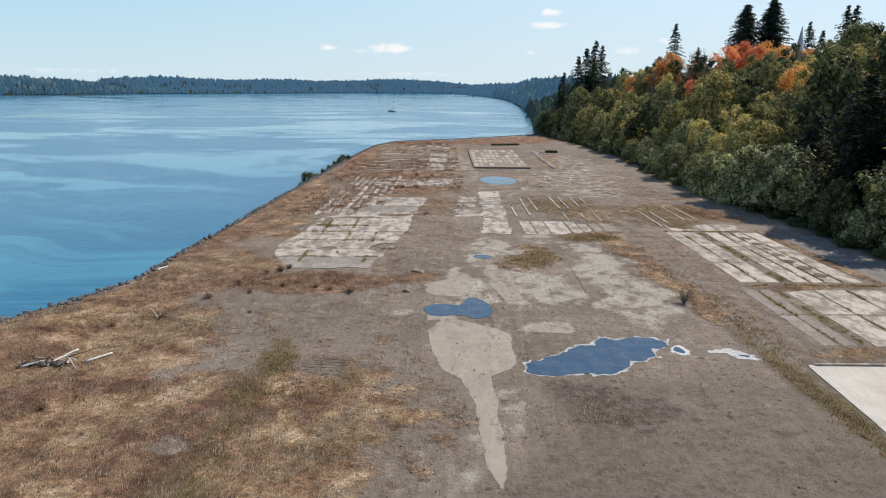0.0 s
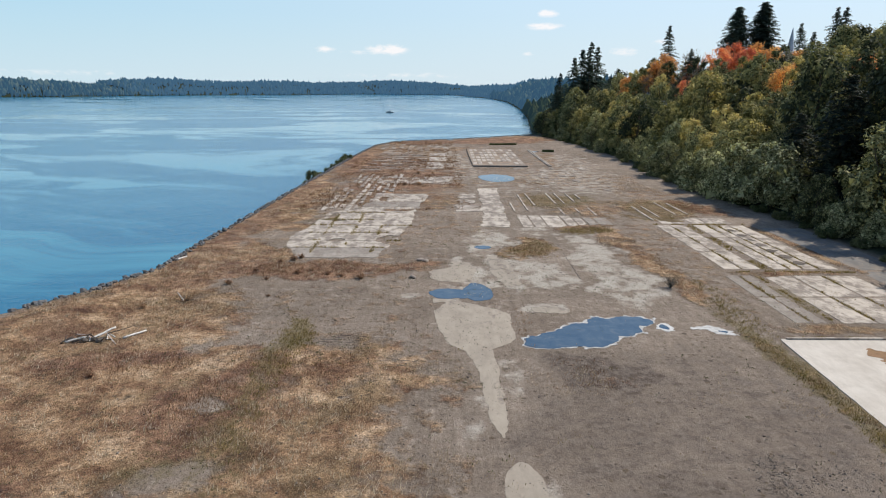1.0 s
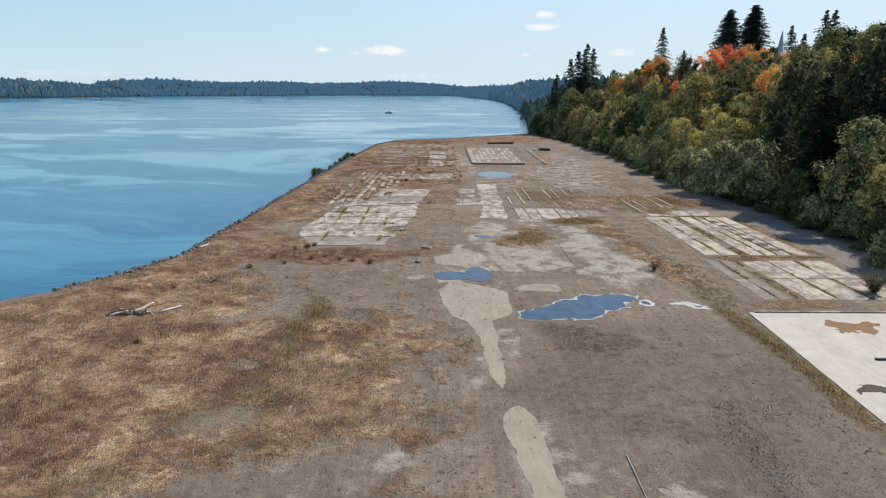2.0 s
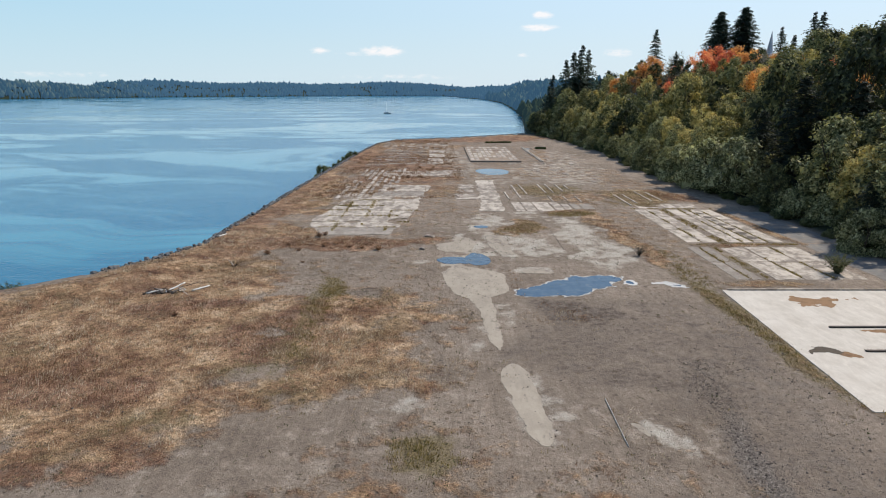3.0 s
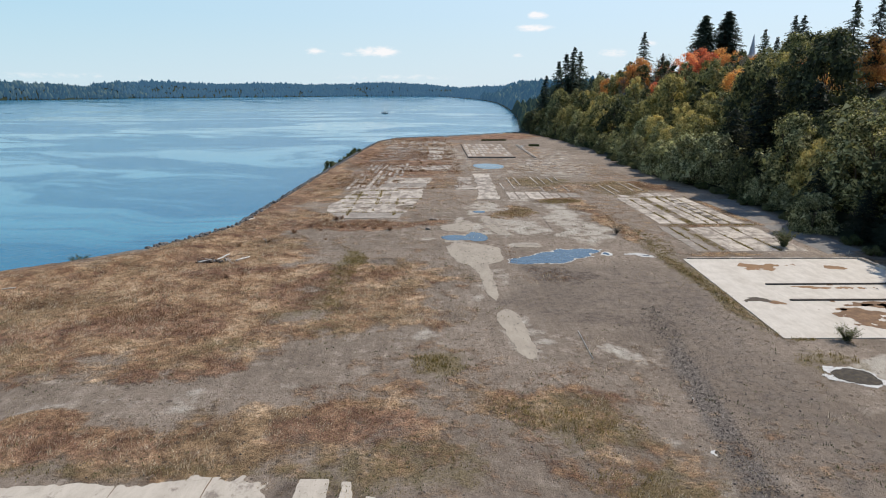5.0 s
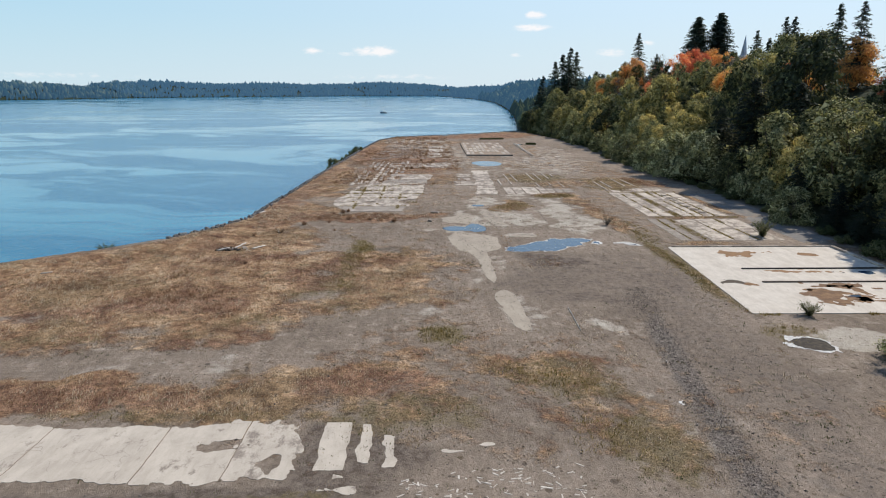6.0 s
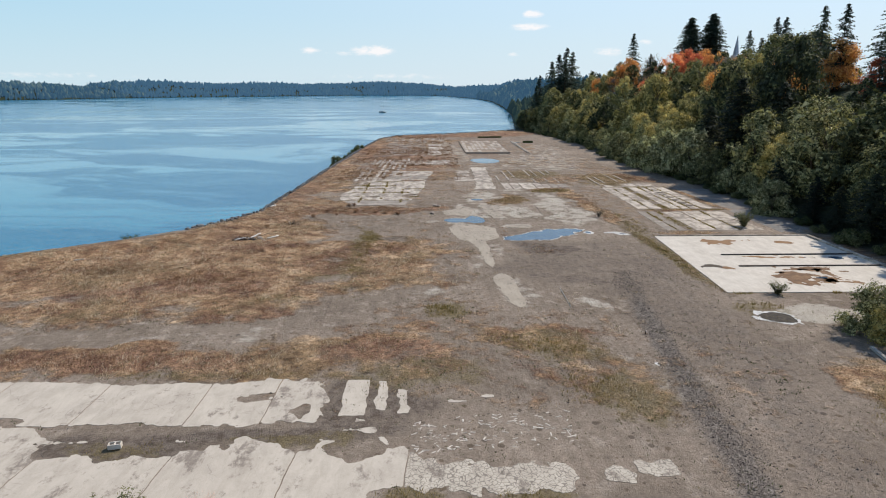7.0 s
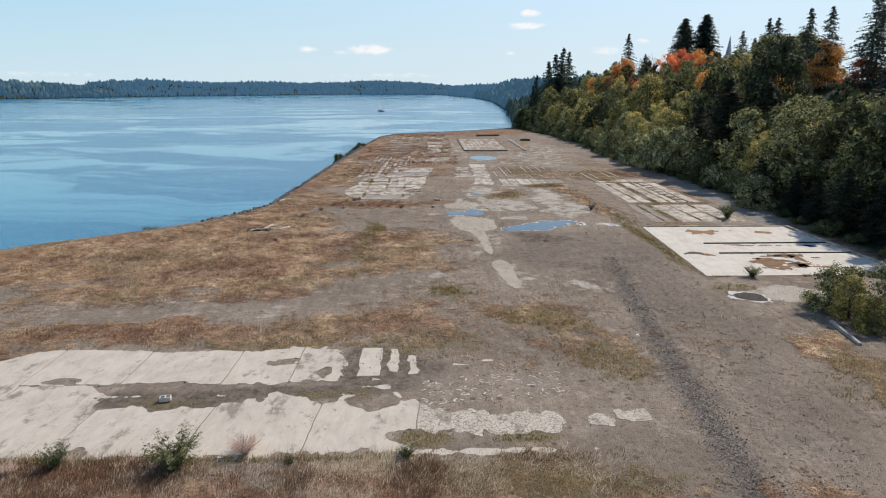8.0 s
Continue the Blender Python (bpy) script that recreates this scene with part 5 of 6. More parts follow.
def conifer(name, kind, high, wide, seed, whorls=24, label="", point=2.2, blunt=0.9, leaf=0.45, per=7):
    """A conifer: straight trunk, whorls of drooping boughs set with needle sprays; point: how fast it widens below its tip."""
    rs = np.random.RandomState(seed)
    tree = root(name, 0, 0, -400, label=label, category="tree")
    path = [(0.02 * rs.normal() * z, 0.02 * rs.normal() * z, z * high - 0.3 * (z == 0)) for z in np.linspace(0, 1, 7)]
    wood, pts, out = [tube(path, np.linspace(0.016 * high, 0.02, 7), 8)], [], []
    for w in range(whorls):
        f = 0.08 + 0.92 * (w / whorls)
        z = f * high
        span = 0.5 * wide * min(1.0, (1 - f) * point) ** blunt + 0.15
        for _ in range(per):
            if rs.rand() < 0.15:
                continue
            a = rs.uniform(0, 2 * math.pi)
            r = span * rs.uniform(0.5, 1.15)
            d = np.array([math.cos(a), math.sin(a), 0])
            fall = rs.uniform(0.05, 0.38)
            lift = rs.normal(0, 0.25)
            if w % 2 == 0:
                wood.append(tube([(0, 0, z + lift), tuple(d * r + np.array([0, 0, z + lift - r * fall]))], [0.06, 0.012], 3))
            m = int(8 + r * 6.5)
            for u in rs.uniform(0.1, 1.0, m):
                side = np.cross(d, (0, 0, 1)) * rs.normal(0, 0.20 * r * (1.1 - u) + 0.07)
                pts.append(d * r * u + side + np.array([0, 0, z + lift - r * fall * u ** 1.4 + rs.normal(0, 0.09)]))
                out.append(d * 0.4 + np.array([0, 0, 1.2]))
    part("trunk", mesh_of("trunk", *joined(wood), M["bark"], True), tree)
    part("crown", mesh_of("crown", *leaf_cloud(np.array(pts), np.array(out), leaf, rs, 0.5, 0.45), M[kind]), tree)
    return tree


def plant(model, x, y, size=1.0, turn=None, label="", group="", stretch=1.0, sink=0.1):
    """Sets a copy of a model tree on the ground."""
    rnd = random.Random(int(x * 131 + y * 977))
    z = float(ground_z(np.array([x]), np.array([y]))[0]) - sink
    m = Matrix.LocRotScale((x, y, z), Euler((0, 0, rnd.uniform(0, 6.28) if turn is None else radians(turn))), (size, size, size * stretch))
    ob = copy_thing(model, m)
    if label:
        ob["label"] = label
    if group:
        ob["group"] = group
    return ob


ALDERS = [broadleaf("alder_tree", "alder", 11, 8.2, 8200, 0.185, 100 + k, 0.08, 62, 2, "green alder in full leaf at the foot of the wooded bank") for k in range(3)]
SHRUBS = [broadleaf("willow_bush", "willow", 6.2, 7.0, 9000, 0.13, 120 + k, 0.04, 64, 4, "grey-green bushy willow at the edge of the pavement") for k in range(2)]
DARKS = [broadleaf("maple_tree", "maple_green", 13, 10, 8200, 0.235, 140 + k, 0.12, 62, 1, "dark green broadleaf tree on the wooded bank") for k in range(2)]
GOLDS = [broadleaf("maple_tree", "maple_gold", 11, 8.4, 7000, 0.205, 160 + k, 0.12, 56, 1, "maple with yellowing leaves on the wooded bank") for k in range(2)]
ORANGES = [broadleaf("maple_tree", "maple_orange", 11, 9.0, 4200, 0.24, 180, 0.14, 40, 1, "maple in full orange autumn leaf on the bank", heart=2)]
REDS = [broadleaf("maple_tree", "maple_red", 11, 9.5, 4200, 0.24, 190, 0.14, 40, 1, "maple in bright red autumn leaf on the bank", heart=2)]
FAR = {"alder": broadleaf("alder_tree", "alder", 11, 8.2, 3000, 0.25, 300, 0.08, 44, 1, "green alder in full leaf on the wooded bank"),
       "dark": broadleaf("maple_tree", "maple_green", 13, 10, 3200, 0.31, 301, 0.12, 44, 1, "dark green broadleaf tree on the wooded bank"),
       "gold": broadleaf("maple_tree", "maple_gold", 11, 8.4, 3000, 0.26, 302, 0.12, 40, 1, "maple with yellowing leaves on the wooded bank")}
TWIGS = [broadleaf("bare_tree", "grey_twig", 12, 8, 1700, 0.16, 195, 0.2, 40, 2, "nearly leafless grey tree on top of the bank", heart=0)]
FIRS = [conifer("fir_tree", "needle", 24, 10.5, 200 + k, 24, "tall dark fir with drooping boughs", 1.75, 0.85, 0.36, 11) for k in range(2)]
CEDAR = conifer("cedar_tree", "cedar", 17, 9.5, 215, 34, "cedar at the edge of the wood, needles darkened as shade", 2.3, 0.7, 0.30, 10)
SEQUOIA = conifer("sequoia_tree", "needle", 26, 11.5, 210, 56, "dense dark sequoia standing above the wood", 2.3, 0.55, 0.42, 17)
MODELS = ALDERS + SHRUBS + DARKS + GOLDS + ORANGES + REDS + TWIGS + FIRS + [SEQUOIA, CEDAR, *FAR.values()]

wood_dice = random.Random(3)
taken = []


def stand(model, x, y, size, label="", stretch=1.0, space=3.2):
    taken.append((x, y, space))
    return plant(model, x, y, size, None, label, "trees of the wooded bank", stretch)


# trees that can be told apart on the skyline
stand(SEQUOIA, 99.1, 218.8, 0.98)
stand(SEQUOIA, 106.5, 216.5, 1.04)
stand(FIRS[0], 141, 255.6, 1.15)
stand(FIRS[1], 150, 262, 1.05)
stand(FIRS[0], 139, 230, 1.15)
stand(FIRS[1], 147, 238, 1.2)
stand(DARKS[0], 122, 190, 1.35)
stand(DARKS[1], 129, 186, 1.4)
stand(DARKS[0], 112, 180, 1.25)
stand(FIRS[0], 60.0, 260, 1.42)
stand(FIRS[1], 55.8, 256, 1.36)
stand(FIRS[0], 63.5, 263, 1.3)
stand(FIRS[1], 51.5, 250, 1.2)
stand(FIRS[0], 48.5, 262, 1.1)
stand(FIRS[1], 46.0, 255, 0.9)
stand(FIRS[0], 58, 252, 1.1)
stand(FIRS[1], 82.2, 235, 0.92)
stand(FIRS[0], 70.7, 270, 0.66)
stand(FIRS[1], 83.8, 260, 0.56)
stand(FIRS[0], 88, 258, 0.58)
stand(REDS[0], 89, 190, 1.05, space=5)
stand(ORANGES[0], 96, 191, 0.95, space=5)
stand(REDS[0], 92.7, 206, 1.2)
stand(REDS[0], 86, 199, 1.15)
stand(ORANGES[0], 97, 200, 1.15)
stand(ORANGES[0], 106, 205, 1.1)
stand(ORANGES[0], 112, 203, 1.0)
stand(REDS[0], 118, 200, 0.95)
stand(ORANGES[0], 74, 222, 1.15)
stand(ORANGES[0], 79, 228, 1.15)
stand(REDS[0], 84, 215, 0.8)
stand(TWIGS[0], 85, 222, 1.0)
stand(TWIGS[0], 89, 225, 1.05)
stand(DARKS[0], 65.5, 87, 1.3, stretch=1.28, space=6)
stand(DARKS[1], 61.5, 103, 1.15, stretch=1.28, space=5)
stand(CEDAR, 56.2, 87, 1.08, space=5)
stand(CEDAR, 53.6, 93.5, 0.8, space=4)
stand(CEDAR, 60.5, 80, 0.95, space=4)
stand(ALDERS[1], 54.0, 72, 1.2, stretch=1.0)
stand(ALDERS[2], 55.5, 64, 1.05)
stand(ALDERS[0], 54.5, 58, 1.25)
stand(ORANGES[0], 88, 108, 1.0, space=8)
stand(GOLDS[1], 92, 112, 0.8)
stand(REDS[0], 84.5, 90, 0.72, space=8)
stand(FIRS[0], 86, 113, 0.8)
stand(FIRS[1], 88.5, 109, 0.78)
stand(FIRS[0], 87, 92, 0.85)
stand(FIRS[1], 92, 88, 0.9)
stand(FIRS[0], 84, 86, 0.75)
stand(GOLDS[0], 61.5, 148, 1.3, stretch=1.2, space=5)
stand(GOLDS[1], 66, 163, 1.15, stretch=1.1)
for x, y, k in ((53, 6, 1.3), (55, 17, 1.45), (54, 28, 1.45), (56, 39, 1.4), (58, 50, 1.3), (64, 22, 1.3), (66, 36, 1.3)):
    stand(ALDERS[int(y) % 3], x, y, k, space=5)
stand(FIRS[0], 66, 48, 1.15)
stand(FIRS[1], 70, 42, 1.2)
stand(FIRS[0], 74, 56, 1.15)
# silver willows at the edge
stand(SHRUBS[0], 50.0, 92, 1.55, space=6.5)
stand(SHRUBS[1], 54.0, 96, 1.6, space=6.5)
stand(SHRUBS[1], 47.5, 101, 1.4, space=6.0)
stand(SHRUBS[0], 46.5, 110, 1.15, space=4.5)
stand(SHRUBS[0], 46.0, 127, 1.1, space=4.5)
stand(SHRUBS[1], 49.5, 73.5, 0.75)
stand(SHRUBS[0], 46.0, 54.0, 0.8)
stand(SHRUBS[0], 46.2, 193, 0.95)
stand(SHRUBS[1], 44.8, 176, 0.6)
for x, y, s in ((36.5, 9, 0.55), (33.6, 4.5, 0.5), (37.5, 0, 0.7)):
    stand(wood_dice.choice(ALDERS), x, y, s)
for k in range(26):
    y = 240 + 2.9 * k
    x = float(np.interp(y, (240, 262, 311), (37.5, 45.5, 47.5))) + wood_dice.uniform(0.5, 4)
    stand(FAR[wood_dice.choice(("alder", "dark"))], x, y, wood_dice.uniform(0.45, 0.8))
    taken.pop()
# the wood itself
rows = ((2.5, 5.2, 0.78), (8.0, 5.6, 0.95), (14.5, 6.0, 1.05), (21.5, 6.6, 1.0), (29.5, 7.2, 0.95), (38.5, 8.0, 0.95), (49, 10, 0.95))
for n, (deep, gap, size) in enumerate(rows):
    y = -20.0 + 2.1 * n
    while y < 318:
        gap_here = gap * (1.0 if y < 150 else 1.25)
        x = float(hill_foot(y)) + deep + wood_dice.uniform(-1.6, 1.6)
        v = y + wood_dice.uniform(-1.2, 1.2)
        y += gap_here
        inland = float(coast_distance(np.array([x]), np.array([v]))[0])
        if inland < 2.5 or (n > 5 and v < 25):
            continue
        if any((x - a) ** 2 + (v - b) ** 2 < s * s for a, b, s in taken):
            continue
        pick = wood_dice.random()
        if n == 0:
            model = wood_dice.choice(ALDERS if pick < 0.5 else SHRUBS if pick < 0.62 else DARKS)
            # shade-dark cedars stand in for the gloom under the trees here
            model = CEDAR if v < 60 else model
            grow = size * wood_dice.uniform(0.6, 1.05) * (0.95 if model in SHRUBS else 0.72)
        elif n < 4:
            model = wood_dice.choice(ALDERS) if pick < 0.36 else wood_dice.choice(DARKS) if pick < 0.56 else wood_dice.choice(GOLDS)
            grow = size * wood_dice.uniform(0.72, 1.05)
        else:
            model = wood_dice.choice(DARKS) if pick < 0.3 else wood_dice.choice(GOLDS) if pick < 0.55 else ALDERS[0] if pick < 0.7 else ORANGES[0] if pick < 0.74 else REDS[0] if pick < 0.76 else TWIGS[0] if pick < 0.88 else wood_dice.choice(FIRS)
            grow = size * (0.66 if model in FIRS else 1.0) * wood_dice.uniform(0.8, 1.1)
        if n > 3 or v > 135:
            model = FAR["alder"] if model in ALDERS else FAR["dark"] if model in DARKS else FAR["gold"] if model in GOLDS else model
        if 64 < x < 92 and 55 < v < 106:  # a dip in the canopy
            grow *= 0.75
        stand(model, x, v, grow, stretch=wood_dice.uniform(0.9, 1.12))
        taken.pop()

# low brambles along the foot of the wood
BRAMBLE = broadleaf("bramble_bush", "weed", 1.5, 3.2, 2000, 0.11, 230, 0.05, 22, 5, "low dark bramble thicket at the foot of the wood")
for k in range(46):
    y = -5 + 5.2 * k + wood_dice.uniform(-1.5, 1.5)
    x = float(hill_foot(y)) - wood_dice.uniform(-1.0, 0.9)
    if float(coast_distance(np.array([x]), np.array([y]))[0]) > 3:
        plant(BRAMBLE, x, y, wood_dice.uniform(0.6, 1.3), group="brambles under the trees")
MODELS.append(BRAMBLE)

# bushes of the open ground
def wisp_bush(name, kind, high, wide, stems, leaves, leaf, seed, label):
    """A weedy bush: many thin stems fanning out of the ground, set with small narrow leaves."""
    rs = np.random.RandomState(seed)
    bush = root(name, 0, 0, -400, label=label, category="bush")
    wood, pts, out = [], [], []
    for _ in range(stems):
        a, r, h = rs.uniform(0, 2 * math.pi), 0.5 * wide * math.sqrt(rs.rand()), high * rs.uniform(0.5, 1.0)
        d = np.array([math.cos(a), math.sin(a), 0])
        curve = [d * r * 0.25 * f + d * r * 0.75 * f ** 1.6 + np.array([0, 0, h * (1 - 0.25 * (r / wide)) * f - 0.05 * (f == 0)]) for f in (0, 0.35, 0.7, 1.0)]
        wood.append(tube(curve, [0.012, 0.009, 0.006, 0.003], 3))
        for f in rs.uniform(0.18, 1.0, leaves):
            k = min(2, int(f * 3))
            pts.append(curve[k] + (curve[k + 1] - curve[k]) * (f * 3 - k) + rs.normal(0, 0.035 * high, 3))
            out.append(d * 0.3 + np.array([0, 0, 0.6]))
    pts = np.array(pts)
    pts[:, 2] = np.maximum(pts[:, 2], 0.02)
    part("stalk", mesh_of("stalk", *joined(wood), M["bark" if kind == "weed" else kind]), bush)
    part("leaves", mesh_of("leaves", *leaf_cloud(pts, np.array(out), leaf, rs, 0.2, 0.32), M[kind]), bush)
    return bush


TWIGGY = wisp_bush("twiggy_bush", "grey_twig", 1.7, 1.9, 70, 12, 0.055, 249, "dark twiggy leafless shrub beside the silt")
WEED_TALL = wisp_bush("weed_bush", "weed", 1.5, 2.2, 60, 26, 0.085, 240, "dark green shrub on the edge of the slab")
DEAD = wisp_bush("dead_weed", "dock", 0.9, 1.25, 46, 26, 0.075, 241, "dry rust-brown dock weed in dead grass")
PINK = wisp_bush("dry_bush", "pink_twig", 1.3, 2.0, 170, 14, 0.045, 244, "leafless pinkish dry bush by the slab")
YELLOW = broadleaf("young_alder", "young_leaf", 3.6, 3.3, 4600, 0.075, 242, 0.05, 44, 4, "young alder with yellowing leaves at the gravel's edge", heart=4)
OLIVE = broadleaf("young_willow", "willow", 3.4, 3.4, 4600, 0.075, 243, 0.03, 48, 5, "young willow bush at the gravel's edge", heart=4)
MODELS += [TWIGGY, WEED_TALL, DEAD, YELLOW, OLIVE, PINK]
plant(WEED_TALL, -16.4, -11.5, 1.4)
plant(WEED_TALL, -22.2, -11.3, 0.8, stretch=1.2)
plant(WEED_TALL, -5.3, -10.9, 0.55)
plant(WEED_TALL, -11.0, -11.2, 0.35)
plant(WEED_TALL, 27.3, 18.4, 0.95)
plant(TWIGGY, 20.6, 52.6, 0.95)
plant(WEED_TALL, 38.0, 45.8, 1.6, label="single dark shrub between the concrete strips")
plant(WEED_TALL, -40.0, 41.6, 1.2, label="small green bush on the shore bank")
plant(PINK, -13.4, -10.4, 1.0)
plant(PINK, -24.2, -11.8, 0.6)
plant(OLIVE, 29.0, 9.4, 1.1)
plant(YELLOW, 29.4, 7.4, 1.0)
plant(OLIVE, 30.8, 10.2, 1.1)
plant(YELLOW, 31.6, 5.0, 1.0)
plant(OLIVE, 32.8, 8.0, 1.3)
plant(YELLOW, 29.0, 4.6, 0.8)
plant(OLIVE, 34, 1.5, 1.3)
for x, y, s in ((-26.4, 126.5, 1.25), (-27.0, 121.5, 0.7), (-25.6, 139, 0.75), (-25.2, 145, 0.8), (-24.6, 151, 1.0), (-24.2, 156, 1.2), (-25.7, 132, 0.6)):
    plant(BRAMBLE, x, y, s, label="dense green bush on the shore bank", stretch=1.35)
for k in range(9):
    plant(BRAMBLE, 15.5 + 0.95 * k, 196.3 + 0.15 * k, 0.42, label="low green shrub in a far row", group="far row of shrubs", stretch=1.1)
for x, y, s in ((-19.7, 52.9, 1.0), (-16.6, 54.4, 0.7), (-15.6, 61.0, 1.1), (-15.0, 62.0, 0.9), (-16.8, 60.4, 0.7), (-14.2, 56.4, 0.9), (-7.9, 54.9, 1.1), (-9.8, 55.5, 0.8), (-11.2, 56.0, 0.7),
                (-18.3, 56.9, 0.8), (-13.0, 57.5, 0.7), (-24.5, 46.5, 0.8), (-22, 34, 0.7), (-15.2, 49.6, 0.5), (-5, 128, 1.2), (-7, 112.5, 1.2), (-4.4, 113, 1.2), (-2, 128, 1.0)):
    plant(DEAD, x, y, 0.75 * s, group="dock weeds")
for ob in MODELS:
    for child in list(ob.children_recursive):
        bpy.data.objects.remove(child)
    bpy.data.objects.remove(ob)

# ---------------------------------------------------------------- dead grass, dock and green blades
def scatter(density, x0, x1, y0, y1, count, seed):
    rs = np.random.RandomState(seed)
    x, y = rs.uniform(x0, x1, count), rs.uniform(y0, y1, count)
    keep = rs.rand(count) < density(x, y)
    return x[keep], y[keep]


def blades(name, kind, x, y, each, high, wide, seed, label, lean=0.55, spread_r=0.16):
    rs = np.random.RandomState(seed)
    z = np.repeat(ground_z(x, y) - 0.03, each)
    x, y = np.repeat(x, each), np.repeat(y, each)
    n = len(x)
    x, y = x + rs.normal(0, spread_r, n), y + rs.normal(0, spread_r, n)
    size = high * rs.uniform(0.45, 1.25, n) * (0.75 + 0.6 * np.clip(fbm(x, y, 3.5, 2, 6) + 0.3, 0, 1))
    a = rs.uniform(0, 2 * math.pi, n)
    w = wide * rs.uniform(0.6, 1.3, n)
    tilt = np.abs(rs.normal(0, lean, n))
    wind = 0.9 + rs.normal(0, 1.0, n)
    foot = np.stack([x, y, z], 1)
    side = np.stack([np.cos(a) * w, np.sin(a) * w, 0 * a], 1)
    tip = foot + np.stack([np.cos(wind) * size * tilt, np.sin(wind) * size * tilt, size / np.sqrt(1 + tilt ** 2)], 1)
    verts = np.stack([foot - side, foot + side, tip], 1).reshape(-1, 3)
    return tagged(new(name, mesh_of(name, verts, np.arange(3 * n).reshape(n, 3), M[kind])), label, "grass", kind="stuff")


def lush(key, floor, power=1.0, lumps=3.0, seed=1):
    def density(x, y):
        d = mask(key, x, y) + 0.8 * fbm(x, y, lumps, 4, seed) - floor
        far = np.clip(1.25 - (y - 20) / 150, 0.25, 1)
        blocked = (white_in(x, y) > 0) | (upper_in(x, y) > 0) | (lower_in(x, y) > 0)
        return np.where(blocked | (coast_distance(x, y) < 0.3) | (x > hill_foot(y) - 0.5), 0, np.clip(d, 0, 1) ** power * far)
    return density


gx, gy = scatter(lush("grass", 0.34, 1.0, 3.2, 1), -58, 44, -22, 130, 210000, 41)
blades("dead_grass", "straw", gx, gy, 6, 0.16, 0.017, 42, "matted straw-coloured dead grass", 1.3)
gx, gy = scatter(lush("grass", 0.62, 0.8, 5.0, 2), -58, 44, -22, 130, 46000, 43)
blades("dock_weeds", "dock", gx, gy, 16, 0.24, 0.013, 44, "rust-brown dead dock among the grass", 0.9, 0.26)
gx, gy = scatter(lush("moss", 0.3, 1.0, 2.0, 3), -30, 44, -18, 110, 70000, 45)
blades("green_grass", "green_blade", gx, gy, 7, 0.16, 0.02, 46, "short olive-green grass and moss", 0.6)
def weedy(x, y):
    v = np.zeros(np.shape(x))
    for cx, cy, rx, ry, much in ((8.6, 34.5, 2.6, 3.6, 0.28), (9.6, 66, 2.7, 4.2, 0.9), (-13, 58, 11, 3.4, 1.0), (-25, 24, 5, 3, 0.9), (-14, 30, 3.6, 4, 0.7), (38, 92, 3.2, 7, 0.6), (-9, 35, 4, 3, 0.6),
                                 (-36, 27, 6, 3, 0.6), (-20, 36, 5, 2, 0.6), (-20, 20.5, 4, 2, 0.6), (-28, 5.5, 9, 1.5, 0.6), (6, 43, 0.6, 6, 0.3), (22.3, 57, 1.4, 10, 0.5), (18.6, 76, 3, 2.4, 0.6)):
        v = np.maximum(v, much * np.clip(1.6 * oval(x, y, cx, cy, rx, ry, 0), 0, 1))
    return np.clip(v + 0.7 * np.minimum(v, 0.5) * fbm(x, y, 1.6, 3, 12), 0, 1)


gx, gy = scatter(weedy, -45, 44, 3, 102, 90000, 71)
blades("dock_thicket", "dock", gx, gy, 11, 0.26, 0.015, 72, "standing red-brown thicket of dead weeds", 0.9, 0.2)
def patches(*ovals):
    def density(x, y):
        v = np.zeros(np.shape(x))
        for cx, cy, rx, ry, turn, much in ovals:
            v = np.maximum(v, much * np.clip(1.7 * (oval(x, y, cx, cy, rx, ry, turn) + 0.4 * fbm(x, y, 1.5, 3, 31)), 0, 1))
        return v
    return density


gx, gy = scatter(patches((-10.7, 40.5, 1.7, 5.5, 6, 1.0), (-2.7, 14.9, 1.7, 1.4, 0, 0.9), (23.4, 45.5, 1.3, 5, 5, 0.8), (22.6, 34, 0.8, 14, 1, 0.7), (6.6, 1.0, 2.4, 2.2, 0, 0.5), (4.5, 7.6, 4.4, 1.8, -25, 0.5),
                         (-11.2, 33.5, 1.4, 9, 3, 0.5), (9.6, 65.8, 3.2, 4.4, 0, 0.35), (18.6, 75.4, 4.0, 2.4, 0, 0.9), (24.3, 15.5, 2.6, 1.2, 0, 0.5), (21.8, -4.6, 1.8, 3.4, 0, 0.5), (0.6, -9.4, 2.2, 0.8, 0, 0.8),
                         (-4.6, -9.2, 1.5, 0.8, 0, 0.8), (3, -12.6, 5, 1.3, 0, 0.6), (-12.4, 46.5, 1.0, 1.4, 0, 0.5), (24, 52, 1.2, 5, 8, 0.6)), -16, 30, -15, 80, 60000, 91)
blades("olive_thicket", "green_blade", gx, gy, 9, 0.24, 0.018, 92, "patches of taller olive-green weeds", 0.7, 0.12)
# pale tussocks, and small weeds dotted over the bare earth
gx, gy = scatter(lush("grass", 0.55, 1.0, 6.0, 8), -58, 44, -22, 120, 28000, 61)
blades("straw_tussocks", "bleached", gx, gy, 22, 0.30, 0.014, 62, "bleached tussocks of long dead grass", 0.9, 0.24)
gx, gy = scatter(lambda x, y: np.clip(0.24 + 0.6 * fbm(x, y, 7, 3, 9), 0, 1) * lush("grass", -0.8)(x, y), -45, 30, -20, 105, 34000, 63)
blades("low_weeds", "weed", gx, gy, 8, 0.12, 0.024, 64, "small dull weeds dotted over bare earth", 0.8, 0.09)
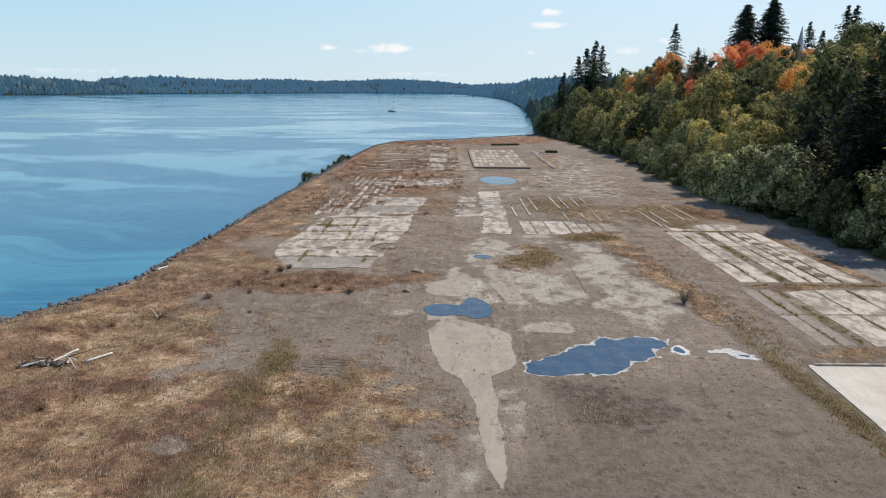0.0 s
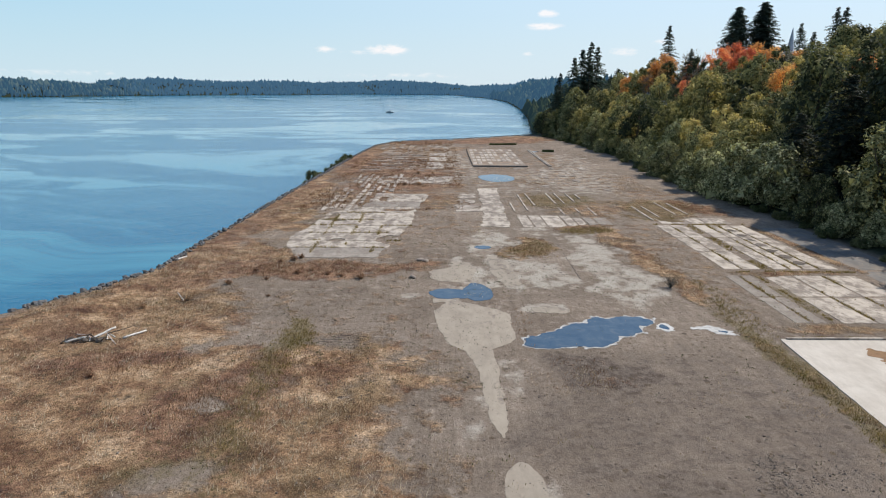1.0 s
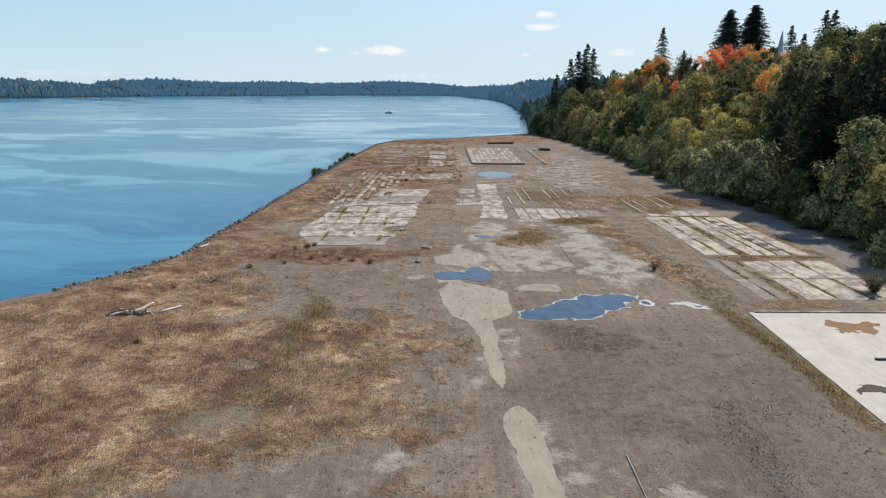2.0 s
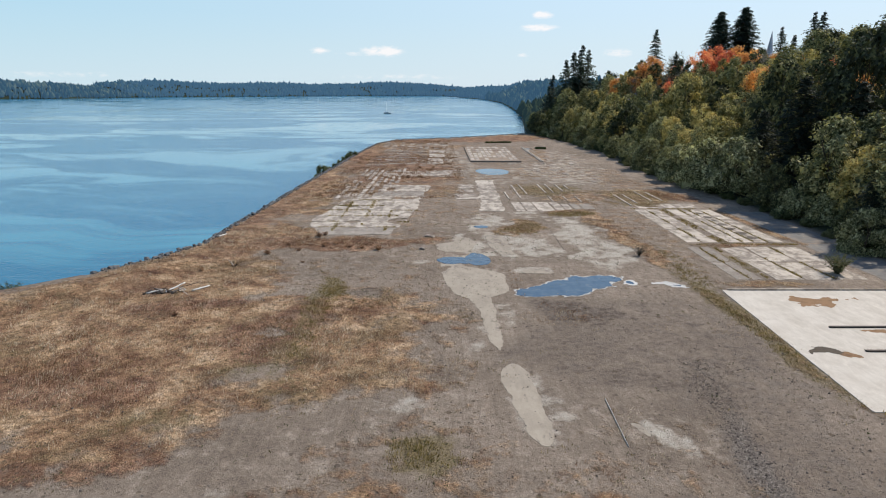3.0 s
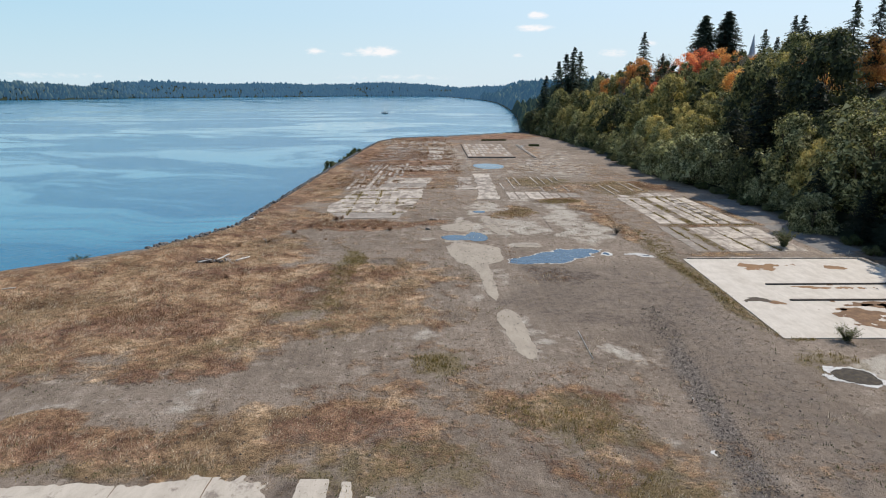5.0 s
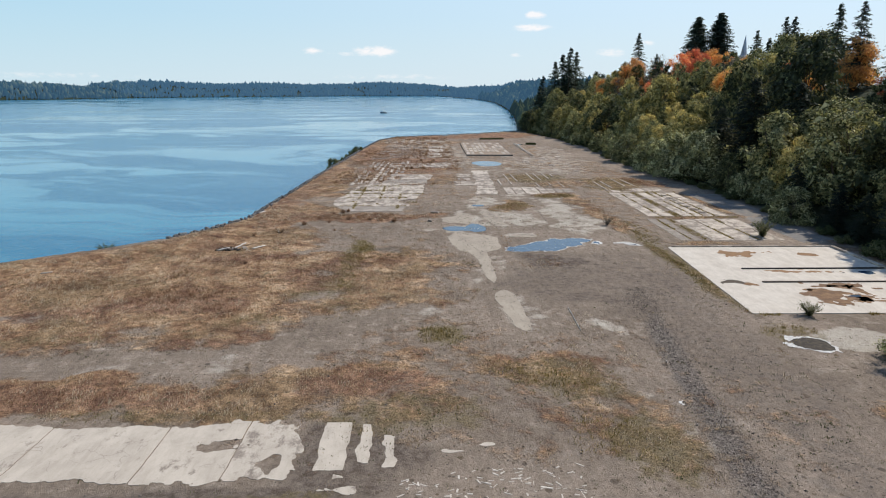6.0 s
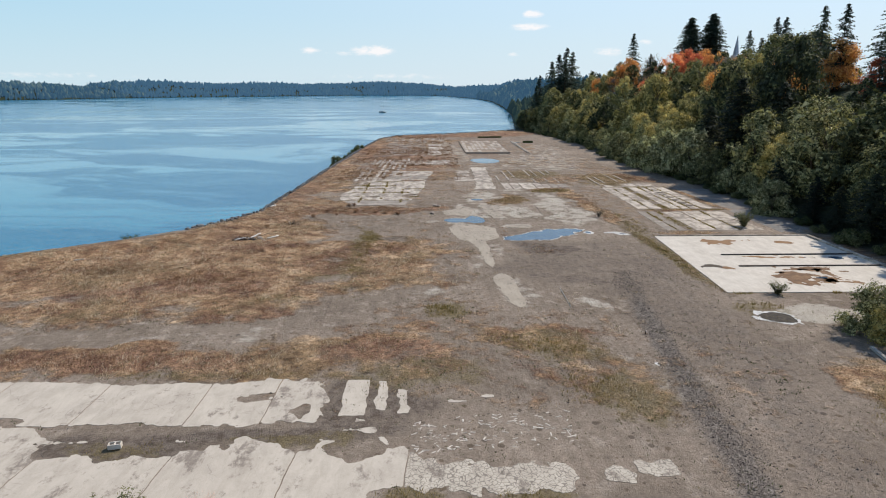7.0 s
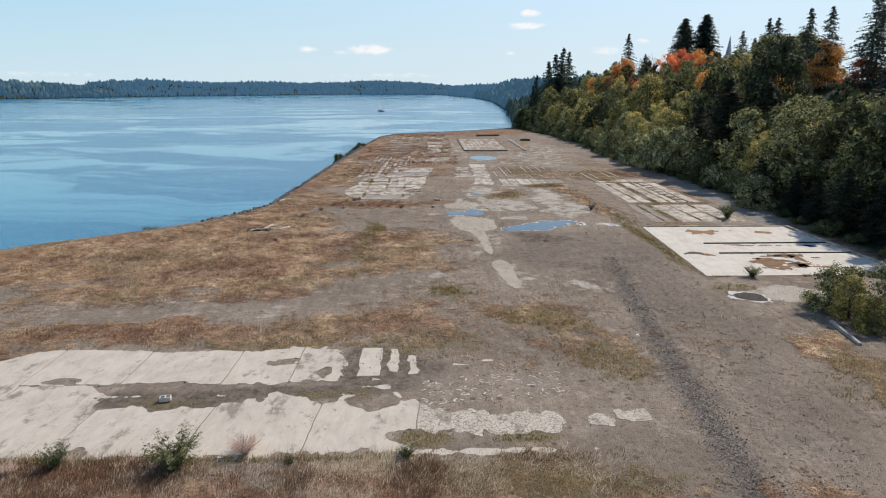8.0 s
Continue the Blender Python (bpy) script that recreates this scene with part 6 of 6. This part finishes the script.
# the rank verge in front of the cracked floor, and rusty growth between the far footings
gx, gy = scatter(lambda x, y: np.clip(0.30 + 1.5 * fbm(x, y, 1.3, 3, 21), 0, 1) * step((7.5 - x) / 6) * (lower_in(x, y) < -0.05) * step((-10.2 - y) / 0.9), -38, 9, -18, -10.2, 12000, 81)
blades("verge_grass", "bleached", gx, gy, 12, 0.36, 0.014, 82, "rank tangle of bleached grass along the floor", 1.7, 0.16)
gx, gy = scatter(lambda x, y: np.clip(0.3 + 1.6 * fbm(x, y, 3.0, 3, 22), 0, 1) * step((7.5 - x) / 6) * (lower_in(x, y) < -0.05), -38, 9, -18, -10.7, 11000, 83)
blades("verge_weeds", "dock", gx, gy, 12, 0.34, 0.014, 84, "rusty dead weeds in the verge", 0.8, 0.24)
gx, gy = scatter(lambda x, y: np.clip(0.35 + 1.1 * fbm(x, y, 9, 4, 24), 0, 1) * (west_in(x, y) < 0.2) * (coast_distance(x, y) > 1), -22, 4, 88, 205, 3600, 85)
blades("footing_weeds", "dock", gx, gy, 10, 0.46, 0.045, 86, "rust-brown weeds standing between the far footings", 0.7, 0.4)
# thin growth in the joints of the floors
rs = np.random.RandomState(9)
jx, jy = [], []
for y0, y1, x0, x1, _ in ((66.35, 0, -16.8, -6.6, 0), (69.75, 0, -17.6, -5, 0), (73.65, 0, -17.5, -4, 0), (77.95, 0, -17.2, -3, 0), (81.35, 0, -16.5, -4, 0), (86.35, 0, -14.5, -6, 0), (79.7, 0, 28, 40, 0), (57.6, 0, 27, 41, 0), (40.75, 0, 25, 43, 0), (18.6, 0, 23.5, 42, 0), (-11.0, 0, -26, -4, 0)):
    n = int((x1 - x0) * 14)
    jx.append(rs.uniform(x0, x1, n)), jy.append(y0 + rs.normal(0, 0.12, n))
for x, y0, y1 in ((29.98, 58.7, 79), (32.5, 58.7, 79), (32.5, 58.7, 79), (34.83, 58.7, 79), (36.18, 58.7, 79), (37.82, 58.7, 79), (28.5, 44, 56), (30.3, 44, 56), (33.68, 44, 56), (36.68, 44, 56), (-14.6, 64, 86), (-11.2, 64, 86), (-8, 64, 86)):
    n = int((y1 - y0) * 10)
    jx.append(x + rs.normal(0, 0.10 if x != 32.5 else 0.3, n)), jy.append(rs.uniform(y0, y1, n))
jx, jy = np.concatenate(jx), np.concatenate(jy)
keep = fbm(jx, jy, 2.5, 3, 7) > -0.12
blades("joint_grass", "green_blade", jx[keep], jy[keep], 7, 0.24, 0.026, 47, "thin olive weeds growing in the concrete joints", 0.5, 0.07)

# ---------------------------------------------------------------- stones of the shore
def stone_mesh(seed, detail=2):
    bm = bmesh.new()
    bmesh.ops.create_icosphere(bm, subdivisions=detail, radius=0.5)
    rnd = random.Random(seed)
    for v in bm.verts:
        v.co = Vector((v.co.x * rnd.uniform(0.75, 1.2), v.co.y * rnd.uniform(0.75, 1.2), v.co.z * rnd.uniform(0.5, 0.85)))
    me = bpy.data.meshes.new("stone")
    bm.to_mesh(me)
    bm.free()
    me.materials.append(M["stone"])
    return me


riprap = root("riprap", label="band of dark grey riprap stones along the shore", category="riprap", kind="structure")
STONES, CHIPS = [stone_mesh(k) for k in range(5)], [stone_mesh(k, 1) for k in range(5, 10)]
crest = [p for p in COAST if 44 < p[1] < 245 and p[0] < 40]
lengths = [math.dist(a, b) for a, b in zip(crest, crest[1:])]
stone_dice = random.Random(21)


def stone_spot():
    s = stone_dice.uniform(0, sum(lengths))
    for (a, b), ln in zip(zip(crest, crest[1:]), lengths):
        if s <= ln:
            f, off = s / ln, stone_dice.uniform(-1.9, 0.7)
            nx, ny = (b[1] - a[1]) / ln, -(b[0] - a[0]) / ln
            x, y = a[0] + f * (b[0] - a[0]) + nx * off, a[1] + f * (b[1] - a[1]) + ny * off
            return x, y, stone_dice.uniform(0.25, 0.65)
        s -= ln
    return None


rest = []
spots = [spot for spot in (stone_spot() for _ in range(4400)) if spot]
heights = ground_z(np.array([p[0] for p in spots]), np.array([p[1] for p in spots]))
for (x, y, size), z in zip(spots, heights):
    m = Matrix.LocRotScale((x, y, z + 0.1 * size), Euler((stone_dice.uniform(-.5, .5), stone_dice.uniform(-.5, .5), stone_dice.uniform(0, 6))), (size, size * stone_dice.uniform(0.7, 1.2), size))
    if 52 < y < 92 and len(riprap.children) < 300:
        ob = under(new("stone", stone_dice.choice(STONES)), riprap)
        ob.matrix_basis = m
    else:
        rest.append((m, stone_dice.choice(CHIPS)))
verts, faces = [], []
for m, me in rest:
    base = len(verts)
    verts += [m @ v.co for v in me.vertices]
    faces += [tuple(base + i for i in p.vertices) for p in me.polygons]
tagged(part("stones", mesh_of("stones", verts, faces, M["stone"]), riprap), kind="stuff")

# gravel of the windrow and loose clods
rs = np.random.RandomState(31)
n = 13000
cy = -20 + 46 * rs.rand(n) ** 1.25
cx = windrow_x(cy) + np.where(rs.rand(n) < 0.62, rs.normal(0, 0.62, n), rs.uniform(0, 6.5, n))
n2 = 12000
cx, cy = np.concatenate([cx, rs.uniform(-25, 24, n2)]), np.concatenate([cy, rs.uniform(-12, 62, n2)])
blocked = (white_in(cx, cy) > 0) | (upper_in(cx, cy) > 0) | (lower_in(cx, cy) > 0)
cx, cy = cx[~blocked], cy[~blocked]
n = len(cx)
cz, size = ground_z(cx, cy), rs.uniform(0.014, 0.042, n) * np.where(rs.rand(n) < 0.06, 2.0, 1)
octa = np.array([(1, 0, 0), (0, 1, 0), (-1, 0, 0), (0, -1, 0), (0, 0, 0.8), (0, 0, -0.8)], float)
shape = octa[None] * rs.uniform(0.6, 1.3, (n, 6, 3)) * size[:, None, None]
spin = rs.uniform(0, 6.28, n)
c, s = np.cos(spin)[:, None], np.sin(spin)[:, None]
shape = np.stack([shape[..., 0] * c - shape[..., 1] * s, shape[..., 0] * s + shape[..., 1] * c, shape[..., 2]], -1)
verts = (shape + np.stack([cx, cy, cz + size * 0.3], 1)[:, None]).reshape(-1, 3)
tri = np.array([(0, 1, 4), (1, 2, 4), (2, 3, 4), (3, 0, 4), (1, 0, 5), (3, 2, 5)])
tagged(new("gravel", mesh_of("gravel", verts, (tri[None] + 6 * np.arange(n)[:, None, None]).reshape(-1, 3), M["pebble"])), "loose dark gravel and clods along the track", "gravel", kind="stuff")

# ---------------------------------------------------------------- things on the site
def log_between(a, b, r0, r1, seed, sides=9):
    rnd = random.Random(seed)
    a, b = Vector(a), Vector(b)
    path, radii = [], []
    for k in range(7):
        f = k / 6
        path.append(a.lerp(b, f) + Vector((rnd.uniform(-1, 1), rnd.uniform(-1, 1), rnd.uniform(-1, 1))) * r0 * 0.25)
        radii.append((r0 + (r1 - r0) * f) * rnd.uniform(0.88, 1.12))
    return tube(path, radii, sides)


def driftwood():
    x0, y0 = -24.9, 39.8
    pile = root("driftwood_pile", x0, y0, float(ground_z(np.array([x0]), np.array([y0]))[0]), label="heap of bleached driftwood logs and dark debris on dead grass", category="driftwood")
    for a, b, r0, r1, seed, tint in (((-0.2, -0.2, 0.10), (0.95, 1.35, 0.5), 0.085, 0.07, 1, "bleached white log"), ((1.9, 0.35, 0.07), (2.95, 1.65, 0.1), 0.075, 0.07, 2, "bleached white log"),
                                    ((-1.7, -0.55, 0.1), (-0.5, 0.15, 0.25), 0.08, 0.05, 3, "bleached grey log")):
        part("log", mesh_of("log", *log_between(a, b, r0, r1, seed), M["drift"], True), pile, tint)
    part("branch", mesh_of("branch", *log_between((0.6, 0.8, 0.2), (2.0, 2.2, 0.3), 0.035, 0.015, 4, 6), M["dark_wood"], True), pile)
    part("branch", mesh_of("branch", *log_between((0.8, 0.4, 0.3), (1.9, -0.7, 0.05), 0.04, 0.02, 5, 6), M["drift"], True), pile)
    rnd = random.Random(8)
    for k in range(34):
        x, y = rnd.gauss(-0.45, 0.8), rnd.gauss(0.0, 0.35)
        a, ln = rnd.uniform(0, 6.28), rnd.uniform(0.25, 0.8)
        end = (x + ln * math.cos(a), y + ln * math.sin(a), rnd.uniform(0.05, 0.42))
        part("branch", mesh_of("branch", *log_between((x, y, rnd.uniform(0.0, 0.2)), end, rnd.uniform(0.02, 0.08), 0.015, 30 + k, 5), M["drift" if k % 5 == 0 else "dark_wood"], True), pile)
    for k in range(5):
        part("root_wad", STONES[k].copy(), pile, "", Matrix.LocRotScale((-1.5 + 0.5 * k, -0.2 + 0.2 * (k % 2), 0.1), Euler((0.3, 0.2, k)), (0.6, 0.45, 0.45)))
        pile.children[-1].data.materials[0] = M["dark_wood"]


driftwood()


def loose_log(x, y, turn, length, r, label):
    z = float(ground_z(np.array([x]), np.array([y]))[0])
    ob = new("driftwood_log", mesh_of("driftwood_log", *log_between((-length / 2, 0, 0), (length / 2, 0, 0.03), r, r * 0.7, int(x * 7) % 97), M["drift"], True))
    ob.matrix_basis = pose(x, y, z + r * 0.8, 0, 0, turn)
    return tagged(ob, label, "driftwood")


loose_log(-27.4, 61.5, 62, 1.3, 0.085, "bleached driftwood log lying on the riprap")
loose_log(-26.6, 104.5, 40, 2.2, 0.16, "bleached driftwood log lying on the riprap")
loose_log(-40.2, 30.6, 25, 1.0, 0.06, "short bleached stick in the dead grass")


def tree_stump(x, y, size, label):
    """Upturned root mass of dry orange-brown roots."""
    z = float(ground_z(np.array([x]), np.array([y]))[0])
    ob = root("brush_heap", x, y, z, label=label, category="brush heap")
    rnd = random.Random(int(x * 13))
    for k in range(34):
        a, ln = rnd.uniform(0, 6.28), rnd.uniform(0.3, 1.0) * size
        part("branch", mesh_of("branch", *log_between((0.2 * math.cos(a), 0.2 * math.sin(a), 0.05), (ln * math.cos(a), ln * math.sin(a), rnd.uniform(0.1, 0.7) * size), 0.035, 0.012, 60 + k, 4), M["drift" if k % 7 == 0 else "dry_root" if k % 3 else "dark_wood"], True), ob)


tree_stump(-21.8, 48.2, 1.0, "small heap of dry brush on bare earth")


def bevelled(name, sx, sy, sz, mat, width=0.02):
    bm = bmesh.new()
    bmesh.ops.create_cube(bm, size=1.0)
    for v in bm.verts:
        v.co = Vector((v.co.x * sx, v.co.y * sy, v.co.z * sz))
    bmesh.ops.bevel(bm, geom=bm.edges[:], offset=width, segments=2, affect="EDGES", profile=0.6)
    me = bpy.data.meshes.new(name)
    bm.to_mesh(me)
    bm.free()
    me.materials.append(mat)
    return me


def hollow_block(x, y, turn):
    """A two-celled concrete block lying on its side."""
    block = root("concrete_block", x, y, 0.06, turn, "pale hollow concrete block lying on the soil", "concrete block")
    m = M["white_slab"]
    for name, sx, sy, px, py in (("face", 0.62, 0.05, 0, 0.15), ("face", 0.62, 0.05, 0, -0.15), ("web", 0.05, 0.25, -0.285, 0), ("web", 0.05, 0.25, 0, 0), ("web", 0.05, 0.25, 0.285, 0)):
        part(name, bevelled(name, sx, sy, 0.26, m, 0.008), block, "", pose(px, py, 0.13))


hollow_block(-19.5, -4.9, 12)

timber = new("timber_beam", bevelled("timber_beam", 0.24, 4.6, 0.2, M["timber"], 0.025))
timber.matrix_basis = pose(26.95, 4.2, 0.12, 0, 0, -10)
tagged(timber, "weathered grey timber beam beside the bushes", "timber")
stick = new("pipe", mesh_of("pipe", *log_between((8.35, 20.4, 0.05), (8.2, 15.4, 0.05), 0.028, 0.028, 4, 8), M["timber"], True))
tagged(stick, "thin pale pipe lying on bare earth", "pipe")
post = root("marker_post", 12.4, 9.4, 0, label="short rusty marker post in the gravel", category="post")
part("shaft", mesh_of("shaft", *tube([(0, 0, -0.1), (0, 0, 0.18), (0.02, 0, 0.28)], [0.035, 0.035, 0.03], 8), M["iron"], True), post)
part("cap", mesh_of("cap", *tube([(0.02, 0, 0.275), (0.02, 0, 0.32)], [0.05, 0.04], 8), M["drift"], True), post, "pale cap")

for k, (x, y) in enumerate(((-2.4, 61.2), (-1.9, 60.9), (-3.0, 55.2))):
    ob = new("rubble_chunk", STONES[k].copy())
    ob.data.materials[0] = M["old_slab"]
    ob.matrix_basis = Matrix.LocRotScale((x, y, 0.1), Euler((0.2, 0.1, k)), (0.9, 0.6, 0.55))
    tagged(ob, "pale broken lump of concrete on the ground", "rubble")

trough = root("steel_trough", 30.0, 175.6, 0, label="long dark green steel trough on the far pavement", category="trough")
for name, sx, sy, sz, px, py, pz in (("wall", 3.2, 0.1, 0.6, 0, -0.7, 0.3), ("wall", 3.2, 0.1, 0.6, 0, 0.7, 0.3), ("end", 0.1, 1.3, 0.6, -1.55, 0, 0.3), ("end", 0.1, 1.3, 0.6, 1.55, 0, 0.3), ("base", 3.0, 1.3, 0.1, 0, 0, 0.06)):
    part(name, bevelled(name, sx, sy, sz, M["weed"], 0.02), trough, "", pose(px, py, pz))


# ---------------------------------------------------------------- sailing boat
def sailboat(x, y, turn):
    boat = root("sailboat", x, y, WATER_Z, turn, "small white sailing boat at anchor with bare mast", "boat")
    verts, faces = [], []
    for k in range(9):
        f = k / 8
        w = 1.25 * math.sin(math.pi * (0.12 + 0.88 * f)) ** 0.7 if k < 8 else 0.03
        for px, pz in ((-w, 0.75 + 0.2 * f * f), (-w * 0.85, 0.1), (0, -0.4), (w * 0.85, 0.1), (w, 0.75 + 0.2 * f * f)):
            verts.append((px, -3.6 + 7.4 * f, pz))
    for k in range(8):
        faces += [(k * 5 + i, k * 5 + i + 1, k * 5 + i + 6, k * 5 + i + 5) for i in range(4)]
        faces.append((k * 5 + 4, k * 5, k * 5 + 5, k * 5 + 9))
    faces.append((0, 1, 2, 3, 4))
    part("hull", mesh_of("hull", verts, faces, M["roof_grey"]), boat, "dark hull")
    part("cabin", bevelled("cabin", 1.5, 2.8, 0.6, M["paint_white"], 0.12), boat, "white cabin", pose(0, -0.2, 1.05))
    part("mast", mesh_of("mast", *tube([(0, 0.6, 0.8), (0, 0.6, 10.6)], [0.09, 0.06], 8), M["paint_white"], True), boat)
    part("boom", mesh_of("boom", *tube([(0, 0.6, 1.9), (0, -2.9, 2.0)], [0.14, 0.12], 8), M["paint_white"], True), boat, "boom with furled white sail")
    for tip in ((0, 3.7, 0.95), (0, -3.5, 0.8), (1.1, 0.4, 0.8), (-1.1, 0.4, 0.8)):
        part("stay", mesh_of("stay", *tube([(0, 0.6, 10.4), tip], [0.015, 0.015], 4), M["iron"]), boat)


sailboat(-43.8, 546, 62)


# ---------------------------------------------------------------- church and house behind the wood
def church(x, y, z):
    ob = root("church", x, y, z, 20, "white church with a slender pale blue spire above the trees", "church")
    part("nave", bevelled("nave", 9, 18, 7, M["paint_white"], 0.05), ob, "", pose(0, 8, 3.5))
    verts = [(-4.9, -1.2, 7), (4.9, -1.2, 7), (0, -1.2, 11.5), (-4.9, 17.2, 7), (4.9, 17.2, 7), (0, 17.2, 11.5)]
    part("roof", mesh_of("roof", verts, [(0, 1, 2), (3, 5, 4), (0, 2, 5, 3), (1, 4, 5, 2), (0, 3, 4, 1)], M["roof_grey"]), ob)
    part("tower", bevelled("tower", 2.6, 2.6, 12.5, M["paint_white"], 0.05), ob, "", pose(0, -2.9, 6.25))
    part("spire", mesh_of("spire", *tube([(0, -2.9, 12.4), (0, -2.9, 12.8), (0, -2.9, 19.9)], [1.35, 1.15, 0.05], 8), M["spire_blue"]), ob, "tall octagonal spire")
    for px in (-0.8, 0.8):
        part("louvre", bevelled("louvre", 0.7, 0.12, 2.2, M["roof_grey"], 0.02), ob, "", pose(px * 0.7, -4.22, 10.4))


church(115.5, 219, 17.6)


def house(x, y, z, turn, wide, deep):
    ob = root("house", x, y, z, turn, "pale house with a grey gabled roof behind the trees", "house")
    part("wall", bevelled("wall", wide, deep, 5.0, M["paint_white"], 0.03), ob, "", pose(0, 0, 2.5))
    w, d = wide / 2 + 0.5, deep / 2 + 0.5
    verts = [(-w, -d, 4.9), (w, -d, 4.9), (w, d, 4.9), (-w, d, 4.9), (-w, 0, 7.6), (w, 0, 7.6)]
    part("roof", mesh_of("roof", verts, [(0, 1, 5, 4), (2, 3, 4, 5), (1, 2, 5), (3, 0, 4), (3, 2, 1, 0)], M["roof_grey"]), ob)
    for k in range(3):
        win = part("window", bevelled("window", 1.1, 0.1, 1.4, M["paint_white"], 0.02), ob, "", pose(-wide / 3 + k * wide / 3, -deep / 2 - 0.05, 2.6))
        part("pane", bevelled("pane", 0.9, 0.04, 1.2, M["puddle"], 0.01), win, "", pose(0, -0.05, 0))


house(92, 84, 15.2, -70, 11, 8)
house(74, 213, 9.0, -62, 12, 8)


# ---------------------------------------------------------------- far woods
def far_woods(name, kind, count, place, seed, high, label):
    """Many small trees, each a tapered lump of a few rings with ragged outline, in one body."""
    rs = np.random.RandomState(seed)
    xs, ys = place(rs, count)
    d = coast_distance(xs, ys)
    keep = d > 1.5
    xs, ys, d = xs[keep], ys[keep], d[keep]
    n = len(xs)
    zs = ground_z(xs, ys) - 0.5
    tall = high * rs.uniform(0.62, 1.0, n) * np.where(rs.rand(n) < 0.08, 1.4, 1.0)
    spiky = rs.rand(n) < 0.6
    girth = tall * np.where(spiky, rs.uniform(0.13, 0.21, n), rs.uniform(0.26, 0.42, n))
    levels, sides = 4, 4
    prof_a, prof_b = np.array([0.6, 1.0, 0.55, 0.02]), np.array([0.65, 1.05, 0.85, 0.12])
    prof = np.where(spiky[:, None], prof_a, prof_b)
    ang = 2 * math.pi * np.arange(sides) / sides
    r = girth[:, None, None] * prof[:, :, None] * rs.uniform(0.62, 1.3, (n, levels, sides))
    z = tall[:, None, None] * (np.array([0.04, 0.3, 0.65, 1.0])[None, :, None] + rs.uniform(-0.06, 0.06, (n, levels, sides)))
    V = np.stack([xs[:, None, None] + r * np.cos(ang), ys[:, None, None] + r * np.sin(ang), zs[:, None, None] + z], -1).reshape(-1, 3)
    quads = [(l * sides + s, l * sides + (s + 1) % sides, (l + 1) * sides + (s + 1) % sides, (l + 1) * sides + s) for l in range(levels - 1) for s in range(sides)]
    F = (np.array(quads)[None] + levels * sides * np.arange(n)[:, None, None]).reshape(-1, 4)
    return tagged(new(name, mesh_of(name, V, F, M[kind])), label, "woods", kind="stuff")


def along(points, depth, power=1.6):
    seg = [math.dist(a, b) for a, b in zip(points, points[1:])]

    def place(rs, count):
        s = rs.uniform(0, sum(seg), count)
        x, y = np.zeros(count), np.zeros(count)
        for (a, b), ln, start in zip(zip(points, points[1:]), seg, np.cumsum([0] + seg)):
            here = (s >= start) & (s < start + ln)
            f = (s[here] - start) / ln
            off = depth * rs.rand(here.sum()) ** power + 2
            nx, ny = (b[1] - a[1]) / ln, -(b[0] - a[0]) / ln
            x[here], y[here] = a[0] + f * (b[0] - a[0]) + nx * off, a[1] + f * (b[1] - a[1]) + ny * off
        return x, y
    return place


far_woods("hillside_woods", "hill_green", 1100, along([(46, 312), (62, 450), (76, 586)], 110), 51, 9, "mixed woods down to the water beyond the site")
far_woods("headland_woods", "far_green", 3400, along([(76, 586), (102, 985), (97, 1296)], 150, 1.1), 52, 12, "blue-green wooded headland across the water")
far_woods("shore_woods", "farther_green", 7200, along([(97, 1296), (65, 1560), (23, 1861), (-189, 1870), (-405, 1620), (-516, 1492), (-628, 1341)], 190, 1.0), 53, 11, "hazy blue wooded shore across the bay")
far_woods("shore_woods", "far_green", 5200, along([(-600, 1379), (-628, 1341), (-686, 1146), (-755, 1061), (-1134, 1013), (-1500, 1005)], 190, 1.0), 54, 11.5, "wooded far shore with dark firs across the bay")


def in_box(x0, x1, y0, y1):
    return lambda rs, count: (rs.uniform(x0, x1, count), rs.uniform(y0, y1, count))


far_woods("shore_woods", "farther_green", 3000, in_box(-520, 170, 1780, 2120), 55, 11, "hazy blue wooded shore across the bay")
